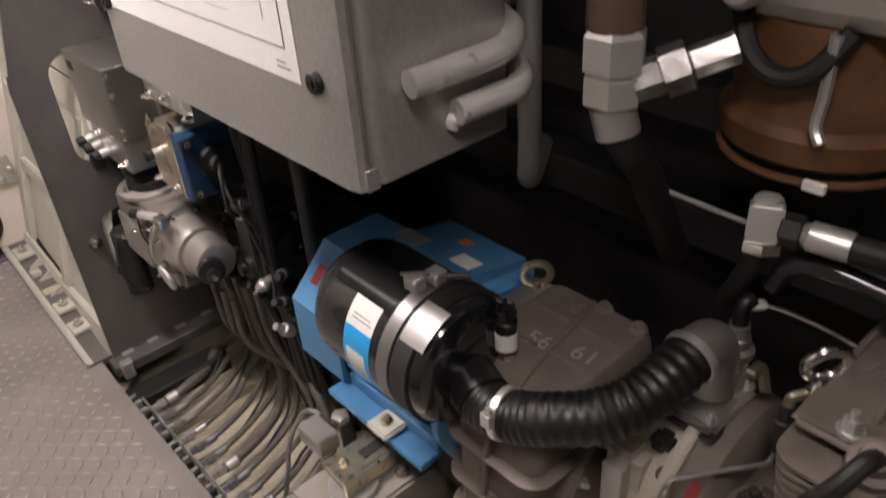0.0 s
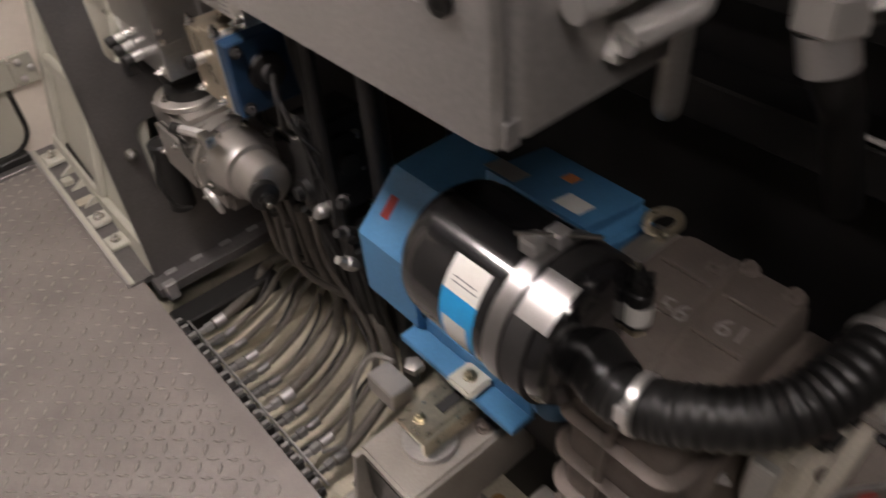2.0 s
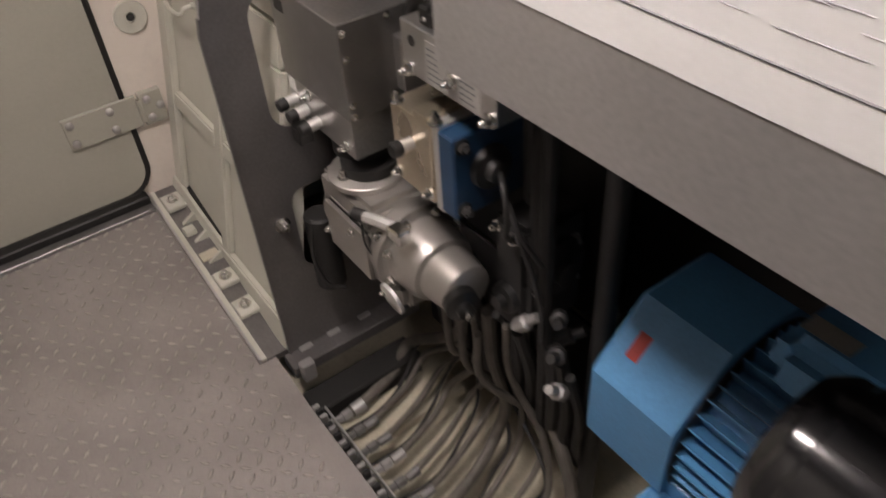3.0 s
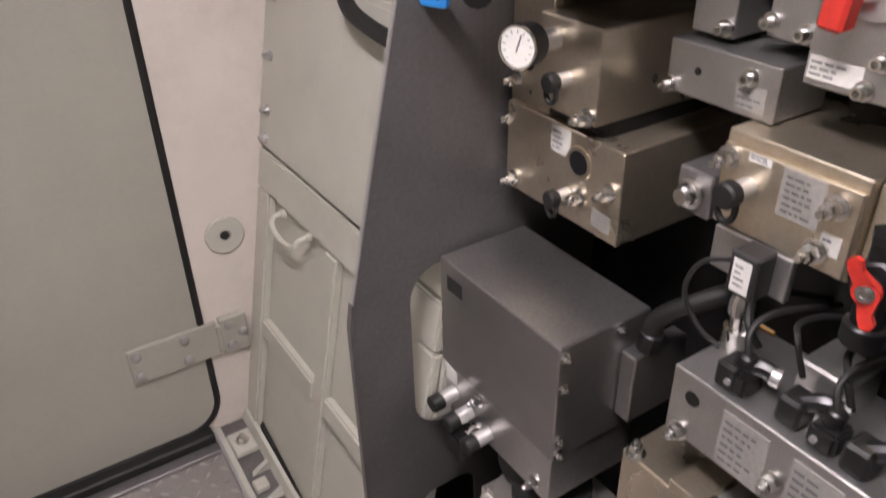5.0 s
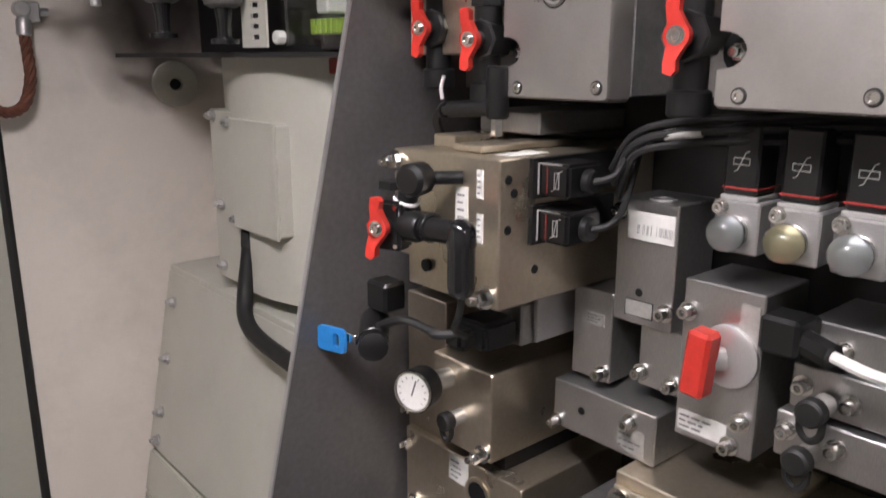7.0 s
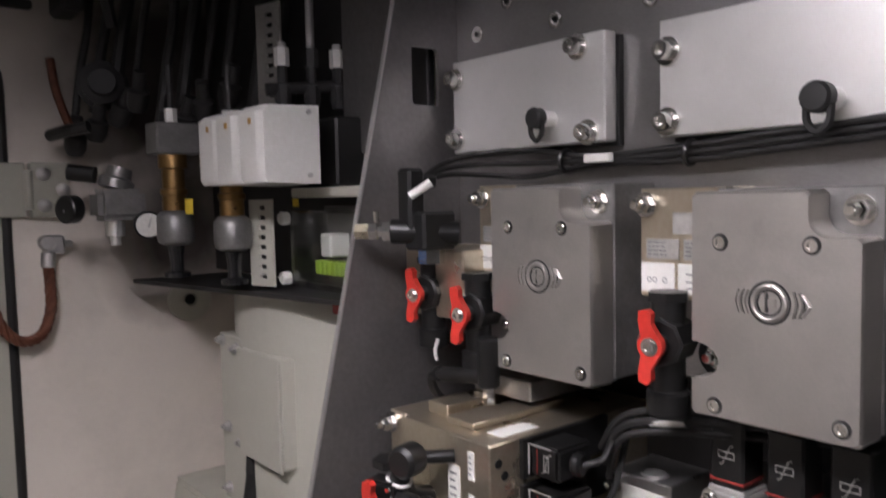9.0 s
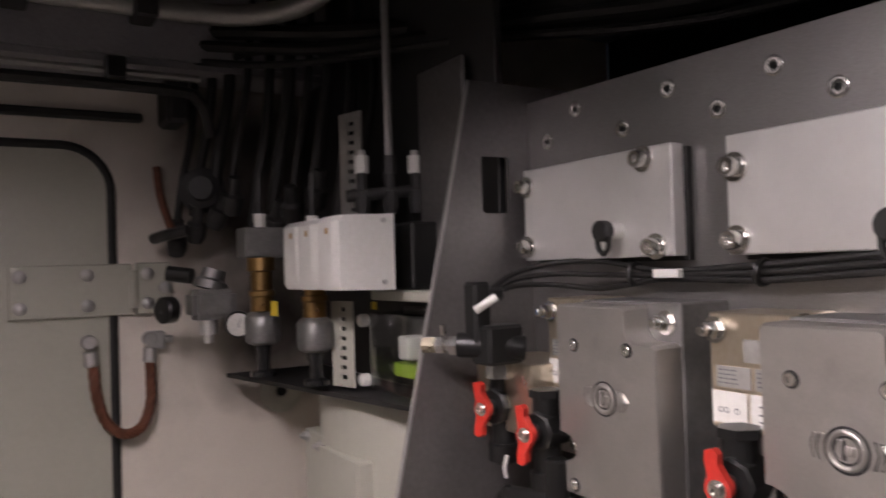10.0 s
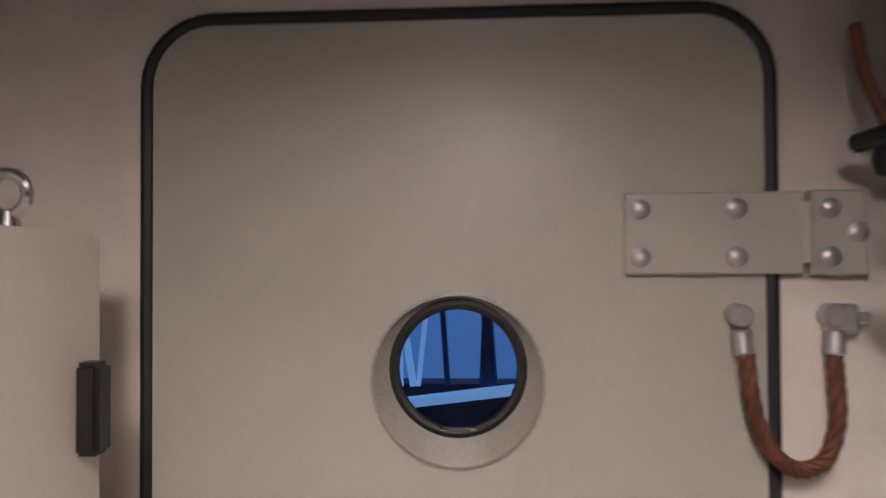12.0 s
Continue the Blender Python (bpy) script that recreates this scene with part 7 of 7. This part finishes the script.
part("upper_union", lathe(B(), (0.714, 0.398, 0.582), (0, 0, 1), [(0, 0.007), (0.018, 0.007), (0.020, 0.011), (0.050, 0.011), (0.052, 0.008), (0.076, 0.008)], 8), DARK, sp)
part("brass_elbow", tube(B(), [(0.715, 0.397, 0.655), (0.716, 0.396, 0.668), (0.724, 0.388, 0.673), (0.738, 0.378, 0.672)], 0.007, 8), ZINC, sp)

# beams, bracket and pan fittings in front
bmth = thing("mounting_beam", "pale steel mounting beam with bolts", "beam", (0.48, 1.0, -0.10))
part("beam", box(B(), 0.375, 0.70, 0.932, 1.075, 0.09, 0.218, 0.006, 2), BEAMP, bmth)
part("end_hole", box(B(), 0.3735, 0.376, 0.952, 1.055, 0.10, 0.20, 0.002), BLACK, bmth)
part("gusset", sheet(B(), [(0.30, -0.02), (0.3745, -0.02), (0.3745, 0.21), (0.355, 0.21)], [], lambda u, v: V(u, 0.935, v), V(0, 0.009, 0)), BEAMP, bmth)
part("gusset", sheet(B(), [(0.33, 0.0), (0.3745, 0.0), (0.3745, 0.215), (0.36, 0.215)], [], lambda u, v: V(u, 1.06, v), V(0, 0.009, 0)), BEAMP, bmth)
part("foot_plate", box(B(), 0.327, 0.52, 0.88, 1.10, -0.10, 0.085, 0.01), BEAMP, bmth)
part("pad_ring", cyl(B(), (0.468, 1.0, 0.218), (0.468, 1.0, 0.23), 0.046, n=28), STEEL, bmth)
bolts(bmth, [(0.352, 1.0, 0.085)], (0, 0, 1), 0.018, 0.02, CHROME)
bolts(bmth, [(0.55, 0.96, 0.218)], (0, 0, 1), 0.010, 0.008, CAST)
yb = thing("sensor_bracket", "yellow passivated bracket with grey sensor box and wire", "bracket", (0.49, 1.03, 0.23))
part("plate", box(B(), 0.438, 0.565, 0.985, 1.05, 0.252, 0.262, 0.002), ZINC, yb)
part("upright", box(B(), 0.438, 0.565, 0.974, 0.984, 0.23, 0.262, 0.001), ZINC, yb)
part("slot", box(B(), 0.50, 0.555, 1.0, 1.022, 0.2622, 0.264, 0), DARK, yb)
part("post", cyl(B(), (0.468, 1.01, 0.23), (0.468, 1.01, 0.252), 0.02, n=16), DARK, yb)
part("sensor_box", box(B(), 0.445, 0.49, 1.06, 1.13, 0.255, 0.295, 0.003), ALUC, yb, "grey sensor box")
part("star_knob", lathe(B(), (0.515, 1.09, 0.285), (0, 0, 1), [(0, 0.018), (0.012, 0.018), (0.014, 0.012)], 5), ALUC, yb)
bolts(yb, [(0.467, 1.02, 0.262)], (0, 0, 1), 0.008, 0.008, ZINC)
part("wire", tube(B(), [(0.50, 1.13, 0.28), (0.49, 1.18, 0.26), (0.46, 1.21, 0.18), (0.44, 1.22, 0.08), (0.425, 1.24, 0.0), (0.39, 1.28, -0.04)], 0.005, 8), PIPEG, yb)
solid("yellow_drain_plug", lathe(B(), (0.517, 0.96 - 0.065, 0.0), (0, 0, 1), [(-0.1, 0.02), (0.06, 0.02), (0.062, 0.012), (0.09, 0.012), (0.092, 0.014), (0.11, 0.013)], 14), BRASS, "brass drain plug on a dark post", "plug")
solid("machine_plate", box(B(), 0.462, 0.95, 0.38, 0.83, -0.10, 0.09, 0.008), PAN, "yellowish cream machine base plate", "plate")
solid("plate_angle", box(B(), 0.455, 0.60, 0.832, 0.868, -0.099, 0.105, 0.004), ALUC, "grey angle bar at the base plate edge", "bar")
solid("front_angle", box(B(), 0.345, 0.37, 0.35, 0.80, -0.10, 0.02, 0.003), DARK, "dark angle along the tread plate edge", "bar")
# black loop in the pan and a dark cable tray
solid("pan_trough", box(B(), 0.40, 0.60, 1.06, 1.22, -0.099, -0.06, 0.02), DARK, "dark round trough in the pan", "trough")
solid("black_channel", box(B(), 0.33, 0.60, 1.80, 1.87, -0.099, -0.03, 0.004), RUBBER, "black rubber channel beside the rack foot", "channel")
solid("pan_ledge", box(B(), 0.36, 0.64, 1.69, 1.79, -0.0995, -0.075, 0.002), PAN, "cream ledge in the pan", "ledge")

# couplings along the aisle edge, with hoses rising to the rack
for i in range(11):
    y = 1.775 - 0.052 * i
    o = thing("hose_coupling", "steel hose with union nuts at the aisle edge", "hose", (0.36, y, -0.07), "bay hoses")
    part("bulkhead_nut", cyl(B(), (0.327, y, -0.055), (0.345, y, -0.055), 0.016, n=6), DARK if i % 2 else STEEL, o)
    part("union_nut", lathe(B(), (0.345, y, -0.055), (1, 0, 0.05), [(0, 0.012), (0.012, 0.012), (0.014, 0.009), (0.03, 0.009), (0.032, 0.012), (0.05, 0.012), (0.054, 0.008)], 6), STEEL if i % 3 == 0 else GRIMESHADEC, o)
    k = i / 10
    xx = 0.60 + 0.05 * math.sin(i * 2.1)
    r = 0.013 if i in (0, 6, 10) else 0.0075
    dy = 0.10 - 0.10 * k
    q = 1.52 + 0.30 * (y - 1.5)
    part("hose", tube(B(), [(0.395, y, -0.053), (0.46, y + 0.012, -0.052), (0.535, y + 0.035, -0.046), (0.59 + 0.01 * (i % 3), y + 0.055, -0.015), (0.61 + 0.012 * (i % 3), 0.55 * (y + 0.05) + 0.45 * q, 0.08), (xx - 0.015, q + 0.01, 0.22), (xx - 0.03, q, 0.36)], r, 10), HOSE, o)
    part("ferrule", cyl(B(), (0.402, y, -0.053), (0.43, y, -0.05), r + 0.0025, n=12), GRIMESHADEC if i % 3 else STEEL, o)
for i in range(0, 10, 2):
    y = 1.75 - 0.052 * i
    solid("thin_line", tube(B(), [(0.36, y, -0.07), (0.46, y, -0.066), (0.54, y + 0.03, -0.05), (0.60, y + 0.05, 0.0), (0.63, 1.6 + 0.3 * (y - 1.5), 0.12), (0.64, 1.5, 0.30)], 0.004, 8), HOSE if i % 2 else RUBBER, "thin line lying between the bay hoses", "pipe", group="thin bay lines")
for i in range(34):
    y = 1.80 - 0.0185 * i
    solid("edge_clip", box(B(), 0.3235, 0.340, y - 0.005, y + 0.005, -0.03, 0.004 if i % 3 else -0.004, 0.002), DARK if i % 2 else STEEL, "small clip along the tread plate edge", "clip", group="edge clips")
solid("edge_rod", tube(B(), [(0.352, 1.80, -0.025), (0.352, 1.2, -0.025)], 0.003, 6, smooth=False), STEEL, "thin rod along the tread plate edge", "rod")
rnd = random.Random(8)
for i in range(14):
    y0 = 1.32 + 0.03 * i
    solid("dark_hose", tube(B(), [(0.58 + 0.01 * (i % 4), y0, 0.36), (0.60, y0 - 0.01, 0.25), (0.63, y0 + 0.02, 0.10), (0.68, y0 + 0.04, -0.02), (0.71, y0 + 0.05, -0.09)], 0.009 + 0.003 * (i % 3), 8), RUBBER, "dark hose hanging under the valve rack", "hose", group="hanging hoses")
    solid("greasy_fitting", lathe(B(), (0.57 + 0.02 * (i % 4), y0, 0.33 + 0.05 * (i % 3)), (rnd.uniform(-1, 1), rnd.uniform(-1, 0), 0.6), [(0, 0.008), (0.012, 0.014), (0.03, 0.014), (0.034, 0.009), (0.055, 0.008)], 8), DARK if i % 4 else STEEL, "greasy dark union under the valve rack", "fitting", group="greasy unions")
dv = thing("dark_valve", "dark greasy valve body under the blue cover", "valve", (0.635, 1.45, 0.36))
part("valve_body", box(B(), 0.575, 0.70, 1.42, 1.50, 0.36, 0.58, 0.012, 2), DARK, dv)
part("end_cover", lathe(B(), (0.635, 1.42, 0.49), (0, -1, 0), [(0, 0.052), (0.010, 0.052), (0.013, 0.045), (0.016, 0.022), (0.030, 0.020)], 24), DARK, dv)
part("side_cap", lathe(B(), (0.575, 1.46, 0.43), (-1, 0, 0), [(0, 0.028), (0.012, 0.026), (0.014, 0.014), (0.026, 0.013)], 18), BLACK, dv)
bolts(dv, [(0.60, 1.42, 0.525), (0.67, 1.42, 0.525), (0.60, 1.42, 0.455), (0.67, 1.42, 0.455)], (0, -1, 0), 0.007, 0.008, STEEL)
bolts(dv, [(0.575, 1.44, 0.56), (0.575, 1.485, 0.56), (0.575, 1.44, 0.38)], (-1, 0, 0), 0.006, 0.008, CHROME)
solid("vertical_pipe", tube(B(), [(0.66, 1.335, -0.099), (0.66, 1.335, 0.95)], 0.018, 14, smooth=False), DARK, "dark vertical pipe between motor and rack", "pipe")

# behind the machines
for z, x in ((0.62, 0.98), (0.80, 1.02)):
    bm = box(B(), x, x + 0.08, -0.8, 1.6, z, z + 0.07, 0.004)
    solid("dark_beam", bm, DARK, "dark steel beam running behind the machines", "beam", group="rear beams")
# Sheet added behind the bay; its black imitates the shade there.
solid("rear_sheet", box(B(), 1.10, 1.11, -1.2, 1.7, -0.1, 1.9, 0.001), SHADEB, "added black sheet standing for shade behind the machines", "sheet", "structure")
solid("bent_pipe", tube(B(), [(0.74, 0.822, 2.095), (0.74, 0.822, 1.1), (0.74, 0.822, 0.90), (0.74, 0.822, 0.825), (0.742, 0.826, 0.800), (0.757, 0.836, 0.785), (0.79, 0.86, 0.775), (0.88, 0.92, 0.77)], 0.0165, 16), PIPEG, "grey painted pipe bending away at the bottom", "pipe")
tf = thing("tee_fitting", "large bright hexagon tee fitting on a hose", "fitting", (0.68, 0.645, 0.94))
part("upper_pipe", cyl(B(), (0.682, 0.648, 1.06), (0.684, 0.65, 1.5), 0.031, n=20), mat("brown_hose", (0.10, 0.06, 0.04), 0.5), tf)
part("hex", lathe(B(), (0.68, 0.645, 0.975), (0, 0, 1), [(0, 0.030), (0.004, 0.034), (0.035, 0.034), (0.038, 0.028), (0.042, 0.036), (0.08, 0.036), (0.086, 0.030)], 6), ALU, tf)
part("branch", lathe(B(), (0.69, 0.625, 1.0), (0.5, -0.6, 0.3), [(0, 0.022), (0.03, 0.022), (0.032, 0.028), (0.06, 0.028), (0.064, 0.018), (0.11, 0.018)], 6), CHROME, tf)
part("ferrule", cyl(B(), (0.68, 0.645, 0.975), (0.683, 0.635, 0.94), 0.026, n=18), STEEL, tf)
part("hose", tube(B(), [(0.683, 0.636, 0.945), (0.705, 0.632, 0.91), (0.74, 0.635, 0.87), (0.79, 0.64, 0.79), (0.84, 0.64, 0.70)], 0.0215, 14), RUBBER, tf)
ef = thing("elbow_union", "bright square elbow union with crimped hose", "fitting", (0.765, 0.47, 0.80))
EM = Matrix.Translation((0.768, 0.488, 0.845)) @ Matrix.Rotation(radians(25), 4, "Z") @ Matrix.Rotation(radians(14), 4, "Y")
part("block", box(B(), -0.018, 0.018, -0.019, 0.019, -0.022, 0.024, 0.004, 2, EM), ALU, ef)
part("dome", lathe(B(), EM @ V(0, 0, 0.0238), EM.to_3x3() @ V(0, 0, 1), [(0, 0.0165), (0.004, 0.0162), (0.008, 0.012), (0.010, 0.004)], 20), ALU, ef)
part("lower_nut", lathe(B(), EM @ V(0, 0, -0.0222), EM.to_3x3() @ V(0, 0, -1), [(0, 0.022), (0.002, 0.0235), (0.013, 0.0235), (0.016, 0.020)], 6), CHROME, ef)
part("lower_hose", tube(B(), [EM @ V(0, 0, -0.036), (0.77, 0.50, 0.77), (0.80, 0.53, 0.70), (0.86, 0.56, 0.66)], 0.013, 12), RUBBER, ef)
part("nut", cyl(B(), (0.772, 0.470, 0.842), (0.776, 0.447, 0.842), 0.0195, n=6, bev=0.002), DARK, ef)
part("ferrule", lathe(B(), (0.776, 0.447, 0.842), (0.12, -1, 0), [(0, 0.012), (0.006, 0.014), (0.008, 0.0175), (0.048, 0.0175), (0.052, 0.016)], 20), ALU, ef)
part("hose", tube(B(), [(0.782, 0.396, 0.842), (0.79, 0.33, 0.842), (0.80, 0.22, 0.84), (0.81, 0.05, 0.85)], 0.0155, 14), RUBBER, ef)
solid("black_frame_pipe", tube(B(), [(0.78, 0.47, 0.755), (0.785, 0.455, 0.79), (0.79, 0.42, 0.80), (0.795, 0.34, 0.792), (0.80, 0.1, 0.77)], 0.013, 12), GLOSSB, "glossy black bent pipe above the compressor", "pipe")
dr = thing("ochre_drum", "oily ochre belt drum with rim below a grey housing", "drum", (0.88, 0.50, 0.86))
part("drum", lathe(B(), (0.90, 0.50, 0.90), (0, 0, 1), [(0, 0.10), (0.01, 0.115), (0.04, 0.12), (0.05, 0.108), (0.16, 0.105)], 36), WOODY, dr)
part("rim", torus(B(), (0.90, 0.50, 0.892), (0, 0, 1), 0.112, 0.005, 40, 8), WOODY, dr)
part("clip", box(B(), 0.788, 0.796, 0.44, 0.465, 0.886, 0.898, 0.001), LABEL, dr)
gh = thing("grey_gearcase", "grey cast gear case with bolts above a drum", "gear case", (0.88, 0.45, 1.06))
part("case", box(B(), 0.78, 1.05, 0.25, 0.60, 1.062, 1.30, 0.02, 3), ALUC, gh)
part("shaft_end", lathe(B(), (0.78, 0.555, 1.10), (-1, 0, 0), [(0, 0.026), (0.02, 0.025), (0.03, 0.018), (0.032, 0.008)], 20), ALU, gh)
bolts(gh, [(0.78, 0.40, 1.12), (0.78, 0.33, 1.10)], (-1, 0, 0), 0.010, 0.012, STEEL)
solid("drum_hook", tube(B(), [(0.785, 0.46, 1.06), (0.785, 0.46, 1.0), (0.78, 0.46, 0.965), (0.775, 0.45, 0.95)], 0.007, 8), STEEL, "steel rod hanging before the drum", "rod")
solid("black_loop_hose", tube(B(), [(0.80, 0.57, 1.07), (0.78, 0.545, 1.03), (0.775, 0.51, 1.01), (0.78, 0.475, 1.02), (0.80, 0.45, 1.06)], 0.012, 10), RUBBER, "black hose looping below the gear case", "hose")
solid("rear_thin_rod", tube(B(), [(0.78, 0.64, 0.83), (0.80, 0.55, 0.815), (0.82, 0.45, 0.80)], 0.0035, 8), STEEL, "thin steel rod behind the hose", "rod")
